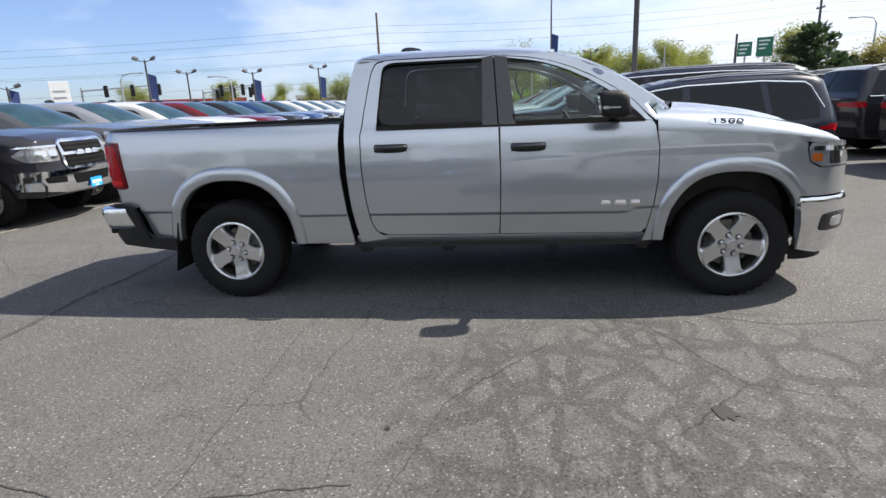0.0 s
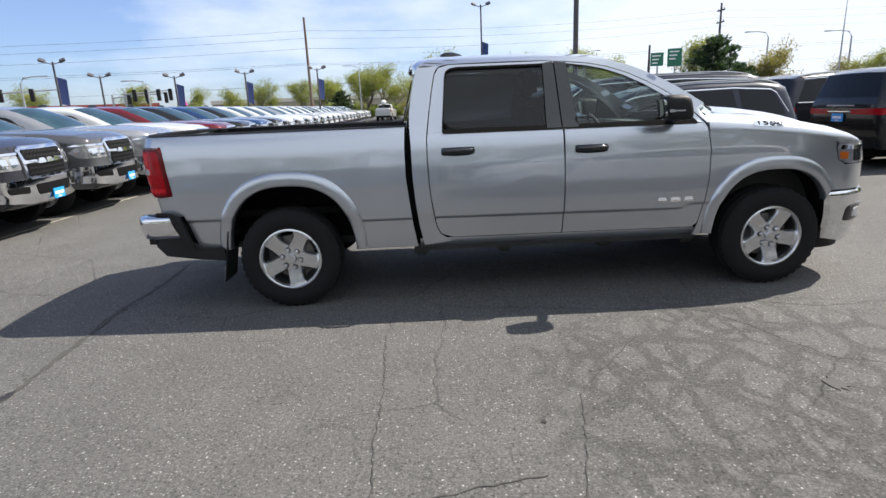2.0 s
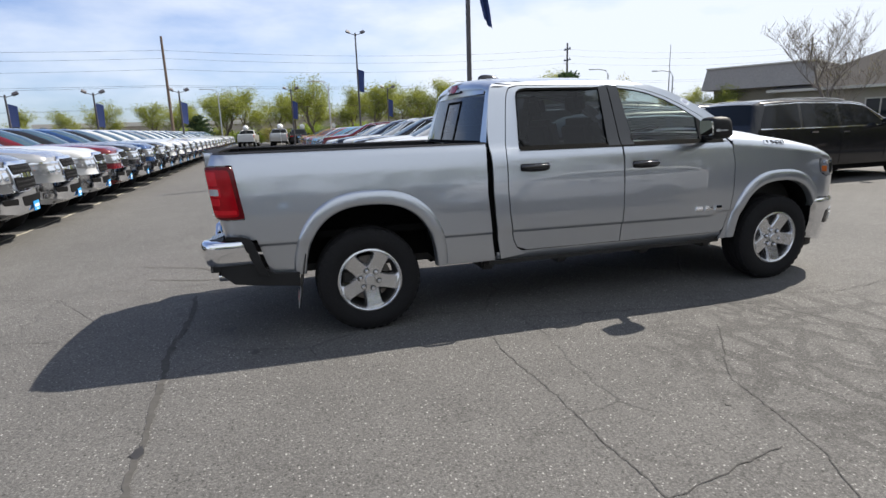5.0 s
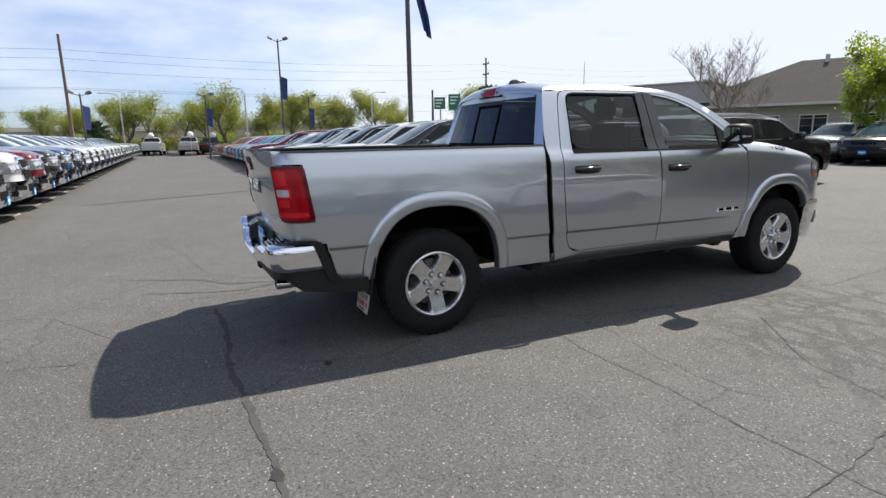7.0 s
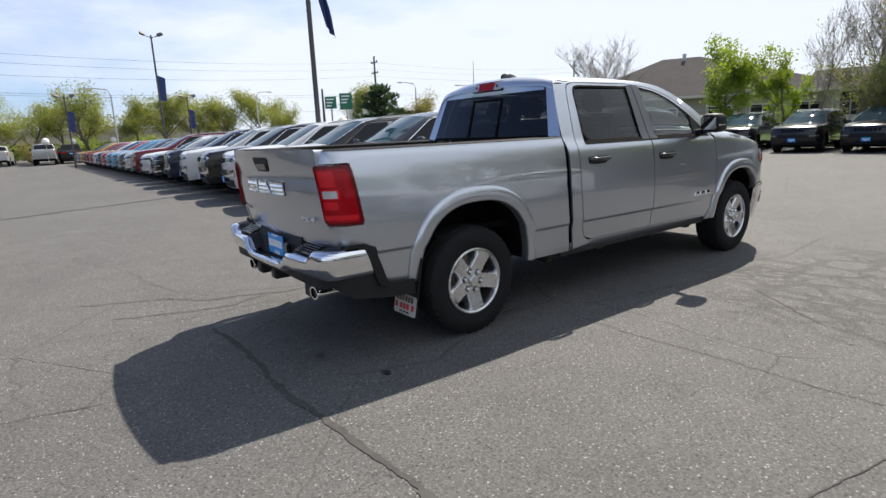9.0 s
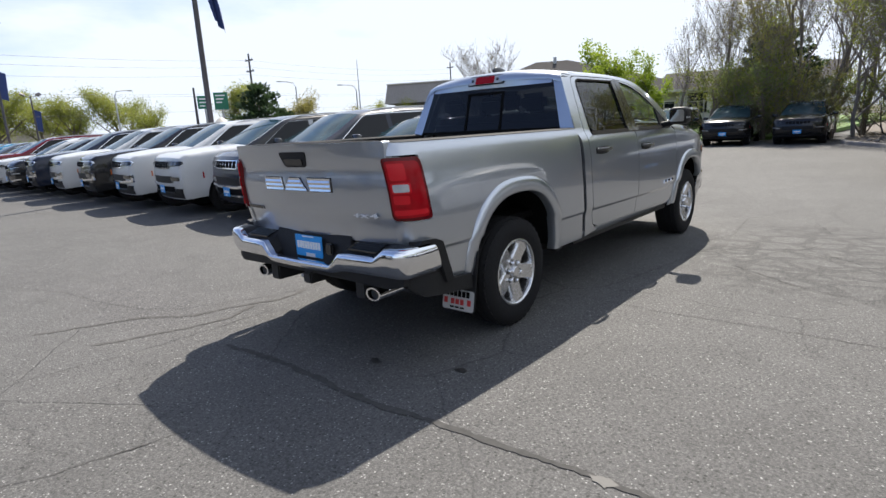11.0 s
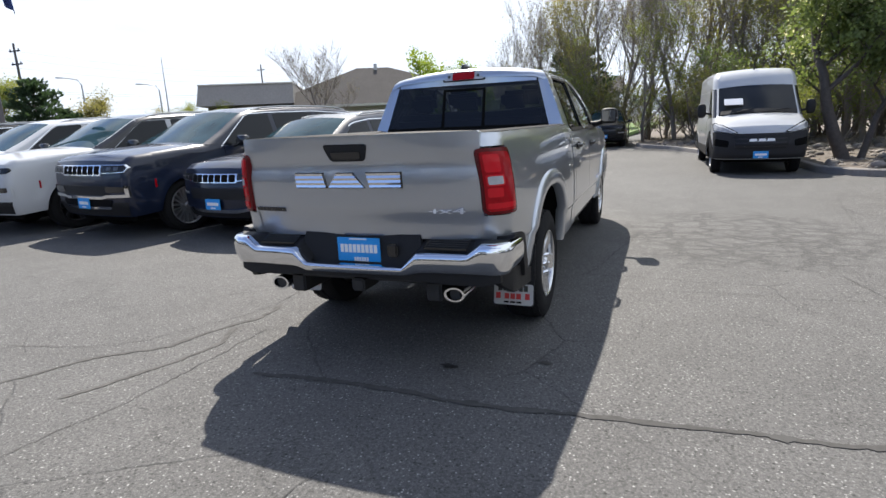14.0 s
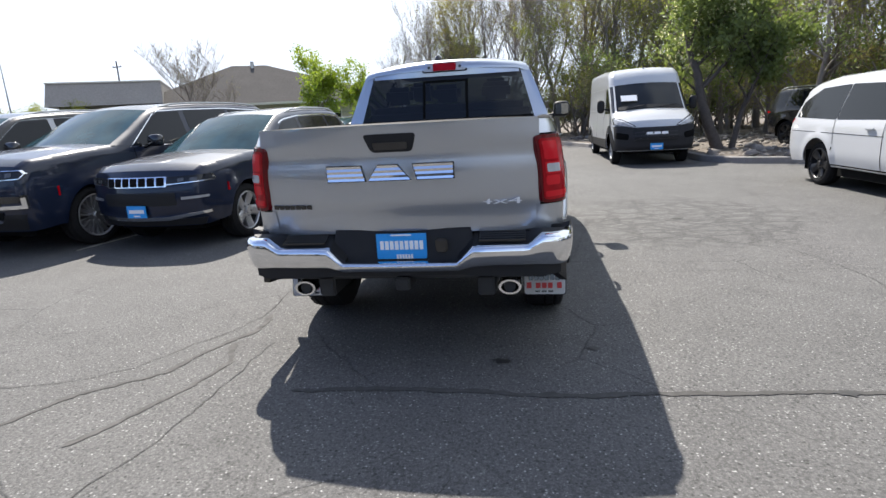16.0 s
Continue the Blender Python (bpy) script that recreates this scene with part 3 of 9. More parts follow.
def build_truck():
    t = thing("pickup_truck", "silver four-door pickup with chrome bumper parked on asphalt", "pickup truck")
    for s in (-1, 1):
        f, inw = truck_map(s), (0, -s * 0.02, 0)
        # bed side with the rear arch cut out
        bm = bmesh.new()
        poly = [(0.972, 1.405), (0.962, 1.25), (0.962, 1.02), (0.980, 0.84), (1.002, 0.64), (1.03, 0.465), (0.62, 0.465)]
        poly += arch_curve(*ARCHES[0], 0.47, 0.50)
        poly += [(-0.56, 0.50), (-0.72, 0.515), (-0.80, 0.79), (-1.0, 0.775), (-1.157, 0.79), (-1.157, 0.937), (-0.864, 0.937), (-0.866, 0.95), (-0.888, 1.10), (-0.919, 1.325), (-0.935, 1.328), (-1.157, 1.328), (-1.157, 1.405)]
        panel(bm, poly, f, 0.035, inw, CREASE_CUTS)
        part("bed_side", bm, SILVER, t, angle=32)
        # rail cap along the bed
        bm = bmesh.new()
        g = lambda u, q: f(u, 1.402) + Vector((0, -s * q, 0.010 * math.sin(math.pi * min(1, q / 0.12)) + 0.003))
        ribbon(bm, [(0.985, -0.004), (-1.0, -0.004), (-1.10, -0.004)], [(0.985, 0.12), (-1.0, 0.12), (-1.10, 0.12)], 40, 6, g)
        part("rail_cap", bm, CAPBLACK, t, "black moulded rail cap")
        bm = bmesh.new()
        box(bm, -0.97, 0.99, s * 0.80 - 0.02, s * 0.80 + 0.02, 1.03, 1.40)
        part("bed_wall", bm, BLACK, t)
        # tail light: dark rim, red lens, bright lower bar and a clear reversing lens
        bm = bmesh.new()
        panel(bm, rounded([(-0.872, 0.945), (-0.895, 1.10), (-0.925, 1.318), (-1.150, 1.318), (-1.150, 0.945)], 0.03), truck_map(s, 0.012), 0.03, (0.03, -s * 0.03, 0))
        tl = part("tail_light", bm, DARKRED, t, "red wrap-around lamp with a clear reversing lens")
        bm = bmesh.new()
        panel(bm, rounded([(-0.898, 0.966), (-0.918, 1.10), (-0.945, 1.296), (-1.136, 1.300), (-1.136, 0.962)], 0.03), truck_map(s, 0.0155), 0.03, (0.02, -s * 0.02, 0))
        part("lamp_lens", bm, REDLENS, tl)
        bm = bmesh.new()
        panel(bm, rounded([(-0.915, 0.982), (-0.918, 1.012), (-1.128, 1.012), (-1.128, 0.978)], 0.012), truck_map(s, 0.018), 0.03, (0.02, -s * 0.01, 0))
        part("lamp_cell", bm, BRIGHTRED, tl)
        for za, zb in ((1.045, 1.098), (1.185, 1.285)):
            bm = bmesh.new()
            panel(bm, rounded([(-1.03, za), (-1.03, zb), (-1.122, zb), (-1.122, za)], 0.014), truck_map(s, 0.018), 0.03, (0.02, -s * 0.01, 0))
            part("lamp_cell", bm, BRIGHTRED, tl)
        bm = bmesh.new()
        panel(bm, rounded([(-1.018, 1.108), (-1.018, 1.172), (-1.124, 1.172), (-1.124, 1.108)], 0.012), truck_map(s, 0.019), 0.03, (0.02, 0, 0))
        rl = part("reversing_rim", bm, BRIGHTRED, tl)
        bm = bmesh.new()
        panel(bm, rounded([(-1.028, 1.117), (-1.028, 1.163), (-1.114, 1.163), (-1.114, 1.117)], 0.010), truck_map(s, 0.021), 0.03, (0.02, 0, 0))
        part("reversing_lens", bm, WHITELENS, rl)
        # cab side behind the rear door, roof rail, windscreen pillar, sill
        bm = bmesh.new()
        back = [(1.083, 0.47), (1.050, 0.64), (1.028, 0.84), (1.015, 1.02), (1.013, 1.25), (1.006, 1.41), (1.010, 1.50), (1.035, 1.64), (1.06, 1.76), (1.075, 1.815)]
        gap = [(1.30, 0.50), (1.215, 0.56), (1.18, 0.63), (1.148, 0.84), (1.132, 1.05), (1.132, 1.31), (1.155, 1.47), (1.187, 1.66), (1.212, 1.78), (1.235, 1.825)]
        ribbon(bm, back, gap, 40, 6, f, inw)
        part("cab_corner", bm, SILVER, t)
        bm = bmesh.new()
        ribbon(bm, [(1.02, 0.47), (0.985, 0.66), (0.955, 0.90), (0.940, 1.10), (0.940, 1.385)], [(1.14, 0.47), (1.105, 0.66), (1.075, 0.90), (1.055, 1.10), (1.05, 1.385)], 20, 2, truck_map(s, -0.055), (0, -s * 0.01, 0))
        part("body_gap", bm, LINER, t, "dark gap between bed and cab")
        bm = bmesh.new()
        top = [(1.075, 1.815), (1.09, 1.85)] + [(x, lerp_table(ROOF, x)) for x in (1.13, 1.2, 1.3, 1.5, 1.7, 1.9, 2.1, 2.27, 2.45, 2.6, 2.77, 2.94, 3.1, 3.25, 3.40)]
        low = [(1.235, 1.825), (1.26, 1.845)] + [(1.32, 1.858), (1.38, 1.86), (1.45, 1.861), (1.6, 1.862), (1.75, 1.862), (1.9, 1.861), (2.08, 1.859), (2.25, 1.846), (2.42, 1.826), (2.56, 1.797), (2.72, 1.743), (2.87, 1.672), (3.02, 1.585), (3.16, 1.485), (3.305, 1.335)]
        for k in range(len(top) - 1):
            ribbon(bm, top[k:k + 2], low[k:k + 2], 3, 4, f, inw)
        bmesh.ops.remove_doubles(bm, verts=bm.verts[:], dist=0.0006)
        part("roof_rail", bm, SILVER, t)
        bm = bmesh.new()
        ribbon(bm, [(1.05, 0.525), (3.26, 0.515)], [(1.05, 0.43), (3.25, 0.425)], 30, 5, lambda u, z: truck_map(s, -0.012 - 9.0 * max(0.0, 0.515 - z) ** 2)(u, z), inw)
        part("sill", bm, SILVER, t)
        bm = bmesh.new()
        ribbon(bm, [(1.05, 0.43), (3.25, 0.425)], [(1.05, 0.405), (3.25, 0.40)], 30, 1, truck_map(s, -0.09), (0, -s * 0.1, 0))
        part("sill_trim", bm, BLACK, t)
        # rear door: skin below the glass, frame round it
        bm = bmesh.new()
        panel(bm, [(1.14, 1.31), (1.14, 1.05), (1.156, 0.84), (1.188, 0.63), (1.222, 0.562), (1.31, 0.532), (2.178, 0.528), (2.192, 0.81), (2.192, 1.02), (2.184, 1.352), (1.40, 1.352), (1.147, 1.35)], f, 0.04, inw, CREASE_CUTS)
        ribbon(bm, [(1.147, 1.35), (1.163, 1.47), (1.195, 1.66), (1.22, 1.78), (1.25, 1.83), (1.32, 1.851), (1.38, 1.853)], [(1.255, 1.352), (1.268, 1.47), (1.285, 1.66), (1.293, 1.762), (1.305, 1.803), (1.335, 1.825), (1.385, 1.834)], 24, 3, f, inw)
        ribbon(bm, [(1.38, 1.853), (2.155, 1.852)], [(1.385, 1.834), (2.155, 1.834)], 16, 2, f, inw)
        d = part("door", bm, SILVER, t, "rear passenger door in silver")
        rear_win = [(1.262, 1.42), (1.285, 1.66), (1.295, 1.762), (1.31, 1.803), (1.34, 1.824), (1.39, 1.833), (2.085, 1.833), (2.085, 1.352), (1.36, 1.355), (1.30, 1.372)]
        door_trim(d, f, s, rear_win, DARK_GLASS, "dark privacy glass")
        # front door
        bm = bmesh.new()
        panel(bm, [(2.20, 1.352), (2.20, 1.02), (2.20, 0.81), (2.186, 0.528), (3.235, 0.522), (3.272, 0.56), (3.30, 0.70), (3.326, 0.91), (3.328, 1.15), (3.302, 1.30), (3.285, 1.335)], f, 0.04, inw, CREASE_CUTS)
        ribbon(bm, [(2.16, 1.852), (2.25, 1.839), (2.42, 1.819), (2.56, 1.790), (2.72, 1.736), (2.87, 1.665), (3.02, 1.578), (3.16, 1.478), (3.287, 1.335)], [(2.21, 1.835), (2.285, 1.824), (2.427, 1.803), (2.548, 1.774), (2.70, 1.719), (2.845, 1.648), (2.992, 1.558), (3.122, 1.462), (3.235, 1.345)], 40, 3, f, inw)
        d = part("door", bm, SILVER, t, "front passenger door in silver")
        front_win = [(2.235, 1.830), (2.285, 1.822), (2.427, 1.801), (2.548, 1.772), (2.70, 1.717), (2.845, 1.646), (2.992, 1.556), (3.122, 1.460), (3.23, 1.352), (2.30, 1.350)]
        door_trim(d, f, s, front_win, CLEAR_GLASS, "lightly tinted clear glass")
        bm = bmesh.new()
        panel(bm, [(2.985, 1.352), (2.985, 1.555), (3.122, 1.458), (3.23, 1.352)], truck_map(s, 0.004), 0.05, inw)
        part("corner_trim", bm, BLACK, d)
        # pillar trim between the windows
        bm = bmesh.new()
        panel(bm, [(2.066, 1.345), (2.066, 1.838), (2.148, 1.85), (2.180, 1.345)], truck_map(s, 0.006), 0.06, inw)
        panel(bm, [(2.190, 1.345), (2.158, 1.85), (2.250, 1.836), (2.312, 1.345)], truck_map(s, 0.006), 0.06, inw)
        part("pillar_trim", bm, GLOSSBLACK, t)
        bm = bmesh.new()
        panel(bm, [(2.165, 1.345), (2.130, 1.845), (2.178, 1.845), (2.206, 1.345)], truck_map(s, -0.006), 0.06, inw)
        part("pillar_seal", bm, LINER, t)
        bm = bmesh.new()
        ribbon(bm, [(1.262, 1.372), (1.32, 1.366), (3.205, 1.362)], [(1.262, 1.340), (1.32, 1.340), (3.23, 1.336)], 40, 1, truck_map(s, 0.008), (0, -s * 0.012, 0))
        part("belt_moulding", bm, LINER, t, "black moulding below the side windows")
        # handles
        for hx0, hx1, hz in ((1.245, 1.50, 1.205), (2.275, 2.53, 1.182)):
            bm = bmesh.new()
            panel(bm, rounded([(hx0, hz - 0.028), (hx0 + 0.1, hz - 0.036), (hx1 - 0.05, hz - 0.034), (hx1, hz - 0.022), (hx1, hz + 0.03), (hx0, hz + 0.03)], 0.014), truck_map(s, 0.002), 0.04, inw)
            h = part("handle_bezel", bm, BLACK, t, "black handle recess")
            bm = bmesh.new()
            ys = truck_y((hx0 + hx1) / 2, hz)
            tube(bm, [(hx0 + 0.01, s * (ys + 0.004), hz + 0.006), (hx0 + 0.03, s * (ys + 0.034), hz + 0.007), ((hx0 + hx1) / 2, s * (ys + 0.042), hz + 0.008), (hx1 - 0.03, s * (ys + 0.034), hz + 0.007), (hx1 - 0.01, s * (ys + 0.004), hz + 0.006)], [0.016, 0.018, 0.017, 0.018, 0.016], 10)
            part("handle", bm, GLOSSBLACK, h)
        # front wing: side below the crease, rounded shoulder above it
        bm = bmesh.new()
        poly = [(3.248, 0.45), (3.276, 0.55), (3.308, 0.71), (3.333, 0.91), (3.335, 1.15), (3.318, 1.262)]
        poly += [(x, lerp_table(CREASE, x) - 0.001) for x in (3.55, 3.83, 4.05, 4.21)] + [(4.335, 1.145)]
        poly += [(4.335, 1.095), (4.36, 1.005), (4.43, 0.965), (4.95, 0.965), (4.95, 0.77), (4.325, 0.765)]
        poly += [p for p in arch_curve(*ARCHES[1], 0.45, 0.46) if not (p[0] > 4.2 and p[1] < 0.765)]
        panel(bm, poly, f, 0.05, inw, CREASE_CUTS)
        xs = [3.318 + (4.60 - 3.318) * k / 30 for k in range(31)]
        tmp = bmesh.new()
        rows = []
        for x in xs:
            row = []
            for j in range(11):
                zc, zh = lerp_table(CREASE, x), lerp_table(HOOD, x)
                k = math.sin(math.pi / 2 * j / 10)
                zz = zc + (zh - zc) * k - 0.0005
                row.append(tmp.verts.new(Vector((x, s * (0.80 + (truck_y(min(x, 4.35), zc - 0.001) - 0.80 - max(0.0, x - 4.35) * 0.45) * math.sqrt(max(0.0, 1 - k ** 2.2))), zz))))
            rows.append(row)
        for p, q in zip(rows, rows[1:]):
            for j in range(10):
                tmp.faces.new((p[j], p[j + 1], q[j + 1], q[j]))
        shell(tmp, (0, 0, -0.015))
        merge(bm, tmp)
        part("front_wing", bm, SILVER, t, angle=32)
        bm = bmesh.new()
        panel(bm, rounded([(4.342, 1.095), (4.362, 1.138), (4.95, 1.125), (4.95, 0.975), (4.44, 0.972), (4.367, 1.008)], 0.015), truck_map(s, 0.004), 0.04, inw)
        hl = part("headlight", bm, HEADLAMP, t, "clear headlight with amber marker")
        bm = bmesh.new()
        panel(bm, rounded([(4.372, 1.015), (4.368, 1.068), (4.445, 1.062), (4.442, 1.008)], 0.01), truck_map(s, 0.008), 0.04, inw)
        part("marker", bm, AMBER, hl)
        bm = bmesh.new()
        panel(bm, rounded([(4.50, 0.99), (4.50, 1.08), (4.60, 1.08), (4.60, 0.99)], 0.01), truck_map(s, 0.008), 0.04, inw)
        part("projector", bm, SMOKE, hl)
        bm = bmesh.new()
        panel(bm, rounded([(4.37, 1.085), (4.372, 1.118), (4.93, 1.10), (4.93, 1.075)], 0.008), truck_map(s, 0.009), 0.05, inw)
        part("lamp_brow", bm, CHROME, hl)
        bm = bmesh.new()
        panel(bm, [(4.315, 0.755), (5.56, 0.755), (5.56, 0.40), (4.50, 0.33), (4.36, 0.36), (4.35, 0.56)], lambda u, z: truck_map(s, 0.006 + 0.030 * math.sin(math.pi / 2 * min(1.0, max(0.0, (0.757 - z) / 0.07))) - 0.05 * max(0.0, 0.66 - z))(u, z), 0.04, (-0.03, -s * 0.03, 0), (0.752, 0.744, 0.732, 0.716, 0.70, 0.68))
        fb = part("front_bumper", bm, CHROME, t, "chrome front bumper")
        bm = bmesh.new()
        panel(bm, rounded([(4.50, 0.50), (4.50, 0.63), (4.74, 0.645), (4.74, 0.51)], 0.03), truck_map(s, 0.042), 0.05, (-0.03, 0, 0))
        fg = part("fog_lamp", bm, GLOSSBLACK, fb)
        bm = bmesh.new()
        panel(bm, rounded([(4.56, 0.53), (4.56, 0.605), (4.67, 0.61), (4.67, 0.535)], 0.03), truck_map(s, 0.046), 0.05, (-0.02, 0, 0))
        part("fog_lens", bm, WHITELENS, fg)
        bm = bmesh.new()
        panel(bm, [(4.97, 1.08), (5.56, 1.08), (5.56, 0.775), (4.97, 0.775)], truck_map(s, 0.002), 0.06, (-0.03, 0, 0))
        part("grille", bm, GLOSSBLACK, t)
        bm = bmesh.new()
        ribbon(bm, [(4.36, 0.37), (5.56, 0.37)], [(4.38, 0.26), (5.56, 0.26)], 20, 2, truck_map(s, -0.06), (-0.03, 0, 0))
        part("air_dam", bm, BLACK, t)
        # proud lips round the wheel arches
        for (cx, a, b), zf, zr in zip(ARCHES, (0.468, 0.45), (0.50, 0.46)):
            tmp = bmesh.new()
            rows = []
            for i in range(57):
                ang = math.pi * i / 56
                c, q = math.cos(ang), math.sin(ang)
                row = []
                for k, o in ((0.985, -0.05), (0.99, 0.012), (1.0, 0.020), (1.03, 0.024), (1.08, 0.025), (1.125, 0.022), (1.15, 0.015), (1.165, 0.006), (1.172, -0.004)):
                    x, z = cx + a * k * math.copysign(abs(c) ** 0.8, c), max(0.40 + b * k * q ** 0.8, zf if i < 28 else zr)
                    if x > 4.30:
                        z = max(z, 0.77)
                    row.append(tmp.verts.new(truck_map(s, o)(x, z)))
                rows.append(row)
            for p, q in zip(rows, rows[1:]):
                for j in range(8):
                    tmp.faces.new((p[j], p[j + 1], q[j + 1], q[j]))
            bmesh.ops.remove_doubles(tmp, verts=tmp.verts[:], dist=0.0005)
            bmesh.ops.recalc_face_normals(tmp, faces=tmp.faces[:])
            part("arch_lip", tmp, SILVER, t, angle=50)
        # wheel housings
        for (cx, a, b), foot in zip(ARCHES, (0.5, 0.45)):
            bm = bmesh.new()
            crv = arch_curve(cx, a + 0.012, b + 0.012, foot, foot)
            ribbon(bm, [(x, s * (truck_y(x, z) - 0.03), z) for x, z in crv], [(x, s * 0.55, z) for x, z in crv], 32, 3)
            panel(bm, crv, lambda x, z: Vector((x, s * 0.60, z)), 0.3)
            part("wheel_housing", bm, LINER, t)
        # mirror
        bm = bmesh.new()
        ym = s * 1.0
        soft = bmesh.new()
        bmesh.ops.create_cube(soft, size=1)
        bmesh.ops.subdivide_edges(soft, edges=soft.edges[:], cuts=5, use_grid_fill=True)
        for v in soft.verts:
            q = v.co * 2
            k = (abs(q.x) ** 4 + abs(q.y) ** 4 + abs(q.z) ** 4) ** 0.25
            q = q / k
            v.co = Vector((2.955 + q.x * 0.105 + 0.02 * (1 - q.z), s * (1.14 + q.y * 0.095), 1.462 + q.z * 0.092))
        merge(bm, soft)
        mi = part("mirror", bm, BLACK, t, "black folding mirror housing", angle=80)
        bm = bmesh.new()
        tube(bm, [(3.04, s * 0.92, 1.37), (3.03, s * 1.02, 1.385), (3.02, s * 1.10, 1.42)], [0.035, 0.032, 0.03], 10)
        part("mirror_arm", bm, BLACK, mi)
        bm = bmesh.new()
        panel(bm, rounded([(s * 1.065, 1.402), (s * 1.065, 1.524), (s * 1.215, 1.524), (s * 1.215, 1.402)], 0.025), lambda y, z: Vector((2.852 + 0.35 * abs(abs(y) - 1.14) ** 2 - 0.16 * (z - 1.525), y, z)), 0.05, (0.015, 0, 0))
        part("mirror_glass", bm, MIRROR, mi)
        bm = bmesh.new()
        box(bm, 2.89, 3.01, s * 1.232 - 0.006, s * 1.232 + 0.006, 1.432, 1.452, 0.005)
        part("indicator", bm, WHITELENS, mi)
        # wheels
        for k, cx in enumerate((0.0, 3.90)):
            if not truck_wheel:
                hub, data = wheel(t, cx, s * 0.965, s, twist=10, rim_mat=MACHINED, loose_nuts=True, blade=True)
                truck_wheel.append(data)
            else:
                wheel(t, cx, s * 0.965, s, tyre_data=truck_wheel[0])
        # mud flap
        bm = bmesh.new()
        panel(bm, rounded([(s * 0.685, 0.24), (s * 0.685, 0.66), (s * 0.965, 0.66), (s * 0.965, 0.24)], 0.02), lambda y, z: Vector((-0.47 - (0.66 - z) * 0.18, y, z)), 0.1, (0.008, 0, 0))
        fl = part("mud_flap", bm, BLACK, t, "black rubber mud flap with a printed panel")
        bm = bmesh.new()
        panel(bm, rounded([(s * 0.69, 0.245), (s * 0.69, 0.385), (s * 0.96, 0.385), (s * 0.96, 0.245)], 0.02), lambda y, z: Vector((-0.474 - (0.66 - z) * 0.18, y, z)), 0.1, (0.002, 0, 0))
        pl = part("flap_panel", bm, material("flap_white", (0.46, 0.455, 0.45), 0.5), fl)
        for z0, z1, ya, yb, mm in ((0.338, 0.378, 0.72, 0.93, GLOSSBLACK), (0.285, 0.322, 0.765, 0.885, REDPAINT), (0.258, 0.270, 0.76, 0.89, GLOSSBLACK), (0.285, 0.325, 0.705, 0.745, REDPAINT), (0.285, 0.325, 0.905, 0.945, REDPAINT)):
            n = 6 if mm is GLOSSBLACK and z0 > 0.3 else 3 if yb - ya > 0.1 else 1
            for i in range(n):
                a = ya + (yb - ya) * i / n
                b = ya + (yb - ya) * (i + 0.8) / n
                bm = bmesh.new()
                panel(bm, [(s * a, z0), (s * a, z1), (s * b, z1), (s * b, z0)], lambda y, z: Vector((-0.4765 - (0.66 - z) * 0.18, y, z)), 0.2)
                part("printed_bar", bm, mm, fl)
        # badge on the door: plain bright shapes
        for xa, xb in ((2.925, 3.005), (3.025, 3.115), (3.135, 3.215)):
            bm = bmesh.new()
            panel(bm, [(xa, 0.737), (xa + 0.012, 0.775), (xb - 0.012, 0.775), (xb, 0.737)], lambda u, z: truck_map(s, 0.010 - 0.12 * abs(z - 0.752))(u, z), 0.05, inw, (0.752,))
            part("door_badge", bm, CHROME, t, "chrome badge shape", smooth=False)
        bm = bmesh.new()
        hb = lambda x, z: Vector((x, s * (truck_y(x, z) + 0.006), z + 0.004))
        panel(bm, [(3.66, 1.30), (3.68, 1.335), (3.92, 1.32), (3.90, 1.283), (3.70, 1.288)], hb, 0.04, (0, -s * 0.02, -0.01))
        nb = part("wing_badge", bm, CHROME, t, "chrome number badge")
        slope = math.atan2(-0.06, 0.06)
        for k, digit in enumerate("1500"):
            letters(digit, 0.062, 0.002, Matrix.Translation((3.79, s * (truck_y(3.79, 1.31) + 0.012), 1.312)) @ Matrix.Rotation(math.pi if s > 0 else 0, 4, "Z") @ Matrix.Rotation(radians(-s * 3 if s > 0 else 3), 4, "Y") @ Matrix.Rotation(radians(58), 4, "X") @ Matrix.Diagonal((1.55, 0.9, 1, 1)) @ Matrix.Translation(((k - 1.5) * 0.036, 0, 0)), GLOSSBLACK, "digit", nb)
        # exhaust tip
        bm = bmesh.new()
        lathe(bm, [(0.040, 0.0), (0.052, 0.0), (0.054, 0.01), (0.050, 0.25), (0.040, 0.25), (0.040, 0.0)], 20, Matrix.Translation((-1.115, s * 0.615, 0.475)) @ pose(0, 0, 0, 0, 0, -90) @ Matrix.Diagonal((1.25, 1, 0.85, 1)))
        part("exhaust_tip", bm, CHROME, t)
    # tailgate
    gate = lambda y, z: Vector((-1.10 + (1.2 - z) * 0.11 - 0.007 * smooth01((z - 1.32) / 0.09) + 0.018 * smooth01((1.0 - z) / 0.12) + 0.05 * max(0.0, 0.92 - z) + 0.012 * math.exp(-((z - 1.24) / 0.05) ** 2) + 0.012 * (abs(y) / 0.79) ** 4 - 0.045 * (1 - (y / 0.79) ** 2) + 0.014 * smooth01((z - 1.30) / 0.11) * (abs(y) / 0.79) ** 2, y, z))
    bm = bmesh.new()
    panel(bm, rounded([(-0.792, 0.795), (-0.792, 1.415), (0.792, 1.415), (0.792, 0.795)], 0.02), gate, 0.035, (0.06, 0, 0))
    tg = part("tailgate", bm, SILVER, t, "silver tailgate with chrome badge shapes", angle=50)
    bm = bmesh.new()
    ys = [-0.785 + 1.57 * k / 16 for k in range(17)]
    cap = lambda y, w: Vector((-1.172 + 0.13 * w + 0.095 * (abs(y) / 0.785) ** 2.2 * (1 - w), y, 1.414 - 0.010 * (abs(y) / 0.785) ** 4 + 0.010 * math.sin(math.pi * w)))
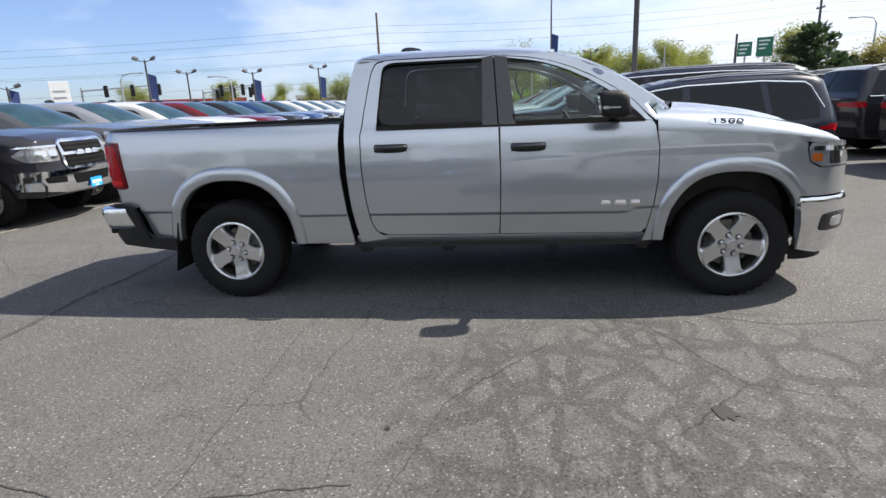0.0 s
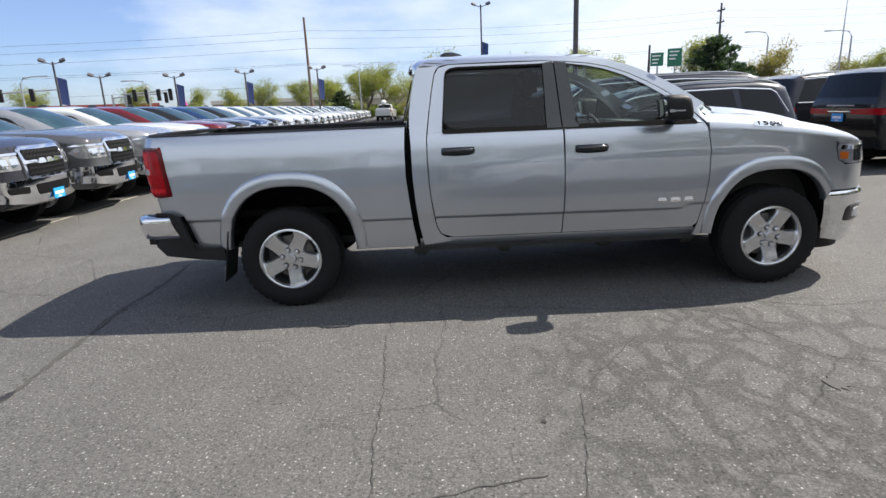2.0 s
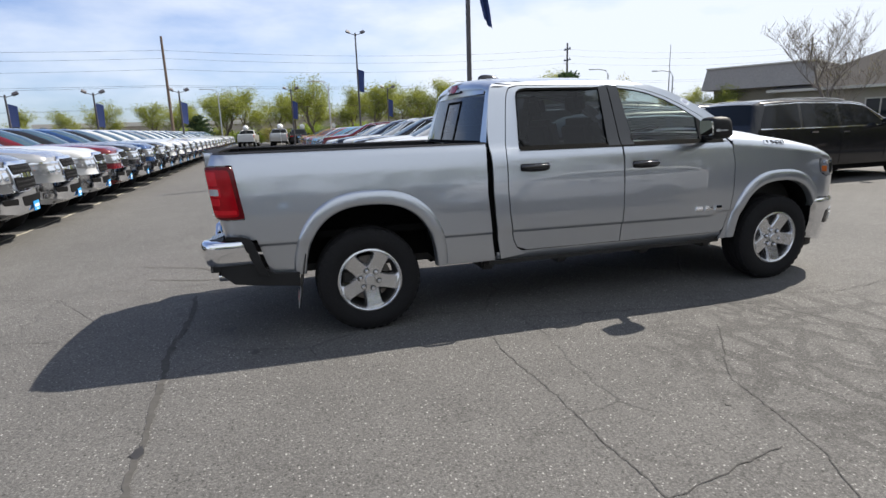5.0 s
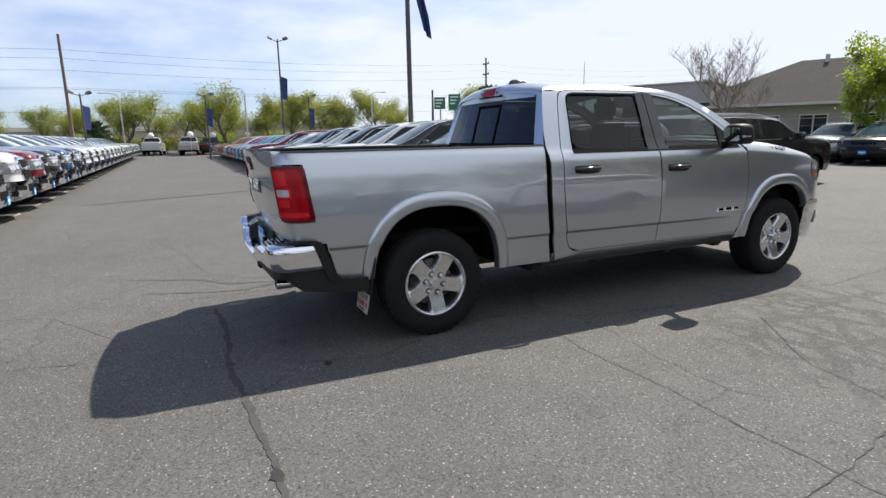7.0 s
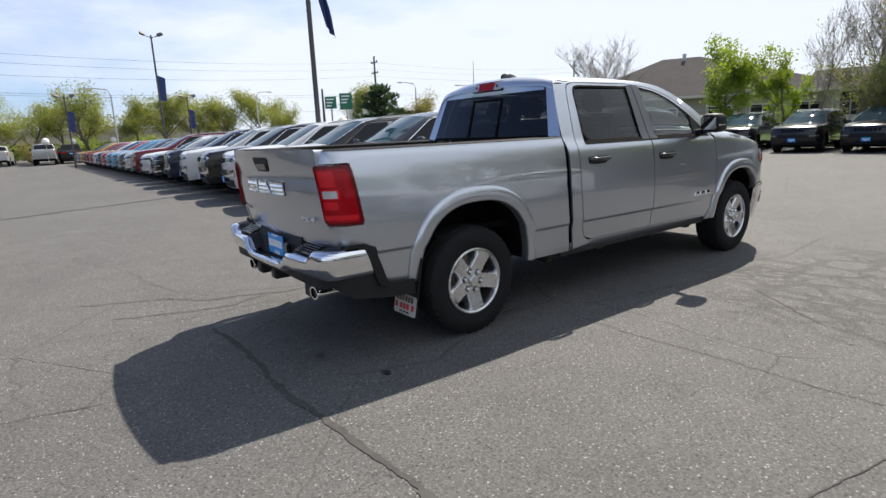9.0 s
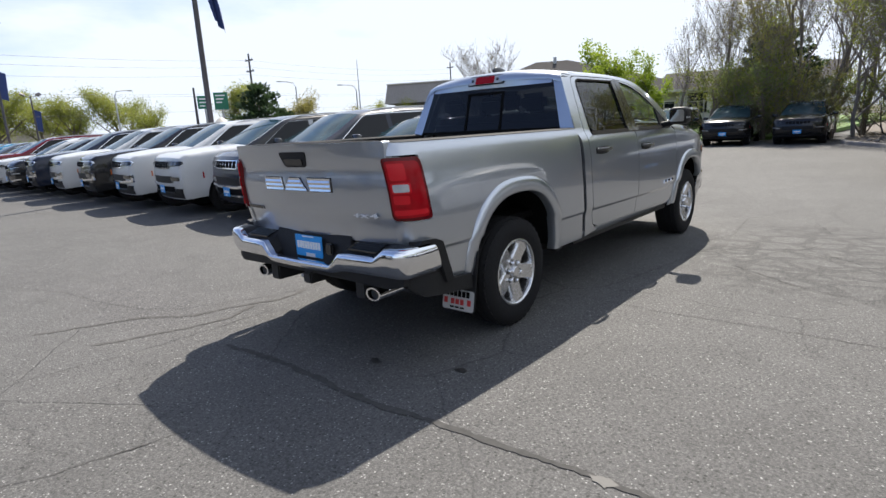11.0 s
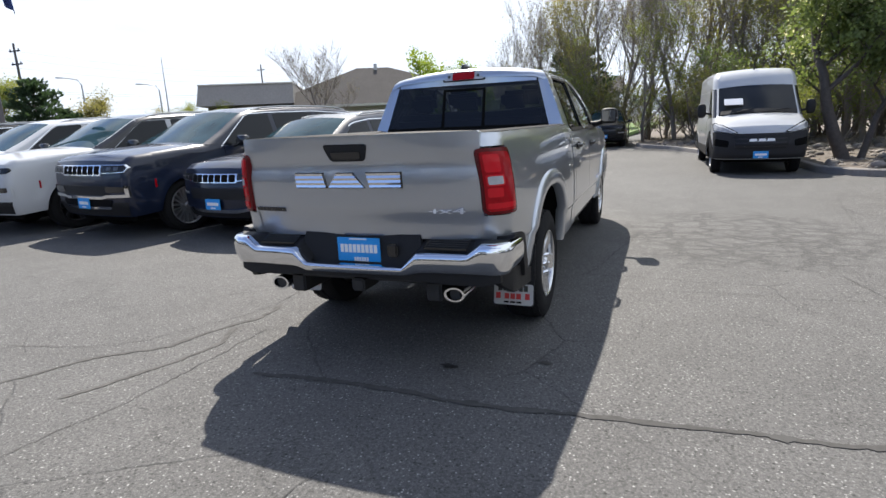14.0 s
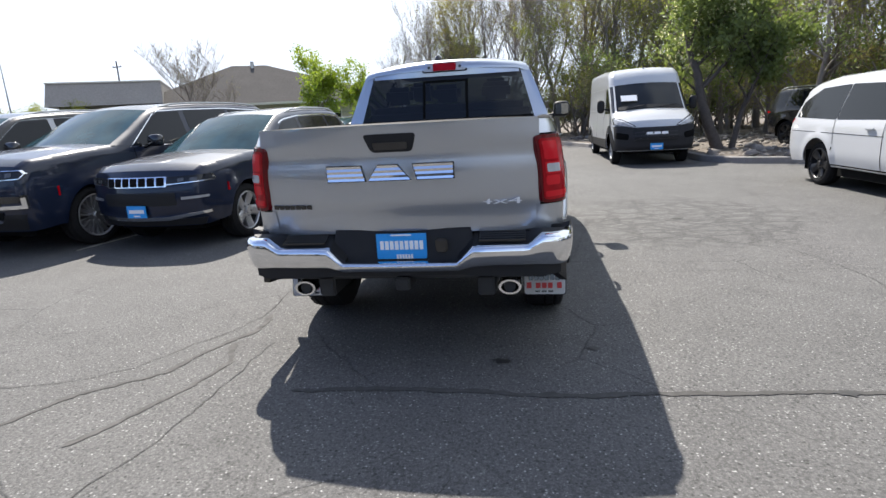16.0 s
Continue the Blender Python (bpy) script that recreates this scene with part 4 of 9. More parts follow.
    ribbon(bm, [(y, 0.0) for y in ys], [(y, 1.0) for y in ys], 32, 5, cap, (0, 0, -0.015))
    part("tailgate_cap", bm, CAPBLACK, tg)
    gate_o = lambda o: (lambda y, z: gate(y, z) - Vector((o, 0, 0)))
    bm = bmesh.new()
    panel(bm, rounded([(0.165, 1.365), (-0.135, 1.365), (-0.105, 1.265), (0.125, 1.265)], 0.025), gate_o(0.005), 0.05, (0.02, 0, 0))
    th = part("gate_handle", bm, BLACK, tg, "black recessed tailgate handle")
    bm = bmesh.new()
    panel(bm, rounded([(0.115, 1.32), (-0.085, 1.32), (-0.08, 1.278), (0.105, 1.278)], 0.012), gate_o(0.012), 0.05, (0.02, 0, 0))
    part("grip", bm, GLOSSBLACK, th)
    shapes = ([(0.395, 1.195), (0.195, 1.195), (0.175, 1.112), (0.395, 1.112)], [(0.095, 1.195), (-0.015, 1.195), (-0.085, 1.112), (0.155, 1.112)], [(-0.105, 1.195), (-0.325, 1.195), (-0.325, 1.112), (-0.125, 1.112)])
    for sh in shapes:
        bm = bmesh.new()
        ridge = lambda y, z: gate(y, z) - Vector((0.012 + 0.30 * abs((z - 1.112) % 0.0277 - 0.01385), 0, 0))
        panel(bm, sh, ridge, 0.05, (0.02, 0, 0), (1.12585, 1.1397, 1.15355, 1.1674, 1.18125))
        bs = part("badge_shape", bm, CHROME, tg, "chrome badge shape", smooth=False)
        cy, bm = sum(q[0] for q in sh) / len(sh), bmesh.new()
        panel(bm, [(cy + (y - cy) * 1.06, 1.153 + (z - 1.153) * 1.13) for y, z in sh], gate_o(0.005), 0.05, (0.01, 0, 0))
        part("badge_edge", bm, GLOSSBLACK, bs, smooth=False)
    bm = bmesh.new()
    for i in range(7):
        y = 0.77 - 0.036 * i
        panel(bm, [(y, 0.952), (y, 0.978), (y - 0.029, 0.978), (y - 0.029, 0.952)], gate_o(0.006), 0.05, (0.01, 0, 0))
    part("trim_badge", bm, GLOSSBLACK, tg, smooth=False)
    letters("4x4", 0.066, 0.004, Matrix.Translation((-1.094, -0.575, 0.968)) @ Matrix.Rotation(radians(-90), 4, "Z") @ Matrix.Rotation(radians(90), 4, "X") @ Matrix.Diagonal((2.5, 0.72, 1, 1)), BADGE, "drive_badge", tg, "bright 4x4 badge")
    # rear bumper: chrome bar with a dip in the middle and tall ends that run round to the sides
    top_z = [(0.0, 0.650), (0.33, 0.650), (0.42, 0.738), (0.725, 0.738), (0.80, 0.795), (1.2, 0.795)]
    low_z = [(0.0, 0.590), (0.34, 0.590), (0.44, 0.612), (0.80, 0.610), (1.2, 0.600)]
    half_bar = []
    for y in (0.0, 0.12, 0.24, 0.33, 0.36, 0.39, 0.42, 0.50, 0.60, 0.70, 0.725, 0.75, 0.775, 0.80, 0.83):
        half_bar.append((-1.215 + 0.045 * (y / 0.9) ** 2, y, -1.0, 0.0, 0.0))
    for k in range(1, 10):
        a = math.pi / 2 * k / 9
        half_bar.append((-1.057 - 0.12 * math.cos(a), 0.83 + 0.125 * math.sin(a), -math.cos(a), math.sin(a), 0.0))
    half_bar += [(-1.0, 0.960, 0.0, 1.0, 0.02), (-0.95, 0.964, 0.0, 1.0, 0.04), (-0.905, 0.968, 0.0, 1.0, 0.07)]
    bar_line = [(x, -y, nx, -ny, e) for x, y, nx, ny, e in reversed(half_bar[1:])] + half_bar
    bm = bmesh.new()
    rows = []
    for x, y, nx, ny, e in bar_line:
        zt, zl = lerp_table(top_z, abs(y)), lerp_table(low_z, abs(y))
        rows.append([bm.verts.new((x + nx * o + e * q, y + ny * o, zt + (zl - zt) * q)) for q, o in ((0.0, -0.045), (0.0, -0.010), (0.05, 0.004), (0.14, 0.012), (0.3, 0.014), (0.55, 0.010), (0.8, -0.002), (0.94, -0.014), (1.0, -0.035))])
    for p, q in zip(rows, rows[1:]):
        for j in range(8):
            bm.faces.new((p[j], p[j + 1], q[j + 1], q[j]))
    bmesh.ops.recalc_face_normals(bm, faces=bm.faces[:])
    bp = part("rear_bumper", bm, CHROME, t, "chrome step bumper with a dipped middle", angle=50)

    def bar(y, z, off=0.0):
        x = -1.215 + 0.045 * (abs(y) / 0.9) ** 2 - off
        if abs(y) > 0.83:
            x += 0.12 * (1 - math.sqrt(max(0.0, 1 - ((abs(y) - 0.83) / 0.13) ** 2)))
        return Vector((x, y, z))
    for s in (-1, 1):
        bm = bmesh.new()
        front = [(x - nx * 0.04, s * (y - ny * 0.04), lerp_table(top_z, y) - 0.003) for x, y, nx, ny, e in half_bar if y >= 0.33]
        back = [(-1.035 if y < 0.94 else min(-0.90, x + 0.04), s * min(y, 0.93), min(0.80, lerp_table(top_z, y) + 0.055)) for x, y, nx, ny, e in half_bar if y >= 0.33]
        ribbon(bm, front, back, 40, 4, None, (0, 0, -0.02))
        part("step_pad", bm, BLACK, bp, "black moulded step pad")
        bm = bmesh.new()
        ribbon(bm, [(-1.02, s * 0.952, 0.803), (-0.93, s * 0.966, 0.803), (-0.895, s * 0.972, 0.79), (-0.83, s * 0.972, 0.60), (-0.80, s * 0.965, 0.53)],
               [(-1.0, s * 0.958, 0.828), (-0.90, s * 0.972, 0.826), (-0.835, s * 0.978, 0.80), (-0.765, s * 0.978, 0.60), (-0.735, s * 0.970, 0.52)], 24, 3, None, (0, -s * 0.05, -0.01))
        part("end_trim", bm, BLACK, bp, "rounded black end trim")
        for i in range(5):
            bm = bmesh.new()
            box(bm, -1.150 + 0.022 * i, -1.139 + 0.022 * i, s * 0.58 - 0.13, s * 0.58 + 0.13, 0.752 + 0.008 * i, 0.764 + 0.008 * i)
            part("tread_rib", bm, GLOSSBLACK, bp)
    bm = bmesh.new()
    box(bm, -1.01, -0.95, -0.92, 0.92, 0.58, 0.815)
    part("bumper_carrier", bm, BLACK, bp)
    bm = bmesh.new()
    panel(bm, [(-0.44, 0.60), (-0.40, 0.82), (0.40, 0.82), (0.44, 0.60)], lambda y, z: Vector((-1.075 - (0.82 - z) * 0.25, y, z)), 0.1, (0.05, 0, 0))
    box(bm, -1.18, -1.06, -0.33, 0.33, 0.595, 0.625, 0.01)
    part("plate_recess", bm, BLACK, bp)
    bm = bmesh.new()
    panel(bm, [(-0.90, 0.615), (-0.90, 0.565), (-0.80, 0.545), (-0.45, 0.56), (-0.36, 0.57), (0.36, 0.57), (0.45, 0.56), (0.80, 0.545), (0.90, 0.565), (0.90, 0.615), (0.44, 0.625), (0.36, 0.60), (-0.36, 0.60), (-0.44, 0.625)], lambda y, z: bar(y, z, -0.03), 0.08, (0.05, 0, 0))
    for s in (-1, 1):
        panel(bm, [(-1.09, 0.615), (-1.07, 0.54), (-0.98, 0.475), (-0.75, 0.44), (-0.52, 0.415), (-0.52, 0.52), (-0.70, 0.53), (-0.82, 0.61)], lambda x, z: Vector((x, s * (0.945 - 0.6 * max(0.0, -0.98 - x)), z)), 0.1, (0, -s * 0.04, 0))
    part("valance", bm, BLACK, bp)
    bm = bmesh.new()
    box(bm, -1.192, -1.186, -0.148, 0.148, 0.645, 0.80, 0.002, Matrix.Translation((0.075, 0, 0)))
    pt = part("plate", bm, BLUEPLATE, bp, "blue dealer plate with white bars")
    bars = [(0.104 - i * 0.029, 0.125 - i * 0.029, 0.707, 0.758) for i in range(9)] + [(0.02 - i * 0.017, 0.032 - i * 0.017, 0.653, 0.678) for i in range(6)] + [(-0.06, 0.06, 0.788, 0.796)]
    for y0, y1, z0, z1 in bars:
        bm = bmesh.new()
        box(bm, -1.1205, -1.117, y0, y1, z0, z1)
        part("plate_bar", bm, WHITEPAINT, pt, smooth=False)
    bm = bmesh.new()
    box(bm, -1.16, -0.96, -0.045, 0.045, 0.47, 0.55, 0.01)
    part("hitch_receiver", bm, FRAME_M, bp)
    bm = bmesh.new()
    box(bm, -1.135, -1.105, -0.27, -0.20, 0.69, 0.77, 0.01)
    part("trailer_socket", bm, GLOSSBLACK, bp)
    # cab back: window, corner posts, header with brake lamp
    bx = lambda y, z: 0.985 + (z - 1.41) * 0.27 - 0.055 * (1 - (y / 0.85) ** 2)
    bm = bmesh.new()
    hw = lambda z: 0.79 - (z - 1.41) * 0.28
    ribbon(bm, [(-hw(1.40), 1.40), (-hw(1.845), 1.845)], [(hw(1.40), 1.40), (hw(1.845), 1.845)], 8, 16, lambda y, z: Vector((bx(y, z), y, z)))
    part("rear_window", bm, DARK_GLASS, t, "dark sliding rear window", angle=60)
    bm = bmesh.new()
    fr = lambda y, z: Vector((bx(y, z) - 0.006, y, z))
    for a, b in (([(0.21, 1.42), (0.205, 1.76)], [(0.185, 1.42), (0.18, 1.76)]), ([(-0.21, 1.42), (-0.205, 1.76)], [(-0.185, 1.42), (-0.18, 1.76)]), ([(0.205, 1.745), (-0.205, 1.745)], [(0.205, 1.765), (-0.205, 1.765)])):
        ribbon(bm, a, b, 10, 1, fr, (0.01, 0, 0))
    ribbon(bm, [(-hw(1.40), 1.40), (hw(1.40), 1.40)], [(-hw(1.425), 1.425), (hw(1.425), 1.425)], 12, 1, fr, (0.01, 0, 0))
    part("slider_frame", bm, LINER, t)
    bm = bmesh.new()
    ys = [-0.665 + 1.33 * k / 14 for k in range(15)]
    ribbon(bm, [(bx(y, 1.80) - 0.008, y, 1.80) for y in ys], [(1.025 + 0.05 * (y / 0.67) ** 2, y, 1.872 - 0.03 * (y / 0.67) ** 2) for y in ys], 28, 4, None, (0.02, 0, 0))
    part("cab_header", bm, SILVER, t, angle=60)
    for s in (-1, 1):
        bm = bmesh.new()
        f = truck_map(s)
        c1, c2 = [], []
        for k in range(11):
            z = 1.36 + (1.815 - 1.36) * k / 10
            x = lerp_table([(1.36, 0.988), (1.41, 0.985), (1.50, 1.005), (1.64, 1.035), (1.76, 1.06), (1.815, 1.075)], z)
            y = truck_y(1.2, z)
            c1.append((x, s * y, z))
            zz = 1.36 + (1.85 - 1.36) * k / 10
            c2.append((bx(hw(zz), zz), s * hw(zz), zz))
        tmp = bmesh.new()
        rows = []
        for p, q in zip(c1, c2):
            p, q = Vector(p), Vector(q)
            mid = Vector((q.x + 0.006, p.y * 0.985, (p.z + q.z) / 2))
            rows.append([tmp.verts.new(p * (1 - w) ** 2 + mid * 2 * w * (1 - w) + q * w * w) for w in (0, 0.25, 0.5, 0.75, 1)])
        for a, b in zip(rows, rows[1:]):
            for j in range(4):
                tmp.faces.new((a[j], a[j + 1], b[j + 1], b[j]))
        bmesh.ops.recalc_face_normals(tmp, faces=tmp.faces[:])
        merge(bm, tmp)
        part("cab_post", bm, SILVER, t)
    # roof with crown
    bm = bmesh.new()
    tmp = bmesh.new()
    rows = []
    for x in (1.075, 1.09, 1.13, 1.22, 1.4, 1.6, 1.8, 2.0, 2.2, 2.35, 2.45, 2.55):
        z = lerp_table(ROOF, x) if x > 1.08 else 1.815
        y = truck_y(1.2 if x < 1.2 else x, z)
        row = []
        for j in range(15):
            v = -1 + 2 * j / 14
            c = 1 - abs(v) ** 2.4
            xx = x - (0.06 * c if x < 1.2 else 0) + (0.10 * c * smooth01((x - 2.2) / 0.35))
            zz = z + 0.058 * c
            if x < 1.2:
                zz = max(zz, 1.845 + (z - 1.815) * 0.6 + 0.03 * c) if abs(v) < 0.93 else zz
            row.append(tmp.verts.new((xx, y * v, zz)))
        rows.append(row)
    for a, b in zip(rows, rows[1:]):
        for j in range(14):
            tmp.faces.new((a[j], a[j + 1], b[j + 1], b[j]))
    shell(tmp, (0, 0, -0.02))
    merge(bm, tmp)
    part("roof", bm, SILVER, t, angle=60)
    bm = bmesh.new()
    panel(bm, rounded([(-0.19, 1.842), (-0.19, 1.910), (0.19, 1.910), (0.19, 1.842)], 0.014), lambda y, z: Vector((1.019 + (z - 1.868) * 0.4 - 0.012 * (1 - (y / 0.18) ** 2), y, z)), 0.04, (0.03, 0, 0))
    bl = part("brake_lamp", bm, WHITELENS, t, "high red brake lamp between cargo lamps")
    bm = bmesh.new()
    panel(bm, rounded([(-0.205, 1.832), (-0.205, 1.918), (0.205, 1.918), (0.205, 1.832)], 0.02), lambda y, z: Vector((1.026 + (z - 1.868) * 0.4 - 0.012 * (1 - (y / 0.18) ** 2), y, z)), 0.04, (0.03, 0, 0))
    part("lamp_bezel", bm, BLACK, bl)
    for y in (-0.14, 0.14):
        bm = bmesh.new()
        lathe(bm, [(0.0, 0.0), (0.006, 0.0), (0.013, -0.003), (0.013, 0.01), (0.0, 0.01)], 12, Matrix.Translation((1.018 - 0.012 * (1 - (y / 0.18) ** 2), y, 1.876)) @ pose(0, 0, 0, 0, 0, -90))
        part("cargo_bulb", bm, LAMP, bl)
    bm = bmesh.new()
    panel(bm, rounded([(-0.105, 1.844), (-0.105, 1.908), (0.105, 1.908), (0.105, 1.844)], 0.01), lambda y, z: Vector((1.015 + (z - 1.868) * 0.4 - 0.012 * (1 - (y / 0.18) ** 2), y, z)), 0.04, (0.02, 0, 0))
    part("red_lens", bm, REDLENS, bl)
    bm = bmesh.new()
    tmp = bmesh.new()
    bmesh.ops.create_uvsphere(tmp, u_segments=14, v_segments=8, radius=1)
    for v in tmp.verts:
        v.co = Vector((1.42 + v.co.x * 0.12 - 0.05 * v.co.z, 0.1 + v.co.y * 0.045, 1.955 + max(-0.2, v.co.z) * 0.065))
    merge(bm, tmp)
    part("roof_antenna", bm, GLOSSBLACK, t, "black shark-fin aerial", angle=70)
    # windscreen
    tmp = bmesh.new()
    rows = []
    for x in (2.55, 2.65, 2.77, 2.94, 3.1, 3.25, 3.40):
        z = lerp_table(ROOF, x)
        y = truck_y(min(x, 3.29), z) - 0.03
        rows.append([tmp.verts.new((x + 0.13 * (1 - abs(v) ** 2.4), y * v, z - 0.012 + 0.050 * (1 - abs(v) ** 2.4))) for v in [-1 + 2 * j / 14 for j in range(15)]])
    for a, b in zip(rows, rows[1:]):
        for j in range(14):
            tmp.faces.new((a[j], a[j + 1], b[j + 1], b[j]))
    bmesh.ops.recalc_face_normals(tmp, faces=tmp.faces[:])
    part("windscreen", tmp, SHIELD_GLASS, t, angle=70)
    # bonnet
    hood_z = lambda x, y: lerp_table(HOOD, x) + 0.035 * (1 - (abs(y) / 0.80) ** 2) + 0.03 * smooth01((0.52 - abs(y)) / 0.10) * smooth01((x - 3.42) / 0.15) * smooth01((4.62 - x) / 0.5)
    bm = bmesh.new()
    panel(bm, [(3.44, -0.795), (4.50, -0.795), (4.66, -0.70), (4.72, -0.45), (4.735, 0.0), (4.72, 0.45), (4.66, 0.70), (4.50, 0.795), (3.44, 0.795), (3.56, 0.4), (3.58, 0.0), (3.56, -0.4)], lambda x, y: Vector((x, y, hood_z(x, y) - 0.10 * smooth01((x - 4.5) / 0.26) * 0.6)), 0.05, (0, 0, -0.02))
    part("bonnet", bm, SILVER, t, angle=60)
    bm = bmesh.new()
    panel(bm, [(3.28, -0.80), (3.45, -0.80), (3.60, 0.0), (3.45, 0.80), (3.28, 0.80)], lambda x, y: Vector((x, y, 1.395 + 0.02 * (1 - (y / 0.8) ** 2))), 0.1, (0, 0, -0.03))
    for s in (-1, 1):
        tube(bm, [(3.44, s * 0.72, 1.425), (3.46, s * 0.62, 1.445), (3.42, s * 0.2, 1.47)], 0.011, 6)
    part("cowl", bm, BLACK, t)
    bm = bmesh.new()
    box(bm, 4.60, 4.70, -0.75, 0.75, 1.02, 1.13, 0.02)
    part("front_panel", bm, SILVER, t)
    # underbody and bed
    bm = bmesh.new()
    box(bm, -1.05, 0.98, -0.80, 0.80, 0.74, 0.79)
    box(bm, 0.95, 0.985, -0.80, 0.80, 0.74, 1.38)
    part("bed_floor", bm, LINER, t)
    bm = bmesh.new()
    for s in (-1, 1):
        box(bm, -1.10, 4.5, s * 0.48 - 0.05, s * 0.48 + 0.05, 0.42, 0.58, 0.01)
    box(bm, 1.0, 3.3, -0.90, 0.90, 0.41, 0.50)
    box(bm, 0.6, 1.4, -0.35, 0.35, 0.34, 0.55, 0.05)
    box(bm, 2.45, 3.55, -0.42, 0.42, 0.27, 0.50, 0.05)
    for x in (1.05, 1.75, 2.6, 3.3):
        box(bm, x - 0.06, x + 0.06, -0.75, 0.75, 0.33, 0.45, 0.02)
    tube(bm, [(0.1, 0.0, 0.40), (2.5, 0.0, 0.40)], 0.05, 10)
    tube(bm, [(0, -0.75, 0.40), (0, 0.75, 0.40)], 0.055, 12)
    tube(bm, [(3.9, -0.75, 0.42), (3.9, 0.75, 0.42)], 0.045, 12)
    box(bm, -0.17, 0.17, -0.17, 0.17, 0.27, 0.52, 0.08)
    tube(bm, [(-1.1, -0.615, 0.475), (-0.7, -0.62, 0.49), (-0.4, -0.40, 0.50), (2.0, -0.3, 0.45)], 0.035, 8)
    tube(bm, [(-1.1, 0.615, 0.475), (-0.7, 0.62, 0.49), (-0.4, 0.40, 0.50), (2.0, 0.3, 0.45)], 0.035, 8)
    box(bm, -1.12, -0.98, -0.7, 0.7, 0.53, 0.66, 0.02)
    part("chassis", bm, FRAME_M, t)
    bm = bmesh.new()
    box(bm, 1.15, 2.45, 0.14, 0.80, 0.32, 0.48, 0.06)
    part("fuel_tank", bm, FRAME_M, t)
    bm = bmesh.new()
    tube(bm, [(1.2, -0.42, 0.42), (1.35, -0.42, 0.42), (2.2, -0.42, 0.42), (2.35, -0.42, 0.42)], [0.05, 0.09, 0.09, 0.05], 12)
    part("muffler", bm, FRAME_M, t)
    bm = bmesh.new()
    box(bm, 3.25, 4.6, -0.72, 0.72, 0.5, 1.05)
    part("engine_block", bm, FRAME_M, t)
    # inside the cab
    for x, ys in ((2.25, (-0.40, 0.40)),):
        for y in ys:
            bm = bmesh.new()
            soft_box(bm, x, x + 0.52, y - 0.27, y + 0.27, 0.85, 1.03, 0.06)
            box(bm, -0.08, 0.08, -0.26, 0.26, 0.0, 0.62, 0.06, pose(x - 0.02, y, 0.98, 0, -14, 0))
            box(bm, -0.05, 0.05, -0.13, 0.13, 0.66, 0.86, 0.04, pose(x - 0.02, y, 0.98, 0, -14, 0))
            part("front_seat", bm, SEAT, t)
    bm = bmesh.new()
    soft_box(bm, 1.25, 1.75, -0.75, 0.75, 0.85, 1.02, 0.06)
    box(bm, -0.07, 0.07, -0.75, 0.75, 0.0, 0.58, 0.06, pose(1.25, 0, 0.98, 0, -10, 0))
    for y in (-0.45, 0.0, 0.45):
        box(bm, -0.05, 0.05, -0.13, 0.13, 0.60, 0.76, 0.04, pose(1.25, y, 0.98, 0, -10, 0))
    part("rear_seat", bm, SEAT, t)
    bm = bmesh.new()
    soft_box(bm, 2.98, 3.42, -0.82, 0.82, 0.95, 1.33, 0.07)
    soft_box(bm, 2.3, 3.0, -0.14, 0.14, 0.8, 1.08, 0.05)
    part("dashboard", bm, DASH, t)
    bm = bmesh.new()
    m = pose(2.86, 0.40, 1.22, 0, 66, 0)
    ring = [m @ Vector((0.19 * math.cos(a), 0.19 * math.sin(a), 0)) for a in [2 * math.pi * k / 24 for k in range(25)]]
    tube(bm, ring, 0.016, 8, False)
    tube(bm, [m @ Vector((0, -0.18, 0)), m @ Vector((0, 0, -0.03)), m @ Vector((0, 0.18, 0))], 0.02, 6)
    tube(bm, [m @ Vector((0, 0, -0.03)), (3.05, 0.40, 1.12)], 0.04, 8)
    part("steering_wheel", bm, BLACK, t)
    bm = bmesh.new()
    for s in (-1, 1):
        box(bm, 1.2, 3.2, s * 0.90 - 0.02, s * 0.90 + 0.02, 0.55, 1.33)
    box(bm, 1.15, 2.5, -0.62, 0.62, 1.86, 1.875)
    part("cab_lining", bm, material("cab_lining", (0.16, 0.16, 0.165), 0.9, grain=0.1), t)
    return t


def door_trim(d, f, s, outline, glass, label):
    bm = bmesh.new()
    panel(bm, outline, lambda u, z: f(u, z) + Vector((0, -s * 0.012, 0)), 0.12)
    g = part("window", bm, glass, d, label, angle=70)
    bm = bmesh.new()
    loop = outline + [outline[0]]
    cx, cz = sum(p[0] for p in outline) / len(outline), sum(p[1] for p in outline) / len(outline)
    inner = [(p[0] + (cx - p[0]) * 0.035, p[1] + (cz - p[1]) * 0.07) for p in loop]
    outer = [(p[0] - (cx - p[0]) * 0.004, p[1] - (cz - p[1]) * 0.01) for p in loop]
    for k in range(len(loop) - 1):
        ribbon(bm, outer[k:k + 2], inner[k:k + 2], max(1, int((Vector(loop[k + 1]) - Vector(loop[k])).length / 0.08)), 1, lambda u, z: f(u, z) + Vector((0, s * 0.004, 0)), (0, -s * 0.012, 0))
    bmesh.ops.remove_doubles(bm, verts=bm.verts[:], dist=0.002)
    part("window_seal", bm, LINER, d)


MIRROR = material("mirror_glass", (0.45, 0.47, 0.47), 0.03, 1.0)
truck_wheel = []
truck = build_truck()


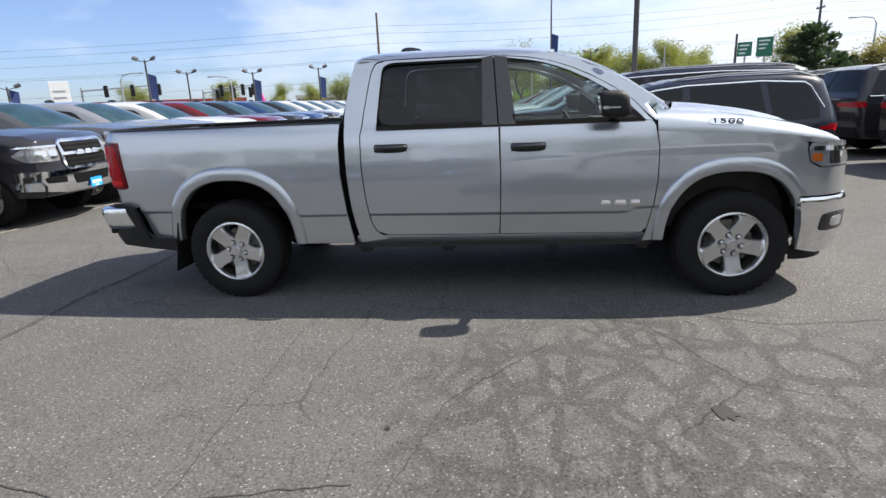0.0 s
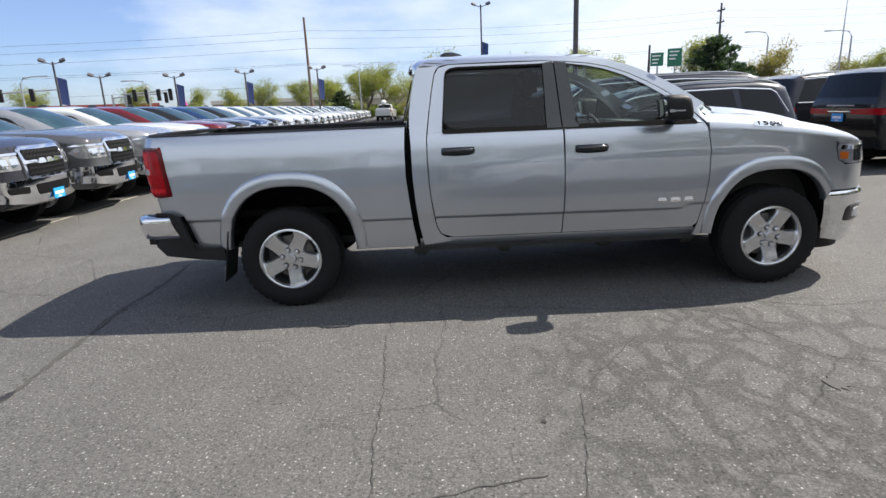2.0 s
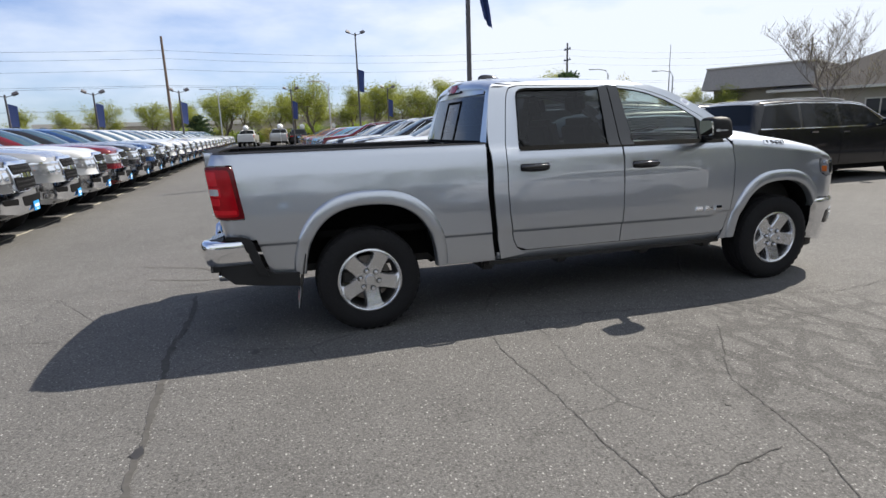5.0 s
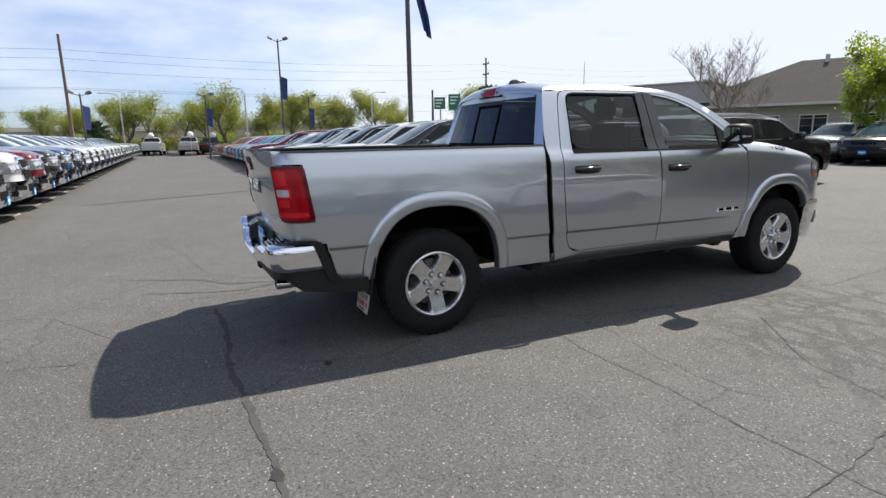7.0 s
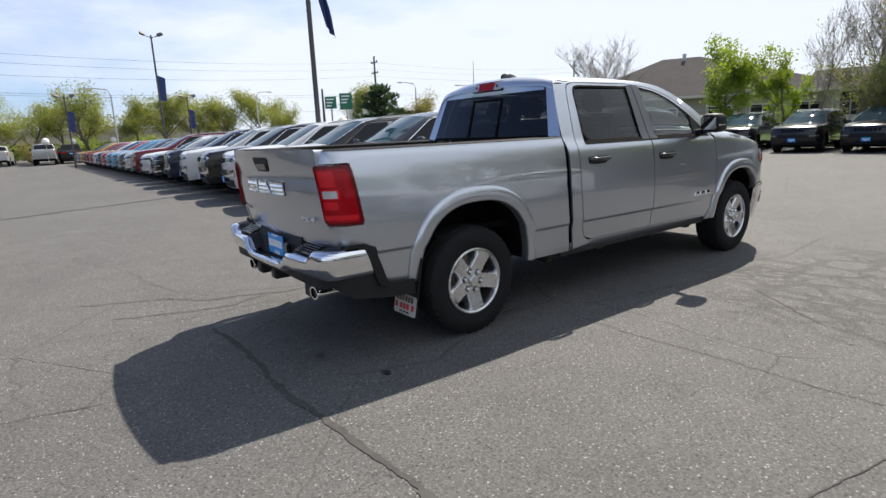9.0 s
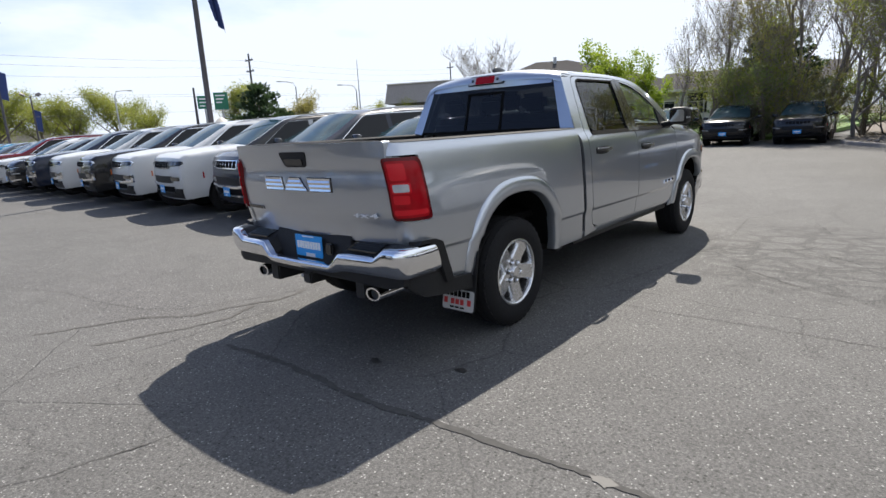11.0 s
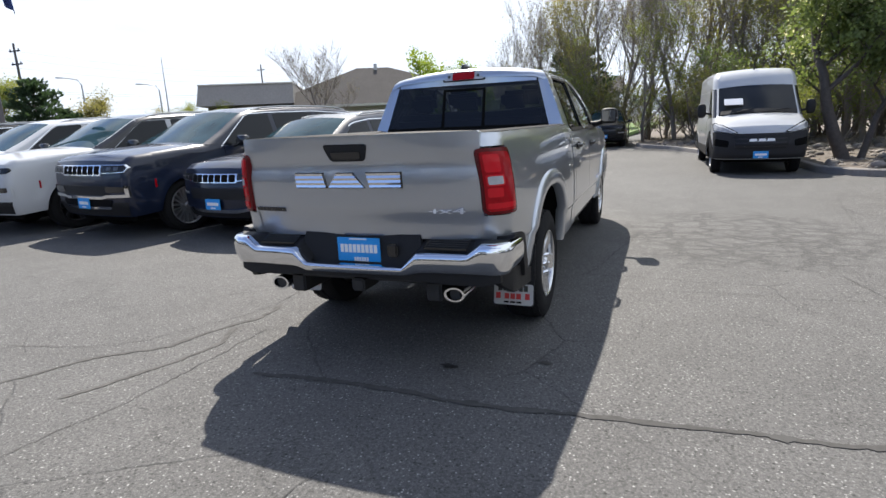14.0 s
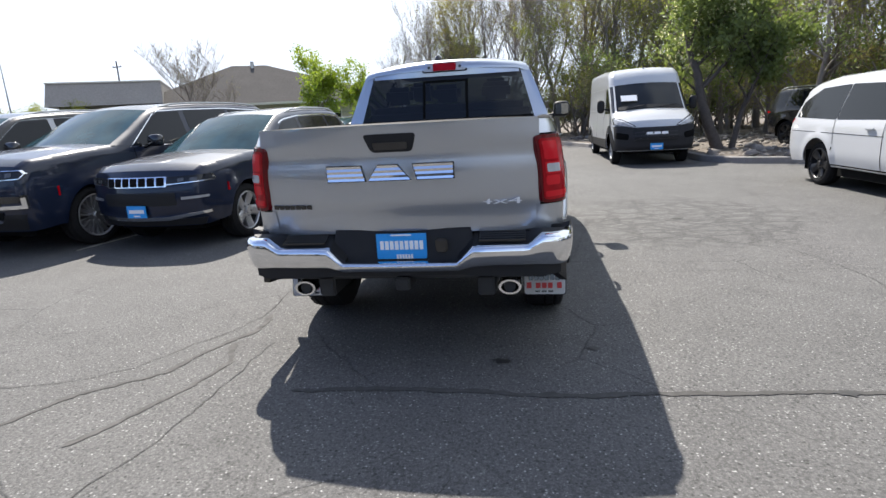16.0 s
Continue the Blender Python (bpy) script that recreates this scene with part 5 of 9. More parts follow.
# ---- parked vehicles ----
class Body:
    """The shell of a vehicle from its side outline: front +x, rear axle at x = 0."""

    def __init__(self, top, wheels, half, belt, lean, r=0.10, sill=0.30, nose=0.10, arch=0.43, plan=0.11, crown=0.04):
        self.top, self.wheels, self.half, self.belt, self.lean, self.r, self.sill, self.nose, self.arch, self.plan, self.crown = top, wheels, half, belt, lean, r, sill, nose, arch, plan, crown
        self.xf, self.xr = max(p[0] for p in top), min(p[0] for p in top)
        self.segs = [(Vector(a), Vector(b)) for a, b in zip(top, top[1:])]

    def raw(self, x, z):
        y = self.half - 0.07 * max(0.0, (0.55 - z) / 0.3) ** 1.5
        y -= 0.035 * max(0.0, min(1.0, (z - 0.8) / (self.belt - 0.8))) ** 2
        y -= max(0.0, z - self.belt) * self.lean
        y -= self.plan * max(0.0, (x - (self.xf - 0.65)) / 0.65) ** 2
        y -= 0.07 * max(0.0, ((self.xr + 0.6) - x) / 0.6) ** 2
        for wx, _ in self.wheels:
            s = math.hypot(x - wx, z - 0.38) / self.arch
            if s < 1.3:
                y += 0.022 * smooth01((1.26 - s) / 0.1)
        return y

    def y(self, x, z):
        p = Vector((x, z))
        d = 9.0
        for a, b in self.segs:
            e = b - a
            k = min(1.0, max(0.0, (p - a).dot(e) / e.length_squared))
            d = min(d, (p - a - e * k).length)
        y = self.raw(x, z)
        if d < self.r:
            y -= self.r * (1 - d / self.r) ** 2
        return y

    def side(self, s, off=0.0):
        return lambda x, z: Vector((x, s * (self.y(x, z) + off), z))

    def front_x(self, z):
        best = self.xf - 1
        for a, b in self.segs:
            if a.x > self.xf - 1.0 and min(a.y, b.y) <= z <= max(a.y, b.y) and abs(b.y - a.y) > 0.01:
                best = max(best, a.x + (b.x - a.x) * (z - a.y) / (b.y - a.y))
        return best

    def rear_x(self, z):
        best = self.xr + 1
        for a, b in self.segs:
            if a.x < self.xr + 1.0 and min(a.y, b.y) <= z <= max(a.y, b.y) and abs(b.y - a.y) > 0.01:
                best = min(best, a.x + (b.x - a.x) * (z - a.y) / (b.y - a.y))
        return best

    def end(self, way, off=0.0):
        def f(y, z):
            x0 = self.front_x(z) if way > 0 else self.rear_x(z)
            ye = self.raw(x0, z) - self.r
            b = self.nose if way > 0 else 0.05
            if abs(y) <= ye:
                x = x0 + way * b * (1 - (y / ye) ** 2)
            else:
                lo, hi = x0 - way * 1.0, x0
                for _ in range(12):
                    mid = (lo + hi) / 2
                    if self.y(mid, z) >= abs(y):
                        lo = mid
                    else:
                        hi = mid
                x = lo
                return Vector((x + way * off * 0.6, y + math.copysign(off * 0.7, y), z))
            return Vector((x + way * off, y, z))
        return f

    def roof_z(self, x):
        best = 0.0
        for a, b in self.segs:
            if min(a.x, b.x) <= x <= max(a.x, b.x) and abs(b.x - a.x) > 0.01:
                best = max(best, a.y + (b.y - a.y) * (x - a.x) / (b.x - a.x))
        return best

    def strip(self, i0, i1, bulge, before, after, n=12, drop=0.0):
        """The skin across the vehicle between two points of the outline; bulge is (dx, dz) in its middle and runs into its neighbours'."""
        bm = bmesh.new()
        pts = []
        for a, b in zip(self.top[i0:i1], self.top[i0 + 1:i1 + 1]):
            k = max(1, int((Vector(b) - Vector(a)).length / 0.11))
            pts += [Vector(a).lerp(Vector(b), j / k) for j in range(k)]
        pts.append(Vector(self.top[i1]))
        rows = []
        for m, p in enumerate(pts):
            y = self.raw(p.x, p.y) - self.r
            u = m / (len(pts) - 1)
            w0, w1 = max(0.0, 1 - u / 0.4), max(0.0, 1 - (1 - u) / 0.4)
            bx = [bulge[i] + (before[i] - bulge[i]) * 0.5 * w0 + (after[i] - bulge[i]) * 0.5 * w1 for i in (0, 1)]
            row = []
            for j in range(n + 1):
                v = math.sin(math.pi / 2 * (-1 + 2 * j / n))
                c = 1 - v * v
                row.append(bm.verts.new((p.x + bx[0] * c, y * v, p.y + bx[1] * c - (drop if abs(v) < 0.95 else 0))))
            rows.append(row)
        for a, b in zip(rows, rows[1:]):
            for j in range(n):
                bm.faces.new((a[j], b[j], b[j + 1], a[j + 1]))
        bmesh.ops.recalc_face_normals(bm, faces=bm.faces[:])
        return bm

    def side_poly(self):
        low = []
        for wx, _ in sorted(self.wheels):
            for k in range(13):
                a = math.pi - math.pi * k / 12
                low.append((wx + self.arch * math.cos(a), max(self.sill, 0.38 + self.arch * math.sin(a))))
        return [(p[0], p[1]) for p in self.top] + [(self.xr + 0.05, self.sill + 0.1)] + low


def paint_slot(ob, mat):
    ob.material_slots[0].link = "OBJECT"
    ob.material_slots[0].material = mat
    ob["painted"] = 1
    return ob


def repaint(t, mat):
    for o in t.children_recursive:
        if "painted" in o:
            o.material_slots[0].material = mat
    return t


def shell_of(t, b, marks, paint, windows, glass_side, doors, rails=True, edge=None):
    """marks: the outline's index where hood, windscreen, roof, rear glass and tail begin and end."""
    for s in (-1, 1):
        bm = bmesh.new()
        panel(bm, b.side_poly(), b.side(s), 0.062, (0, -s * 0.01, 0))
        paint_slot(part("body_side", bm, paint, t, angle=50), paint)
        for w, mat in windows:
            bm = bmesh.new()
            panel(bm, rounded(w, 0.03, 3), b.side(s, 0.004), 0.12, (0, -s * 0.02, 0))
            part("side_window", bm, mat or glass_side, t)
        for d in doors:
            bm = bmesh.new()
            ribbon(bm, d, [(x + 0.012, z) for x, z in d], 16, 1, b.side(s, 0.0025))
            part("door_gap", bm, LINER, t)
    for k, (nm, i0, i1, bulge, mat) in enumerate(marks):
        before, after = marks[k - 1][3] if k else bulge, marks[k + 1][3] if k + 1 < len(marks) else bulge
        ob = part(nm, b.strip(i0, i1, bulge, before, after, drop=0.42 if nm == "bed" else 0.0), mat or paint, t, angle=60)
        if mat is None:
            paint_slot(ob, paint)
    if edge:
        for s in (-1, 1):
            bm = bmesh.new()
            ribbon(bm, edge[0], edge[1], 40, 5, b.side(s, 0.004))
            paint_slot(part("roof_pillar", bm, paint, t, angle=60), paint)
    bm = bmesh.new()
    xf, xr = b.xf - 0.25, b.xr + 0.2
    box(bm, xr, xf, -b.half + 0.30, b.half - 0.30, b.sill - 0.06, b.sill + 0.28)
    box(bm, b.wheels[0][0] + 0.5, b.wheels[1][0] - 0.5, -b.half + 0.08, b.half - 0.08, b.sill - 0.04, b.sill + 0.1)
    part("underbody", bm, LINER, t)
    if rails:
        for s in (-1, 1):
            bm = bmesh.new()
            x0, x1 = rails
            xs = [x0 + (x1 - x0) * k / 10 for k in range(11)]
            tube(bm, [(x, s * (b.raw(x, b.roof_z(x)) - b.r + 0.015), b.roof_z(x) + (-0.01 if k in (0, 10) else 0.022)) for k, x in enumerate(xs)], 0.017, 6)
            part("roof_rail", bm, GALV, t)


def handles(t, b, spots, mat):
    for s in (-1, 1):
        for x, z in spots:
            bm = bmesh.new()
            y = s * (b.y(x, z) + 0.02)
            box(bm, x - 0.10, x + 0.10, y - 0.018, y + 0.014, z - 0.018, z + 0.018, 0.012)
            part("door_handle", bm, mat, t)


def side_mirrors(t, b, x, z, size, mat, stalk=0.06):
    for s in (-1, 1):
        bm = bmesh.new()
        y0 = b.y(x, z - 0.05)
        w, h = size
        tmp = bmesh.new()
        bmesh.ops.create_uvsphere(tmp, u_segments=12, v_segments=8, radius=1)
        for v in tmp.verts:
            q = Vector([math.copysign(abs(c) ** 0.6, c) for c in v.co])
            v.co = Vector((x + q.x * 0.07, s * (y0 + stalk + w / 2 + q.y * w / 2), z + 0.06 + q.z * h / 2))
        merge(bm, tmp)
        tube(bm, [(x + 0.02, s * (y0 - 0.03), z - 0.03), (x + 0.02, s * (y0 + stalk + 0.03), z)], 0.03, 6)
        part("mirror", bm, mat, t, angle=80)


def end_panel(t, b, name, poly, mat, way=1, off=0.012, both=True, label="", thick=0.03, step=0.04):
    out = None
    for s in ((-1, 1) if both else (1,)):
        bm = bmesh.new()
        panel(bm, [(s * y, z) for y, z in poly], b.end(way, off), step, (-way * thick, 0, 0))
        out = part(name, bm, mat, t, label)
    return out


def blue_plate(t, b, z, way=1, off=0.03, y=0.0):
    f = b.end(way, off)
    x = f(y, z).x
    bm = bmesh.new()
    box(bm, x - 0.006, x + 0.006, y - 0.15, y + 0.15, z - 0.078, z + 0.078, 0.003)
    p = part("plate", bm, BLUEPLATE, t, "blue dealer plate with white bars")
    for y0, y1, z0, z1 in ((-0.115, 0.12, -0.018, 0.028), (-0.05, 0.05, -0.062, -0.044)):
        bm = bmesh.new()
        box(bm, x + way * 0.0065 - 0.001, x + way * 0.0065 + 0.001, y + y0, y + y1, z + z0, z + z1)
        part("plate_bar", bm, WHITEPAINT, p, smooth=False)


WHEELS = {}


def set_wheels(t, b, kind, **kw):
    for wx, y in b.wheels:
        for s in (-1, 1):
            if kind not in WHEELS:
                WHEELS[kind] = wheel(t, wx, s * y, s, **kw)[1]
            else:
                wheel(t, wx, s * y, s, radius=kw["radius"], tyre_data=WHEELS[kind])


GRAPHITE = material("graphite_alloy", (0.03, 0.03, 0.032), 0.3, 0.6)
SATIN = material("satin_alloy", (0.42, 0.42, 0.43), 0.3, 0.8)


def car_paint(name, color, metal=0.0, rough=0.25):
    return material(name, color, rough, metal, 0.75, grain=0.06, grain_scale=700, blotch=0.03, blotch_scale=3, spec=0.15)


P_NAVY = car_paint("midnight_blue_paint", (0.006, 0.011, 0.028), 0.0, 0.4)
P_BLACK = car_paint("black_paint", (0.012, 0.012, 0.013))
P_WHITE = car_paint("white_paint", (0.47, 0.48, 0.49), 0.0, 0.3)
P_GREY = car_paint("grey_paint", (0.09, 0.092, 0.097), 0.4)
P_SILVER = car_paint("bright_silver_paint", (0.38, 0.385, 0.39), 0.6)
P_CHARCOAL = car_paint("charcoal_paint", (0.026, 0.026, 0.033), 0.2)
P_MAROON = car_paint("maroon_paint", (0.11, 0.008, 0.012), 0.1)
P_BLUE = car_paint("blue_paint", (0.015, 0.045, 0.13), 0.2)
P_TEAL = car_paint("light_blue_paint", (0.06, 0.22, 0.36), 0.1)
P_RED = car_paint("red_paint", (0.33, 0.012, 0.014))
P_YELLOW = car_paint("yellow_paint", (0.55, 0.35, 0.03))
MESH_GREY = material("grille_mesh", (0.006, 0.006, 0.0065), 0.85, grain=0.5, grain_scale=55, bump=0.5, spec=0.1)


def slots(t, b, frame_poly, slot_mat, frame_mat, n, z0, z1, half):
    g = end_panel(t, b, "grille", frame_poly, frame_mat, both=False, off=0.016)
    f = b.end(1, 0.021)
    pitch = 2 * half / n
    for i in range(n):
        ya = -half + pitch * i + pitch * 0.10
        bm = bmesh.new()
        panel(bm, rounded([(ya, z0), (ya, z1), (ya + pitch * 0.80, z1), (ya + pitch * 0.80, z0)], 0.02, 3), f, 0.2, (-0.02, 0, 0))
        part("grille_slot", bm, slot_mat, g)


def build_large_suv(label, paint, kind="lux", extra=0.0):
    t = thing("large_suv", label, "suv", "parked vehicles")
    e = extra
    top = [(4.10 + e, 0.34), (4.17 + e, 0.52), (4.19 + e, 0.78), (4.17 + e, 1.02), (4.13 + e, 1.14), (4.02 + e, 1.205), (3.3 + e, 1.285), (2.78 + e, 1.315), (2.40 + e, 1.50), (2.03 + e, 1.71), (1.85 + e, 1.80), (1.55, 1.86), (0.8, 1.90), (-0.3, 1.90), (-1.0, 1.86), (-1.17, 1.80), (-1.30, 1.36), (-1.34, 1.22), (-1.33, 0.9), (-1.30, 0.62), (-1.22, 0.40)]
    b = Body(top, ((0.0, 0.99), (3.25 + e, 0.99)), 1.02, 1.24, 0.34, r=0.075, nose=0.08, arch=0.46, plan=0.08)
    wins = [([(2.45 + e, 1.28), (1.86 + e, 1.70), (1.75, 1.755), (1.28, 1.78), (1.28, 1.265)], None), ([(1.17, 1.265), (1.17, 1.785), (0.12, 1.80), (0.10, 1.265)], CAR_GLASS), ([(0.0, 1.265), (0.02, 1.80), (-0.92, 1.76), (-1.10, 1.40), (-1.12, 1.275)], CAR_GLASS)]
    marks = [("front_panel", 0, 4, (0.08, 0), None), ("bonnet", 4, 7, (0.05, 0.045), None), ("windscreen", 7, 10, (0.10, 0.04), CAR_SHIELD), ("roof", 10, 15, (0, 0.04), None), ("rear_window", 15, 16, (-0.05, 0.0), CAR_GLASS), ("tailgate", 16, 20, (-0.05, 0), None)]
    shell_of(t, b, marks, paint, wins, CAR_GLASS, [[(2.42 + e, 0.45), (2.45 + e, 1.25)], [(1.22, 0.42), (1.22, 1.25)], [(0.42, 0.9), (0.06, 1.25)]], rails=(1.6, -1.0), edge=([(2.80 + e, 1.306), (2.40 + e, 1.493), (2.03 + e, 1.702), (1.85 + e, 1.792), (1.55, 1.853), (0.8, 1.893), (-0.3, 1.893), (-1.0, 1.853)], [(2.47 + e, 1.290), (2.15 + e, 1.50), (1.86 + e, 1.71), (1.75, 1.765), (1.5, 1.785), (0.8, 1.805), (-0.3, 1.805), (-0.92, 1.772)]))
    bright = CHROME if kind != "black" else GLOSSBLACK
    for s in (-1, 1):
        bm = bmesh.new()
        crv = [(2.50 + e, 1.262), (1.2, 1.248), (0.0, 1.25), (-1.14, 1.26)]
        ribbon(bm, crv, [(x, z + 0.016) for x, z in crv], 24, 1, b.side(s, 0.006), (0, -s * 0.01, 0))
        crv = [(2.46 + e, 1.285), (1.87 + e, 1.715), (1.75, 1.772), (1.25, 1.797), (0.1, 1.818), (-0.95, 1.778)]
        ribbon(bm, crv, [(x, z + 0.014) for x, z in crv], 24, 1, b.side(s, 0.006), (0, -s * 0.01, 0))
        part("window_trim", bm, bright, t)
        bm = bmesh.new()
        panel(bm, [(3.74 + e, 0.74), (3.74 + e, 0.86), (3.765 + e, 0.86), (3.765 + e, 0.74)], b.side(s, 0.006), 0.1, (0, -s * 0.01, 0))
        part("side_marker", bm, REDLENS if kind != "white" else AMBER, t)
    end_panel(t, b, "headlight", rounded([(0.50, 0.985), (0.50, 1.09), (0.91, 1.088), (0.945, 1.05), (0.91, 1.0)], 0.012), SMOKE, off=0.010, label="slim dark headlight with a bright rim")
    for y0, y1 in ((0.62, 0.70), (0.76, 0.84)):
        end_panel(t, b, "projector", rounded([(y0, 1.015), (y0, 1.065), (y1, 1.068), (y1, 1.02)], 0.012), LAMP, off=0.016)
    if kind != "black":
        end_panel(t, b, "lamp_rim", [(0.50, 0.972), (0.50, 0.984), (0.91, 0.998), (0.945, 1.05), (0.91, 1.088), (0.50, 1.093), (0.50, 1.100), (0.915, 1.096), (0.953, 1.05), (0.915, 0.987)], CHROME, off=0.018)
    slots(t, b, rounded([(-0.50, 0.945), (-0.50, 1.10), (0.50, 1.10), (0.50, 0.945)], 0.015), MESH_GREY, CHROME if kind != "black" else GLOSSBLACK, 7, 0.965, 1.085, 0.48)
    end_panel(t, b, "intake", rounded([(-0.62, 0.66), (-0.62, 0.80), (0.62, 0.80), (0.62, 0.66)], 0.03), BLACK, both=False, off=0.006)
    end_panel(t, b, "fog_lamp", rounded([(0.55, 0.70), (0.55, 0.79), (0.90, 0.785), (0.88, 0.71)], 0.02), GLOSSBLACK, off=0.010)
    trim = {"lux": CHROME, "white": CHROME, "black": P_WHITE}[kind]
    end_panel(t, b, "bumper_trim", [(-0.45, 0.605), (-0.45, 0.645), (0.45, 0.645), (0.55, 0.668), (0.90, 0.678), (0.90, 0.80), (0.945, 0.80), (0.945, 0.635), (0.55, 0.625), (0.45, 0.605)], trim, both=False, off=0.024)
    end_panel(t, b, "bumper_trim", [(-0.45, 0.645), (-0.55, 0.668), (-0.90, 0.678), (-0.90, 0.80), (-0.945, 0.80), (-0.945, 0.635), (-0.55, 0.625), (-0.45, 0.605)], trim, both=False, off=0.024)
    end_panel(t, b, "lower_grille", rounded([(-0.60, 0.50), (-0.64, 0.595), (0.64, 0.595), (0.60, 0.50)], 0.02), MESH_GREY, both=False, off=0.012)
    end_panel(t, b, "lower_valance", [(-0.85, 0.36), (-0.92, 0.56), (0.92, 0.56), (0.85, 0.36)], BLACK, both=False, off=0.004)
    end_panel(t, b, "skid_plate", [(-0.56, 0.455), (-0.60, 0.49), (0.60, 0.49), (0.56, 0.455)], CHROME if kind != "black" else GLOSSBLACK, both=False, off=0.022)
    end_panel(t, b, "tail_light", rounded([(0.30, 1.05), (0.30, 1.14), (0.95, 1.16), (0.97, 1.04)], 0.02), REDLENS, -1, 0.012)
    end_panel(t, b, "tail_trim", [(-0.30, 1.09), (-0.30, 1.105), (0.30, 1.105), (0.30, 1.09)], CHROME, -1, 0.012, both=False)
    end_panel(t, b, "tail_bar", [(-0.36, 1.20), (-0.36, 1.225), (0.36, 1.225), (0.36, 1.20)], GALV, -1, 0.008, both=False)
    end_panel(t, b, "rear_valance", [(-0.85, 0.42), (-0.88, 0.62), (0.88, 0.62), (0.85, 0.42)], BLACK, -1, 0.02, both=False)
    blue_plate(t, b, 0.54)
    blue_plate(t, b, 0.98, -1)
    handles(t, b, [(1.38, 1.14), (0.40, 1.16)], CHROME if kind == "lux" else GLOSSBLACK)
    side_mirrors(t, b, 2.22 + e, 1.28, (0.26, 0.18), GLOSSBLACK)
    if kind == "lux":
        set_wheels(t, b, "multi", radius=0.40, rim=0.285, width=0.27, spokes=20, rim_mat=SATIN, lugs=6, fat=0.62)
    else:
        set_wheels(t, b, "blackrim", radius=0.40, rim=0.27, width=0.27, spokes=6, rim_mat=GRAPHITE, lugs=6, fat=0.7)
    return t


def build_mid_suv(label, paint, kind="lux"):
    t = thing("suv", label, "suv", "parked vehicles")
    top = [(3.90, 0.32), (3.98, 0.48), (4.0, 0.72), (3.97, 0.92), (3.92, 1.02), (3.80, 1.085), (3.1, 1.16), (2.62, 1.19), (2.2, 1.42), (1.80, 1.61), (1.62, 1.68), (1.3, 1.735), (0.6, 1.775), (-0.3, 1.77), (-0.62, 1.72), (-0.72, 1.66), (-0.86, 1.27), (-0.89, 1.13), (-0.87, 0.85), (-0.84, 0.6), (-0.76, 0.38)]
    b = Body(top, ((0.12, 0.94), (3.09, 0.94)), 0.97, 1.12, 0.38, r=0.08, nose=0.15, arch=0.44, plan=0.15)
    wins = [([(2.30, 1.17), (1.72, 1.52), (1.6, 1.58), (1.15, 1.63), (1.15, 1.14)], None), ([(1.05, 1.14), (1.05, 1.635), (0.12, 1.65), (0.02, 1.14)], CAR_GLASS), ([(-0.06, 1.14), (0.03, 1.65), (-0.48, 1.615), (-0.64, 1.32), (-0.64, 1.17)], CAR_GLASS)]
    marks = [("front_panel", 0, 4, (0.15, 0), None), ("bonnet", 4, 7, (0.10, 0.045), None), ("windscreen", 7, 10, (0.11, 0.04), CAR_SHIELD), ("roof", 10, 15, (0, 0.04), None), ("rear_window", 15, 16, (-0.05, 0.0), CAR_GLASS), ("tailgate", 16, 20, (-0.05, 0), None)]
    shell_of(t, b, marks, paint, wins, CAR_GLASS, [[(2.30, 0.42), (2.32, 1.13)], [(1.10, 0.40), (1.10, 1.13)], [(0.52, 0.85), (0.0, 1.13)]], rails=(1.3, -0.60), edge=([(2.64, 1.182), (2.2, 1.413), (1.80, 1.602), (1.62, 1.672), (1.3, 1.728), (0.6, 1.768), (-0.3, 1.763), (-0.62, 1.713)], [(2.32, 1.178), (2.0, 1.365), (1.72, 1.535), (1.6, 1.592), (1.3, 1.628), (0.6, 1.652), (0.0, 1.655), (-0.48, 1.62)]))
    bright = CHROME if kind == "lux" else GLOSSBLACK
    for s in (-1, 1):
        bm = bmesh.new()
        crv = [(1.75, 1.545), (1.6, 1.60), (1.1, 1.655), (0.1, 1.675), (-0.50, 1.635), (-0.70, 1.30)]
        ribbon(bm, crv, [(x, z + 0.016) for x, z in crv], 24, 1, b.side(s, 0.006), (0, -s * 0.01, 0))
        part("window_trim", bm, bright, t)
        bm = bmesh.new()
        panel(bm, [(3.50, 0.72), (3.50, 0.83), (3.53, 0.83), (3.53, 0.72)], b.side(s, 0.006), 0.1, (0, -s * 0.01, 0))
        part("side_marker", bm, REDLENS, t)
        bm = bmesh.new()
        panel(bm, [(-0.64, 1.02), (-0.64, 1.06), (-0.83, 1.07), (-0.83, 1.01)], b.side(s, 0.008), 0.1, (0, -s * 0.01, 0))
        part("tail_light", bm, REDLENS, t)
    end_panel(t, b, "headlight", rounded([(0.46, 0.865), (0.46, 0.955), (0.90, 0.97), (0.92, 0.90)], 0.012), SMOKE, off=0.012, label="dark slim headlight")
    end_panel(t, b, "lamp_rim", [(0.46, 0.856), (0.46, 0.866), (0.90, 0.898), (0.92, 0.889)], bright, off=0.018)
    for y0, y1 in ((0.60, 0.67), (0.74, 0.81)):
        end_panel(t, b, "projector", rounded([(y0, 0.89), (y0, 0.935), (y1, 0.94), (y1, 0.90)], 0.012), LAMP, off=0.018)
    slots(t, b, rounded([(-0.46, 0.835), (-0.46, 0.965), (0.46, 0.965), (0.46, 0.835)], 0.02), MESH_GREY, bright, 7, 0.848, 0.953, 0.445)
    end_panel(t, b, "intake", rounded([(-0.55, 0.60), (-0.55, 0.76), (0.55, 0.76), (0.55, 0.60)], 0.03), BLACK, both=False, off=0.006)
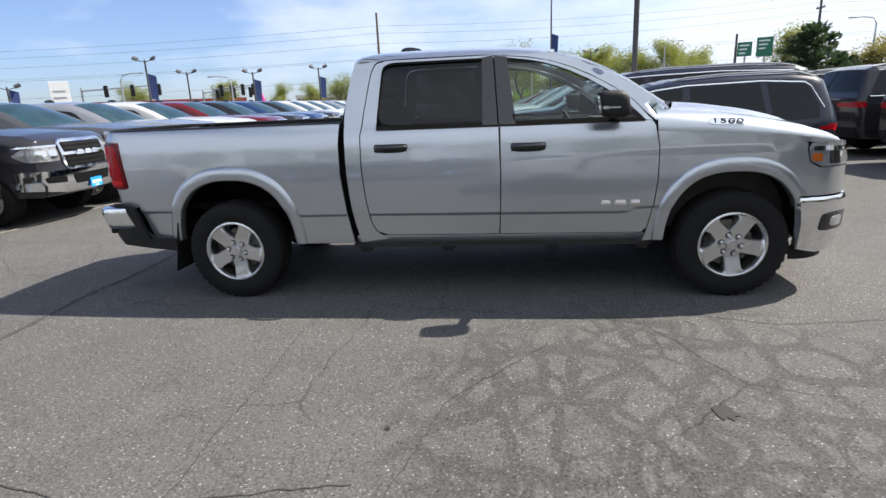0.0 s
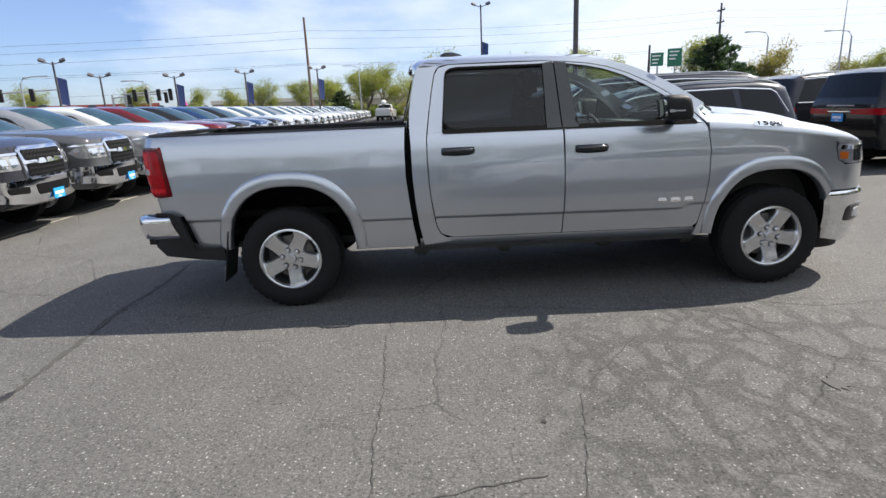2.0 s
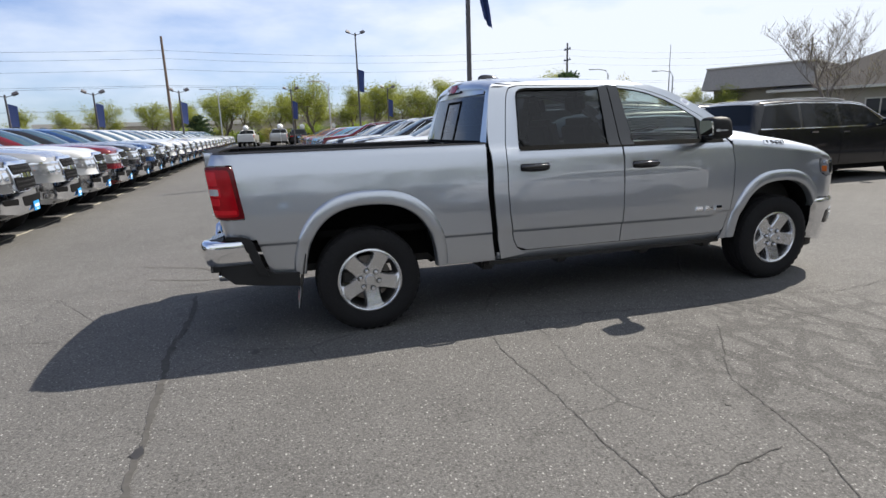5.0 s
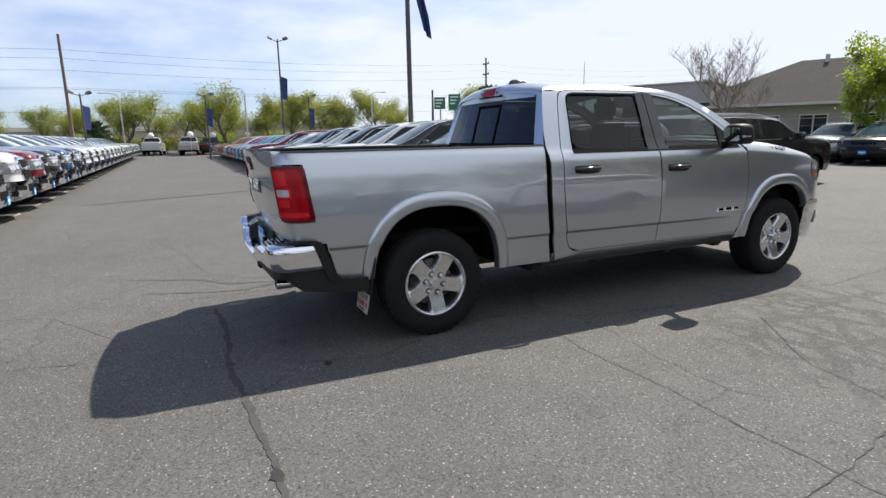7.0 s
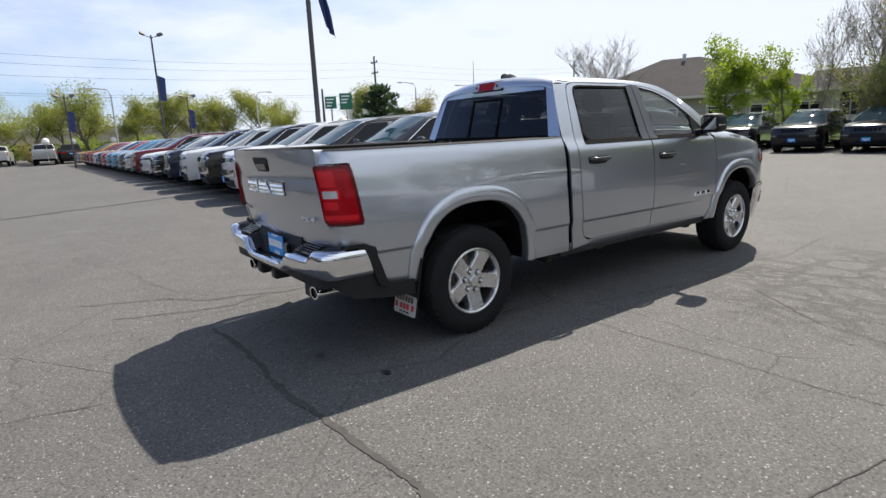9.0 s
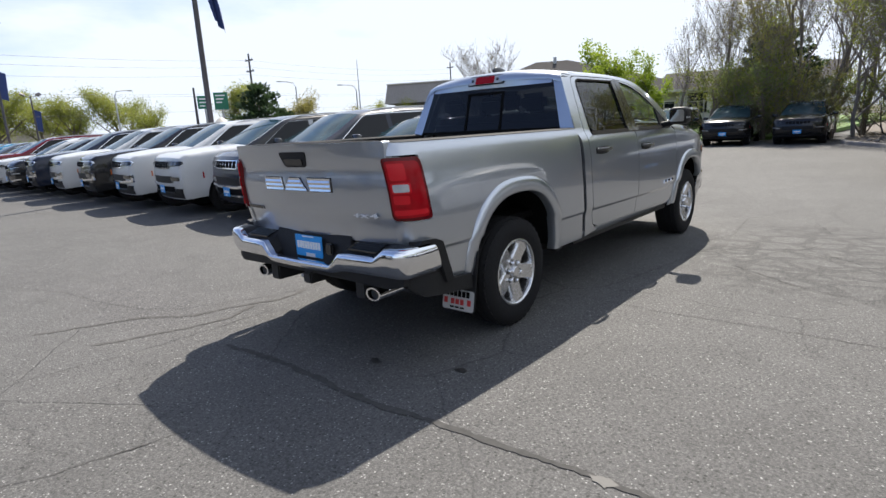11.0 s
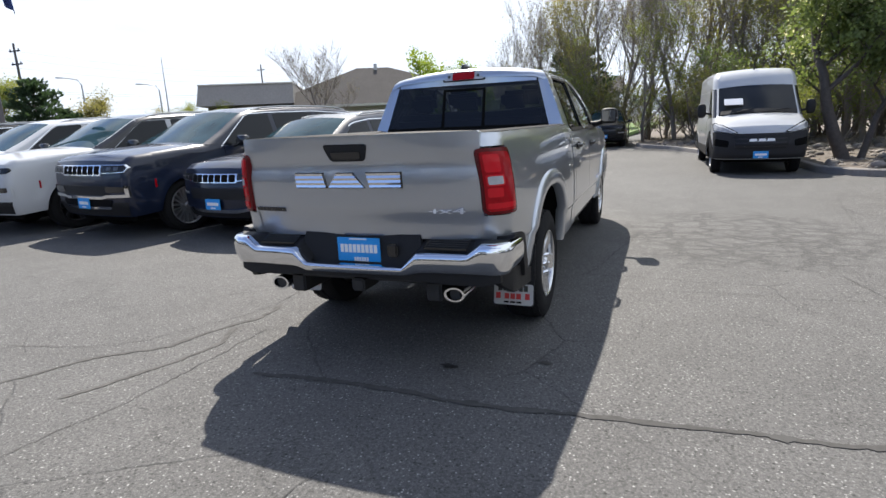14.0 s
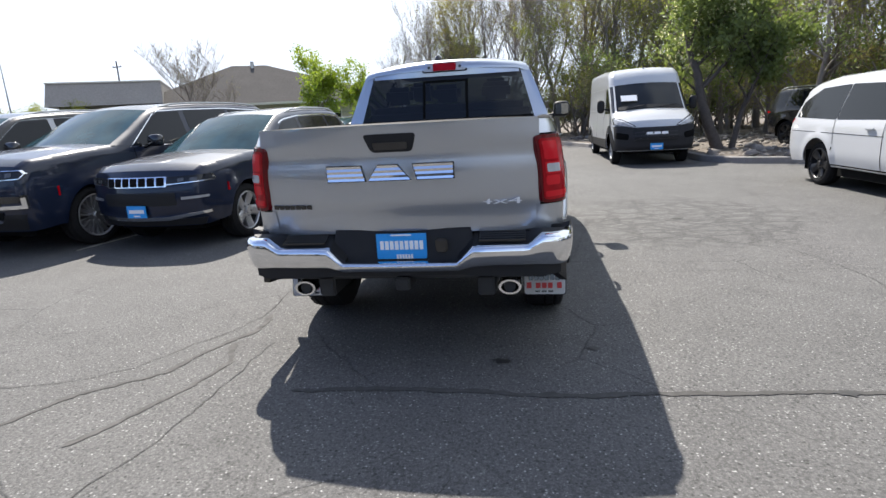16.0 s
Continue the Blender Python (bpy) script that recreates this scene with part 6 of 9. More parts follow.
    end_panel(t, b, "fog_lamp", rounded([(0.62, 0.665), (0.62, 0.70), (0.88, 0.71), (0.88, 0.68)], 0.008), GALV, off=0.012)
    end_panel(t, b, "bumper_trim", [(-0.88, 0.48), (-0.88, 0.505), (-0.4, 0.45), (0.4, 0.45), (0.88, 0.515), (0.88, 0.48), (0.4, 0.40), (-0.4, 0.40)], bright, both=False, off=0.024)
    end_panel(t, b, "lower_valance", [(-0.80, 0.33), (-0.85, 0.42), (0.85, 0.42), (0.80, 0.33)], BLACK, both=False, off=0.004)
    end_panel(t, b, "tail_light", rounded([(0.35, 1.01), (0.35, 1.07), (0.90, 1.09), (0.90, 1.0)], 0.015), REDLENS, -1, 0.012)
    blue_plate(t, b, 0.53)
    handles(t, b, [(1.25, 1.03), (0.28, 1.05)], bright)
    side_mirrors(t, b, 2.05, 1.14, (0.22, 0.14), GLOSSBLACK)
    if kind == "lux":
        set_wheels(t, b, "multi20", radius=0.38, rim=0.265, width=0.26, spokes=5, rim_mat=SATIN, lugs=5, fat=0.8)
    else:
        set_wheels(t, b, "dark20", radius=0.38, rim=0.255, width=0.26, spokes=5, rim_mat=GRAPHITE, lugs=5)
    return t


def heavy_pickup(label, paint):
    t = thing("pickup_truck", label, "pickup truck", "parked vehicles")
    top = [(4.78, 0.44), (4.86, 0.50), (4.87, 0.80), (4.85, 1.10), (4.79, 1.31), (4.62, 1.39), (4.0, 1.46), (3.06, 1.50), (2.68, 1.71), (2.36, 1.86), (2.18, 1.925), (1.9, 1.965), (1.3, 1.98), (0.9, 1.965), (0.78, 1.91), (0.70, 1.50), (0.66, 1.50), (-1.10, 1.52), (-1.16, 1.46), (-1.16, 1.0), (-1.12, 0.62)]
    b = Body(top, ((0.0, 0.98), (3.96, 0.98)), 1.0, 1.40, 0.36, r=0.085, sill=0.46, nose=0.12, arch=0.50, plan=0.12)
    wins = [([(2.62, 1.43), (2.30, 1.71), (2.18, 1.775), (1.75, 1.83), (1.75, 1.41)], None), ([(1.64, 1.41), (1.64, 1.835), (1.0, 1.835), (0.95, 1.42)], CAR_GLASS)]
    marks = [("front_panel", 0, 4, (0.12, 0), None), ("bonnet", 4, 7, (0.03, 0.045), None), ("windscreen", 7, 10, (0.12, 0.04), CAR_SHIELD), ("roof", 10, 14, (0, 0.05), None), ("rear_window", 14, 15, (-0.05, 0.0), CAR_GLASS), ("bed", 15, 17, (0, 0), BLACK), ("tailgate", 17, 20, (-0.01, 0), None)]
    edge = ([(3.08, 1.492), (2.68, 1.702), (2.36, 1.852), (2.18, 1.917), (1.9, 1.957), (1.3, 1.972), (0.9, 1.957)], [(2.64, 1.435), (2.42, 1.62), (2.28, 1.735), (2.14, 1.79), (1.9, 1.822), (1.3, 1.84), (0.98, 1.84)])
    shell_of(t, b, marks, paint, wins, CAR_GLASS, [[(2.80, 0.55), (2.83, 1.38)], [(1.69, 0.52), (1.69, 1.40)], [(0.90, 0.52), (0.88, 1.40)], [(0.68, 0.52), (0.68, 1.44)]], rails=None, edge=edge)
    # tall grille with chrome surround, mesh and a plain bright badge
    g = end_panel(t, b, "grille_surround", rounded([(-0.47, 0.83), (-0.54, 0.92), (-0.54, 1.27), (-0.46, 1.325), (0.46, 1.325), (0.54, 1.27), (0.54, 0.92), (0.47, 0.83)], 0.05), CHROME, both=False, off=0.025, label="bright chrome grille surround")
    for z0, z1 in ((0.875, 1.065), (1.115, 1.27)):
        bm = bmesh.new()
        panel(bm, rounded([(-0.48, z0), (-0.495, z1), (0.495, z1), (0.48, z0)], 0.03), b.end(1, 0.032), 0.15, (-0.02, 0, 0))
        part("grille_mesh", bm, MESH_GREY, g)
        f = b.end(1, 0.038)
        for k in range(2):
            za = z0 + 0.03 + k * 0.07
            zig = [(-0.47 + 0.0392 * i, za + (0.03 if i % 2 else 0.0)) for i in range(25)]
            bm = bmesh.new()
            for p, q in zip(zig, zig[1:]):
                ribbon(bm, [p, q], [(p[0], p[1] + 0.014), (q[0], q[1] + 0.014)], 1, 1, f)
            part("grille_bar", bm, BLACK, g)
    for ya in (-0.27, -0.08, 0.11):
        bm = bmesh.new()
        panel(bm, [(ya, 1.055), (ya + 0.02, 1.13), (ya + 0.14, 1.13), (ya + 0.16, 1.055)], b.end(1, 0.05), 0.2, (-0.02, 0, 0))
        part("badge_shape", bm, CHROME, g, "bright badge shape")
    end_panel(t, b, "headlight", rounded([(0.575, 0.99), (0.58, 1.20), (0.93, 1.20), (0.97, 1.10), (0.94, 0.99)], 0.025), HEADLAMP, off=0.012, label="large clear headlight")
    for y0, y1 in ((0.61, 0.73), (0.77, 0.89)):
        end_panel(t, b, "projector", rounded([(y0, 1.03), (y0, 1.16), (y1, 1.16), (y1, 1.03)], 0.03), CHROME, off=0.018)
    end_panel(t, b, "lamp_rim", [(0.56, 1.205), (0.56, 1.24), (0.94, 1.235), (0.96, 1.205)], CHROME, off=0.016)
    for s in (-1, 1):
        bm = bmesh.new()
        panel(bm, rounded([(4.60, 1.06), (4.60, 1.17), (4.71, 1.17), (4.71, 1.06)], 0.01), b.side(s, 0.008), 0.1, (0, -s * 0.02, 0))
        part("marker_lamp", bm, AMBER, t)
        bm = bmesh.new()
        panel(bm, rounded([(-0.9, 1.05), (-0.9, 1.40), (-1.1, 1.40), (-1.1, 1.05)], 0.02), b.side(s, 0.006), 0.1, (0, -s * 0.02, 0))
        part("tail_light", bm, REDLENS, t)
    bm = bmesh.new()
    f = b.end(1, 0.05)
    ribbon(bm, [(-0.98, 0.85), (-0.6, 0.84), (0.6, 0.84), (0.98, 0.85)], [(-0.98, 0.56), (-0.6, 0.48), (0.6, 0.48), (0.98, 0.56)], 24, 4, f, (-0.05, 0, 0))
    for s in (-1, 1):
        panel(bm, [(4.50, 0.60), (4.50, 0.84), (4.72, 0.85), (4.72, 0.56)], b.side(s, 0.03), 0.1, (0, -s * 0.03, 0))
    bp = part("front_bumper", bm, CHROME, t, "heavy chrome front bumper")
    for poly in ([(-0.42, 0.60), (-0.46, 0.76), (0.46, 0.76), (0.42, 0.60)], [(0.58, 0.64), (0.58, 0.74), (0.86, 0.75), (0.84, 0.66)], [(-0.58, 0.64), (-0.58, 0.74), (-0.86, 0.75), (-0.84, 0.66)]):
        bm = bmesh.new()
        panel(bm, rounded(poly, 0.03), b.end(1, 0.056), 0.12, (-0.02, 0, 0))
        part("bumper_opening", bm, MESH_GREY, bp)
    end_panel(t, b, "air_dam", [(-0.8, 0.36), (-0.85, 0.50), (0.85, 0.50), (0.8, 0.36)], BLACK, both=False, off=-0.03)
    blue_plate(t, b, 0.57, 1, 0.065)
    handles(t, b, [(1.84, 1.26), (1.02, 1.26)], GLOSSBLACK)
    side_mirrors(t, b, 2.56, 1.43, (0.22, 0.22), GLOSSBLACK, 0.07)
    bm = bmesh.new()
    tmp = bmesh.new()
    bmesh.ops.create_uvsphere(tmp, u_segments=10, v_segments=6, radius=1)
    for v in tmp.verts:
        v.co = Vector((1.2 + v.co.x * 0.12, v.co.y * 0.05, 2.035 + max(-0.3, v.co.z) * 0.06))
    merge(bm, tmp)
    part("roof_antenna", bm, GLOSSBLACK, t)
    set_wheels(t, b, "heavy", radius=0.42, rim=0.25, width=0.28, spokes=8, rim_mat=ALLOY, lugs=8)
    return t


def cargo_van(label, paint):
    t = thing("cargo_van", label, "van", "parked vehicles")
    top = [(4.80, 0.36), (4.90, 0.46), (4.93, 0.70), (4.86, 0.95), (4.74, 1.08), (4.50, 1.22), (4.25, 1.31), (4.18, 1.335), (3.86, 1.66), (3.60, 1.92), (3.52, 2.00), (3.34, 2.26), (3.10, 2.40), (1.5, 2.46), (0.0, 2.47), (-0.95, 2.45), (-1.03, 2.37), (-1.08, 1.4), (-1.08, 0.6), (-1.02, 0.40)]
    b = Body(top, ((0.0, 0.93), (4.04, 0.93)), 0.98, 1.25, 0.05, r=0.12, sill=0.34, nose=0.11, arch=0.42, plan=0.13)
    wins = [([(3.92, 1.30), (3.30, 1.90), (3.02, 1.95), (2.98, 1.28)], CAR_GLASS)]
    marks = [("front_panel", 0, 4, (0.11, 0), None), ("bonnet", 4, 7, (0.10, 0.05), None), ("windscreen", 7, 10, (0.10, 0.04), CAR_GLASS), ("roof", 10, 15, (0.03, 0.04), None), ("rear_doors", 15, 19, (-0.02, 0), None)]
    shell_of(t, b, marks, paint, wins, CAR_GLASS, [[(2.92, 0.45), (2.90, 2.0)], [(2.80, 0.45), (2.80, 2.05)], [(1.45, 0.45), (1.45, 2.05)]], rails=None)
    for s in (-1, 1):
        bm = bmesh.new()
        panel(bm, [(-1.0, 0.36), (-1.0, 0.56), (-0.45, 0.58), (0.45, 0.58), (3.5, 0.62), (3.55, 0.36)], b.side(s, 0.010), 0.15, (0, -s * 0.01, 0))
        part("side_cladding", bm, BLACK, t)
        bm = bmesh.new()
        ribbon(bm, [(2.7, 1.36), (-0.95, 1.36)], [(2.7, 1.385), (-0.95, 1.385)], 12, 1, b.side(s, 0.006))
        ribbon(bm, [(2.7, 1.95), (-0.95, 1.95)], [(2.7, 1.962), (-0.95, 1.962)], 12, 1, b.side(s, 0.006))
        part("side_groove", bm, GALV, t)
        bm = bmesh.new()
        crv = [(4.04 + 0.45 * math.cos(a), 0.38 + 0.45 * math.sin(a)) for a in [math.pi * k / 16 for k in range(17)]]
        crv2 = [(4.04 + 0.62 * math.cos(a), 0.38 + 0.62 * math.sin(a)) for a in [math.pi * k / 16 for k in range(17)]]
        ribbon(bm, crv2, crv, 24, 2, b.side(s, 0.012), (0, -s * 0.02, 0))
        part("arch_cladding", bm, BLACK, t)
        bm = bmesh.new()
        crv = [(0.45 * math.cos(a), 0.38 + 0.45 * math.sin(a)) for a in [math.pi * k / 16 for k in range(17)]]
        crv2 = [(0.53 * math.cos(a), 0.38 + 0.51 * math.sin(a)) for a in [math.pi * k / 16 for k in range(17)]]
        ribbon(bm, crv2, crv, 24, 2, b.side(s, 0.012), (0, -s * 0.02, 0))
        part("arch_cladding", bm, BLACK, t)
    end_panel(t, b, "front_bumper", [(-0.93, 0.30), (-0.93, 0.42), (-0.945, 0.97), (-0.91, 0.99), (-0.72, 0.965), (-0.60, 0.94), (0.60, 0.94), (0.72, 0.965), (0.91, 0.99), (0.945, 0.97), (0.93, 0.42), (0.90, 0.30)], material("grey_moulding", (0.030, 0.030, 0.032), 0.8, grain=0.15, grain_scale=200, bump=0.1, spec=0.2), both=False, off=0.02, label="dark grey moulded bumper")
    g = end_panel(t, b, "grille", rounded([(-0.50, 0.60), (-0.57, 0.90), (0.57, 0.90), (0.50, 0.60)], 0.04), BLACK, both=False, off=0.03)
    for ya in (-0.245, -0.07, 0.105):
        bm = bmesh.new()
        panel(bm, [(ya, 0.765), (ya + 0.015, 0.825), (ya + 0.145, 0.825), (ya + 0.16, 0.765)], b.end(1, 0.045), 0.2, (-0.02, 0, 0))
        part("badge_shape", bm, WHITEPAINT, g, "bright badge shape")
    for k in range(3):
        bm = bmesh.new()
        panel(bm, [(-0.50, 0.64 + k * 0.085), (-0.50, 0.66 + k * 0.085), (0.50, 0.66 + k * 0.085), (0.50, 0.64 + k * 0.085)], b.end(1, 0.036), 0.15, (-0.02, 0, 0))
        part("grille_bar", bm, GRAPHITE, g)
    end_panel(t, b, "fog_recess", rounded([(0.66, 0.64), (0.64, 0.78), (0.90, 0.84), (0.92, 0.68)], 0.04), LINER, off=0.027)
    end_panel(t, b, "lamp_edge", rounded([(0.46, 0.962), (0.62, 0.94), (0.935, 1.015), (0.94, 1.165), (0.87, 1.195), (0.57, 1.035)], 0.02), GLOSSBLACK, off=0.030, thick=0.10)
    end_panel(t, b, "headlight", rounded([(0.50, 0.965), (0.62, 0.955), (0.92, 1.03), (0.925, 1.15), (0.87, 1.175), (0.60, 1.03)], 0.02), HEADLAMP, off=0.038, label="clear angled headlight", thick=0.10)
    end_panel(t, b, "lamp_rim", [(0.50, 0.975), (0.60, 1.03), (0.87, 1.175), (0.91, 1.16), (0.62, 1.005), (0.54, 0.968)], WHITELENS, off=0.042)
    blue_plate(t, b, 0.47, 1, 0.035)
    for s in (-1, 1):
        bm = bmesh.new()
        crv = [(4.17, 1.31), (3.86, 1.63), (3.60, 1.89), (3.50, 1.985)]
        ribbon(bm, crv, [(x - 0.07, z - 0.005) for x, z in crv], 16, 2, b.side(s, 0.006), (0, -s * 0.01, 0))
        part("pillar_trim", bm, GLOSSBLACK, t)
    bm = bmesh.new()
    ys = [-0.78 + 1.56 * k / 12 for k in range(13)]
    ribbon(bm, [(4.19 + 0.10 * (1 - (y / 0.84) ** 2), y, 1.345 + 0.045 * (1 - (y / 0.84) ** 2)) for y in ys], [(4.11 + 0.10 * (1 - (y / 0.84) ** 2), y, 1.425 + 0.045 * (1 - (y / 0.84) ** 2)) for y in ys], 24, 1, None, (0.01, 0, 0.012))
    part("cowl", bm, BLACK, t)
    side_mirrors(t, b, 3.72, 1.42, (0.20, 0.34), BLACK, 0.12)
    bm = bmesh.new()
    box(bm, -0.003, 0.003, -0.20, 0.20, -0.10, 0.10, 0, pose(4.04, -0.50, 1.66, 0, -45, 0))
    part("paper_notice", bm, WHITEPAINT, t, "white paper behind the windscreen")
    bm = bmesh.new()
    tube(bm, [(4.30, -0.62, 1.37), (4.22, -0.10, 1.48)], 0.012, 6)
    tube(bm, [(4.34, 0.10, 1.40), (4.22, 0.62, 1.46)], 0.012, 6)
    part("wiper", bm, BLACK, t)
    bm = bmesh.new()
    tube(bm, [(3.14, 0, 2.36), (3.18, 0, 2.42), (3.1, 0, 2.62)], [0.03, 0.02, 0.005], 6)
    part("roof_antenna", bm, BLACK, t)
    set_wheels(t, b, "van", radius=0.35, rim=0.215, width=0.22, spokes=8, rim_mat=GALV, lugs=5, fat=1.3)
    return t


def minivan(label, paint):
    t = thing("minivan", label, "minivan", "parked vehicles")
    top = [(3.95, 0.26), (4.05, 0.40), (4.02, 0.65), (3.85, 0.85), (3.60, 0.98), (3.2, 1.07), (2.90, 1.12), (2.3, 1.43), (1.75, 1.64), (1.4, 1.71), (0.6, 1.76), (-0.2, 1.74), (-0.75, 1.66), (-0.88, 1.60), (-1.06, 1.15), (-1.10, 0.95), (-1.10, 0.6), (-1.02, 0.32)]
    b = Body(top, ((0.0, 0.93), (3.09, 0.93)), 0.975, 1.05, 0.36, r=0.13, sill=0.24, nose=0.18, arch=0.40)
    wins = [([(2.72, 1.10), (2.0, 1.45), (1.58, 1.565), (1.575, 1.08)], None), ([(1.555, 1.08), (1.555, 1.575), (0.42, 1.60), (0.40, 1.07)], CAR_GLASS), ([(0.385, 1.07), (0.40, 1.60), (-0.35, 1.565), (-0.78, 1.35), (-0.84, 1.10)], CAR_GLASS)]
    marks = [("front_panel", 0, 4, (0.18, 0), None), ("bonnet", 4, 6, (0.08, 0.05), None), ("windscreen", 6, 8, (0.12, 0.04), CAR_SHIELD), ("roof", 8, 13, (0, 0.04), None), ("rear_window", 13, 14, (-0.05, 0.0), CAR_GLASS), ("tailgate", 14, 17, (-0.05, 0), None)]
    shell_of(t, b, marks, paint, wins, CAR_GLASS, [[(2.55, 0.36), (2.6, 1.06)], [(1.57, 0.34), (1.57, 1.06)], [(0.41, 0.60), (0.38, 1.06)]], rails=None)
    for s in (-1, 1):
        bm = bmesh.new()
        crv = [(1.60, 0.845), (0.45, 0.86), (-0.95, 0.875)]
        ribbon(bm, crv, [(x, z + 0.008) for x, z in crv], 20, 1, b.side(s, 0.003))
        part("slide_rail", bm, LINER, t)
        bm = bmesh.new()
        panel(bm, [(0.44, 0.34), (0.44, 0.36), (2.6, 0.36), (2.6, 0.34)], b.side(s, 0.012), 0.2, (0, -s * 0.01, 0))
        part("sill_trim", bm, GALV, t)
    end_panel(t, b, "tail_light", rounded([(0.45, 1.0), (0.45, 1.06), (0.90, 1.08), (0.90, 1.0)], 0.015), REDLENS, -1, 0.012)
    end_panel(t, b, "headlight", rounded([(0.45, 0.72), (0.45, 0.80), (0.88, 0.84), (0.88, 0.76)], 0.02), SMOKE, off=0.012)
    end_panel(t, b, "intake", rounded([(-0.60, 0.38), (-0.60, 0.60), (0.60, 0.60), (0.60, 0.38)], 0.04), BLACK, both=False, off=0.006)
    handles(t, b, [(1.72, 0.95), (1.30, 0.95)], P_WHITE)
    side_mirrors(t, b, 2.36, 1.10, (0.22, 0.15), P_WHITE)
    set_wheels(t, b, "mini", radius=0.355, rim=0.25, width=0.24, spokes=5, rim_mat=GRAPHITE, lugs=5)
    return t


def stand(t, x, y, heading, front=None):
    """Puts a vehicle with its front end's middle (front metres ahead of the rear axle) at x, y; heading in degrees."""
    a = radians(heading)
    if front:
        x, y = x - front * math.cos(a), y - front * math.sin(a)
    t.matrix_basis = pose(x, y, 0, 0, 0, heading)
    return t


def place_copy(t, x, y, heading, front, paint=None, label=""):
    c = copy_thing(t, Matrix.Identity(4))
    stand(c, x, y, heading, front)
    if paint:
        repaint(c, paint)
    if label:
        tagged(c, label)
    return c


# the row of large and mid-size SUVs, noses to the aisle, standing at a slant
ROW_A = 171.0
mid_first = stand(build_mid_suv("midnight blue SUV with chrome slotted grille and roof rails", P_NAVY), 1.95, 4.03, 173, 3.82)
mid_first.matrix_basis = mid_first.matrix_basis @ Matrix.Diagonal((0.92, 0.955, 0.96, 1))
stand(build_large_suv("dark blue large SUV with chrome grille and multi-spoke wheels", P_NAVY), 1.72, 6.25, ROW_A, 4.27)
big_white = stand(build_large_suv("white large SUV with black grille and black wheels", P_WHITE, "black"), 1.62, 8.62, ROW_A, 4.27)
for o in big_white.children:
    if o.name.split(".")[0] in ("roof", "roof_pillar"):
        o.material_slots[0].material = P_BLACK
tagged(big_white, "white large SUV with black roof, grille and wheels")
row = [("big_w", P_WHITE, "white large SUV with bright slotted grille", 10.95), ("big_b", P_BLACK, "black large SUV with bright slotted grille", 13.3), ("big_w", P_WHITE, "white large SUV with bright slotted grille", 15.7),
       ("big_b", P_NAVY, "dark blue large SUV beside a white one", 18.1), ("mid", P_BLACK, "black SUV with slotted grille", 20.4), ("mid", P_WHITE, "white SUV with slotted grille", 22.7), ("big_b", P_MAROON, "dark red large SUV in the row", 25.0),
       ("mid", P_SILVER, "silver SUV with slotted grille", 27.3), ("mid", P_GREY, "grey SUV with slotted grille", 29.6), ("mid", P_TEAL, "light blue SUV far along the row", 31.9), ("mid", P_TEAL, "light blue SUV far along the row", 34.2),
       ("mid", P_RED, "red SUV far along the row", 36.5), ("mid", P_BLUE, "blue SUV far along the row", 38.8), ("mid", P_WHITE, "white SUV far along the row", 41.1), ("mid", P_RED, "red SUV far along the row", 43.4), ("mid", P_MAROON, "dark red SUV far along the row", 45.7),
       ("mid", P_RED, "red SUV far along the row", 48.0), ("mid", P_YELLOW, "yellow SUV far along the row", 50.4), ("mid", P_SILVER, "silver SUV far along the row", 52.8), ("mid", P_GREY, "grey SUV far along the row", 55.2)]
big_mid = None
for kind, paint, label, y in row:
    x = 1.62 - 0.004 * (y - 8)
    if kind == "mid":
        place_copy(mid_first, x, y, ROW_A, 4.11, paint, label)
    elif big_mid is None:
        big_mid = stand(build_large_suv(label, paint, "white"), x, y, ROW_A, 4.27)
    else:
        place_copy(big_mid, x, y, ROW_A, 4.27, paint, label)
# the row behind it, backed up to the first, noses the other way
big_far = stand(build_large_suv("black large SUV with its tail to the parked row", P_BLACK, "lux", 0.25), 10.75, 5.95, 2)
for y, paint, label in ((8.6, P_CHARCOAL, "charcoal large SUV in the second row"), (11.2, P_BLACK, "black large SUV in the second row"), (13.8, P_WHITE, "white large SUV in the second row"), (16.4, P_GREY, "grey large SUV in the second row"), (19.0, P_SILVER, "silver large SUV in the second row")):
    place_copy(big_far, 10.75, y, 2, 0, paint, label)
# dark SUVs by the fence, noses towards the truck
suv_far = stand(build_mid_suv("black SUV parked by the fence", P_BLACK, "dark"), 23.4, 6.1, 186, 4.11)
for x, y, h, paint, label in ((23.4, 3.5, 184, P_BLACK, "black SUV parked by the fence"), (23.6, 0.75, 182, P_BLACK, "black SUV beside the rock bed"), (23.7, 8.9, 190, P_BLACK, "black SUV parked by the fence"), (24.7, 11.4, 192, P_SILVER, "silver SUV parked by the fence")):
    place_copy(suv_far, x, y, h, 4.11, paint, label)
dark_one = place_copy(suv_far, 13.7, -8.8, 195, 0, P_BLACK, "black SUV behind the rock bed")
dark_one.matrix_basis = Matrix.Translation((0, 0, 0.13)) @ dark_one.matrix_basis @ Matrix.Scale(0.9, 4)
stand(cargo_van("white high-roof cargo van with grey bumper", P_WHITE), 15.25, -3.78, 180.5)
stand(minivan("white minivan with dark windows and black wheels", P_WHITE), 6.02, -6.42, 183)
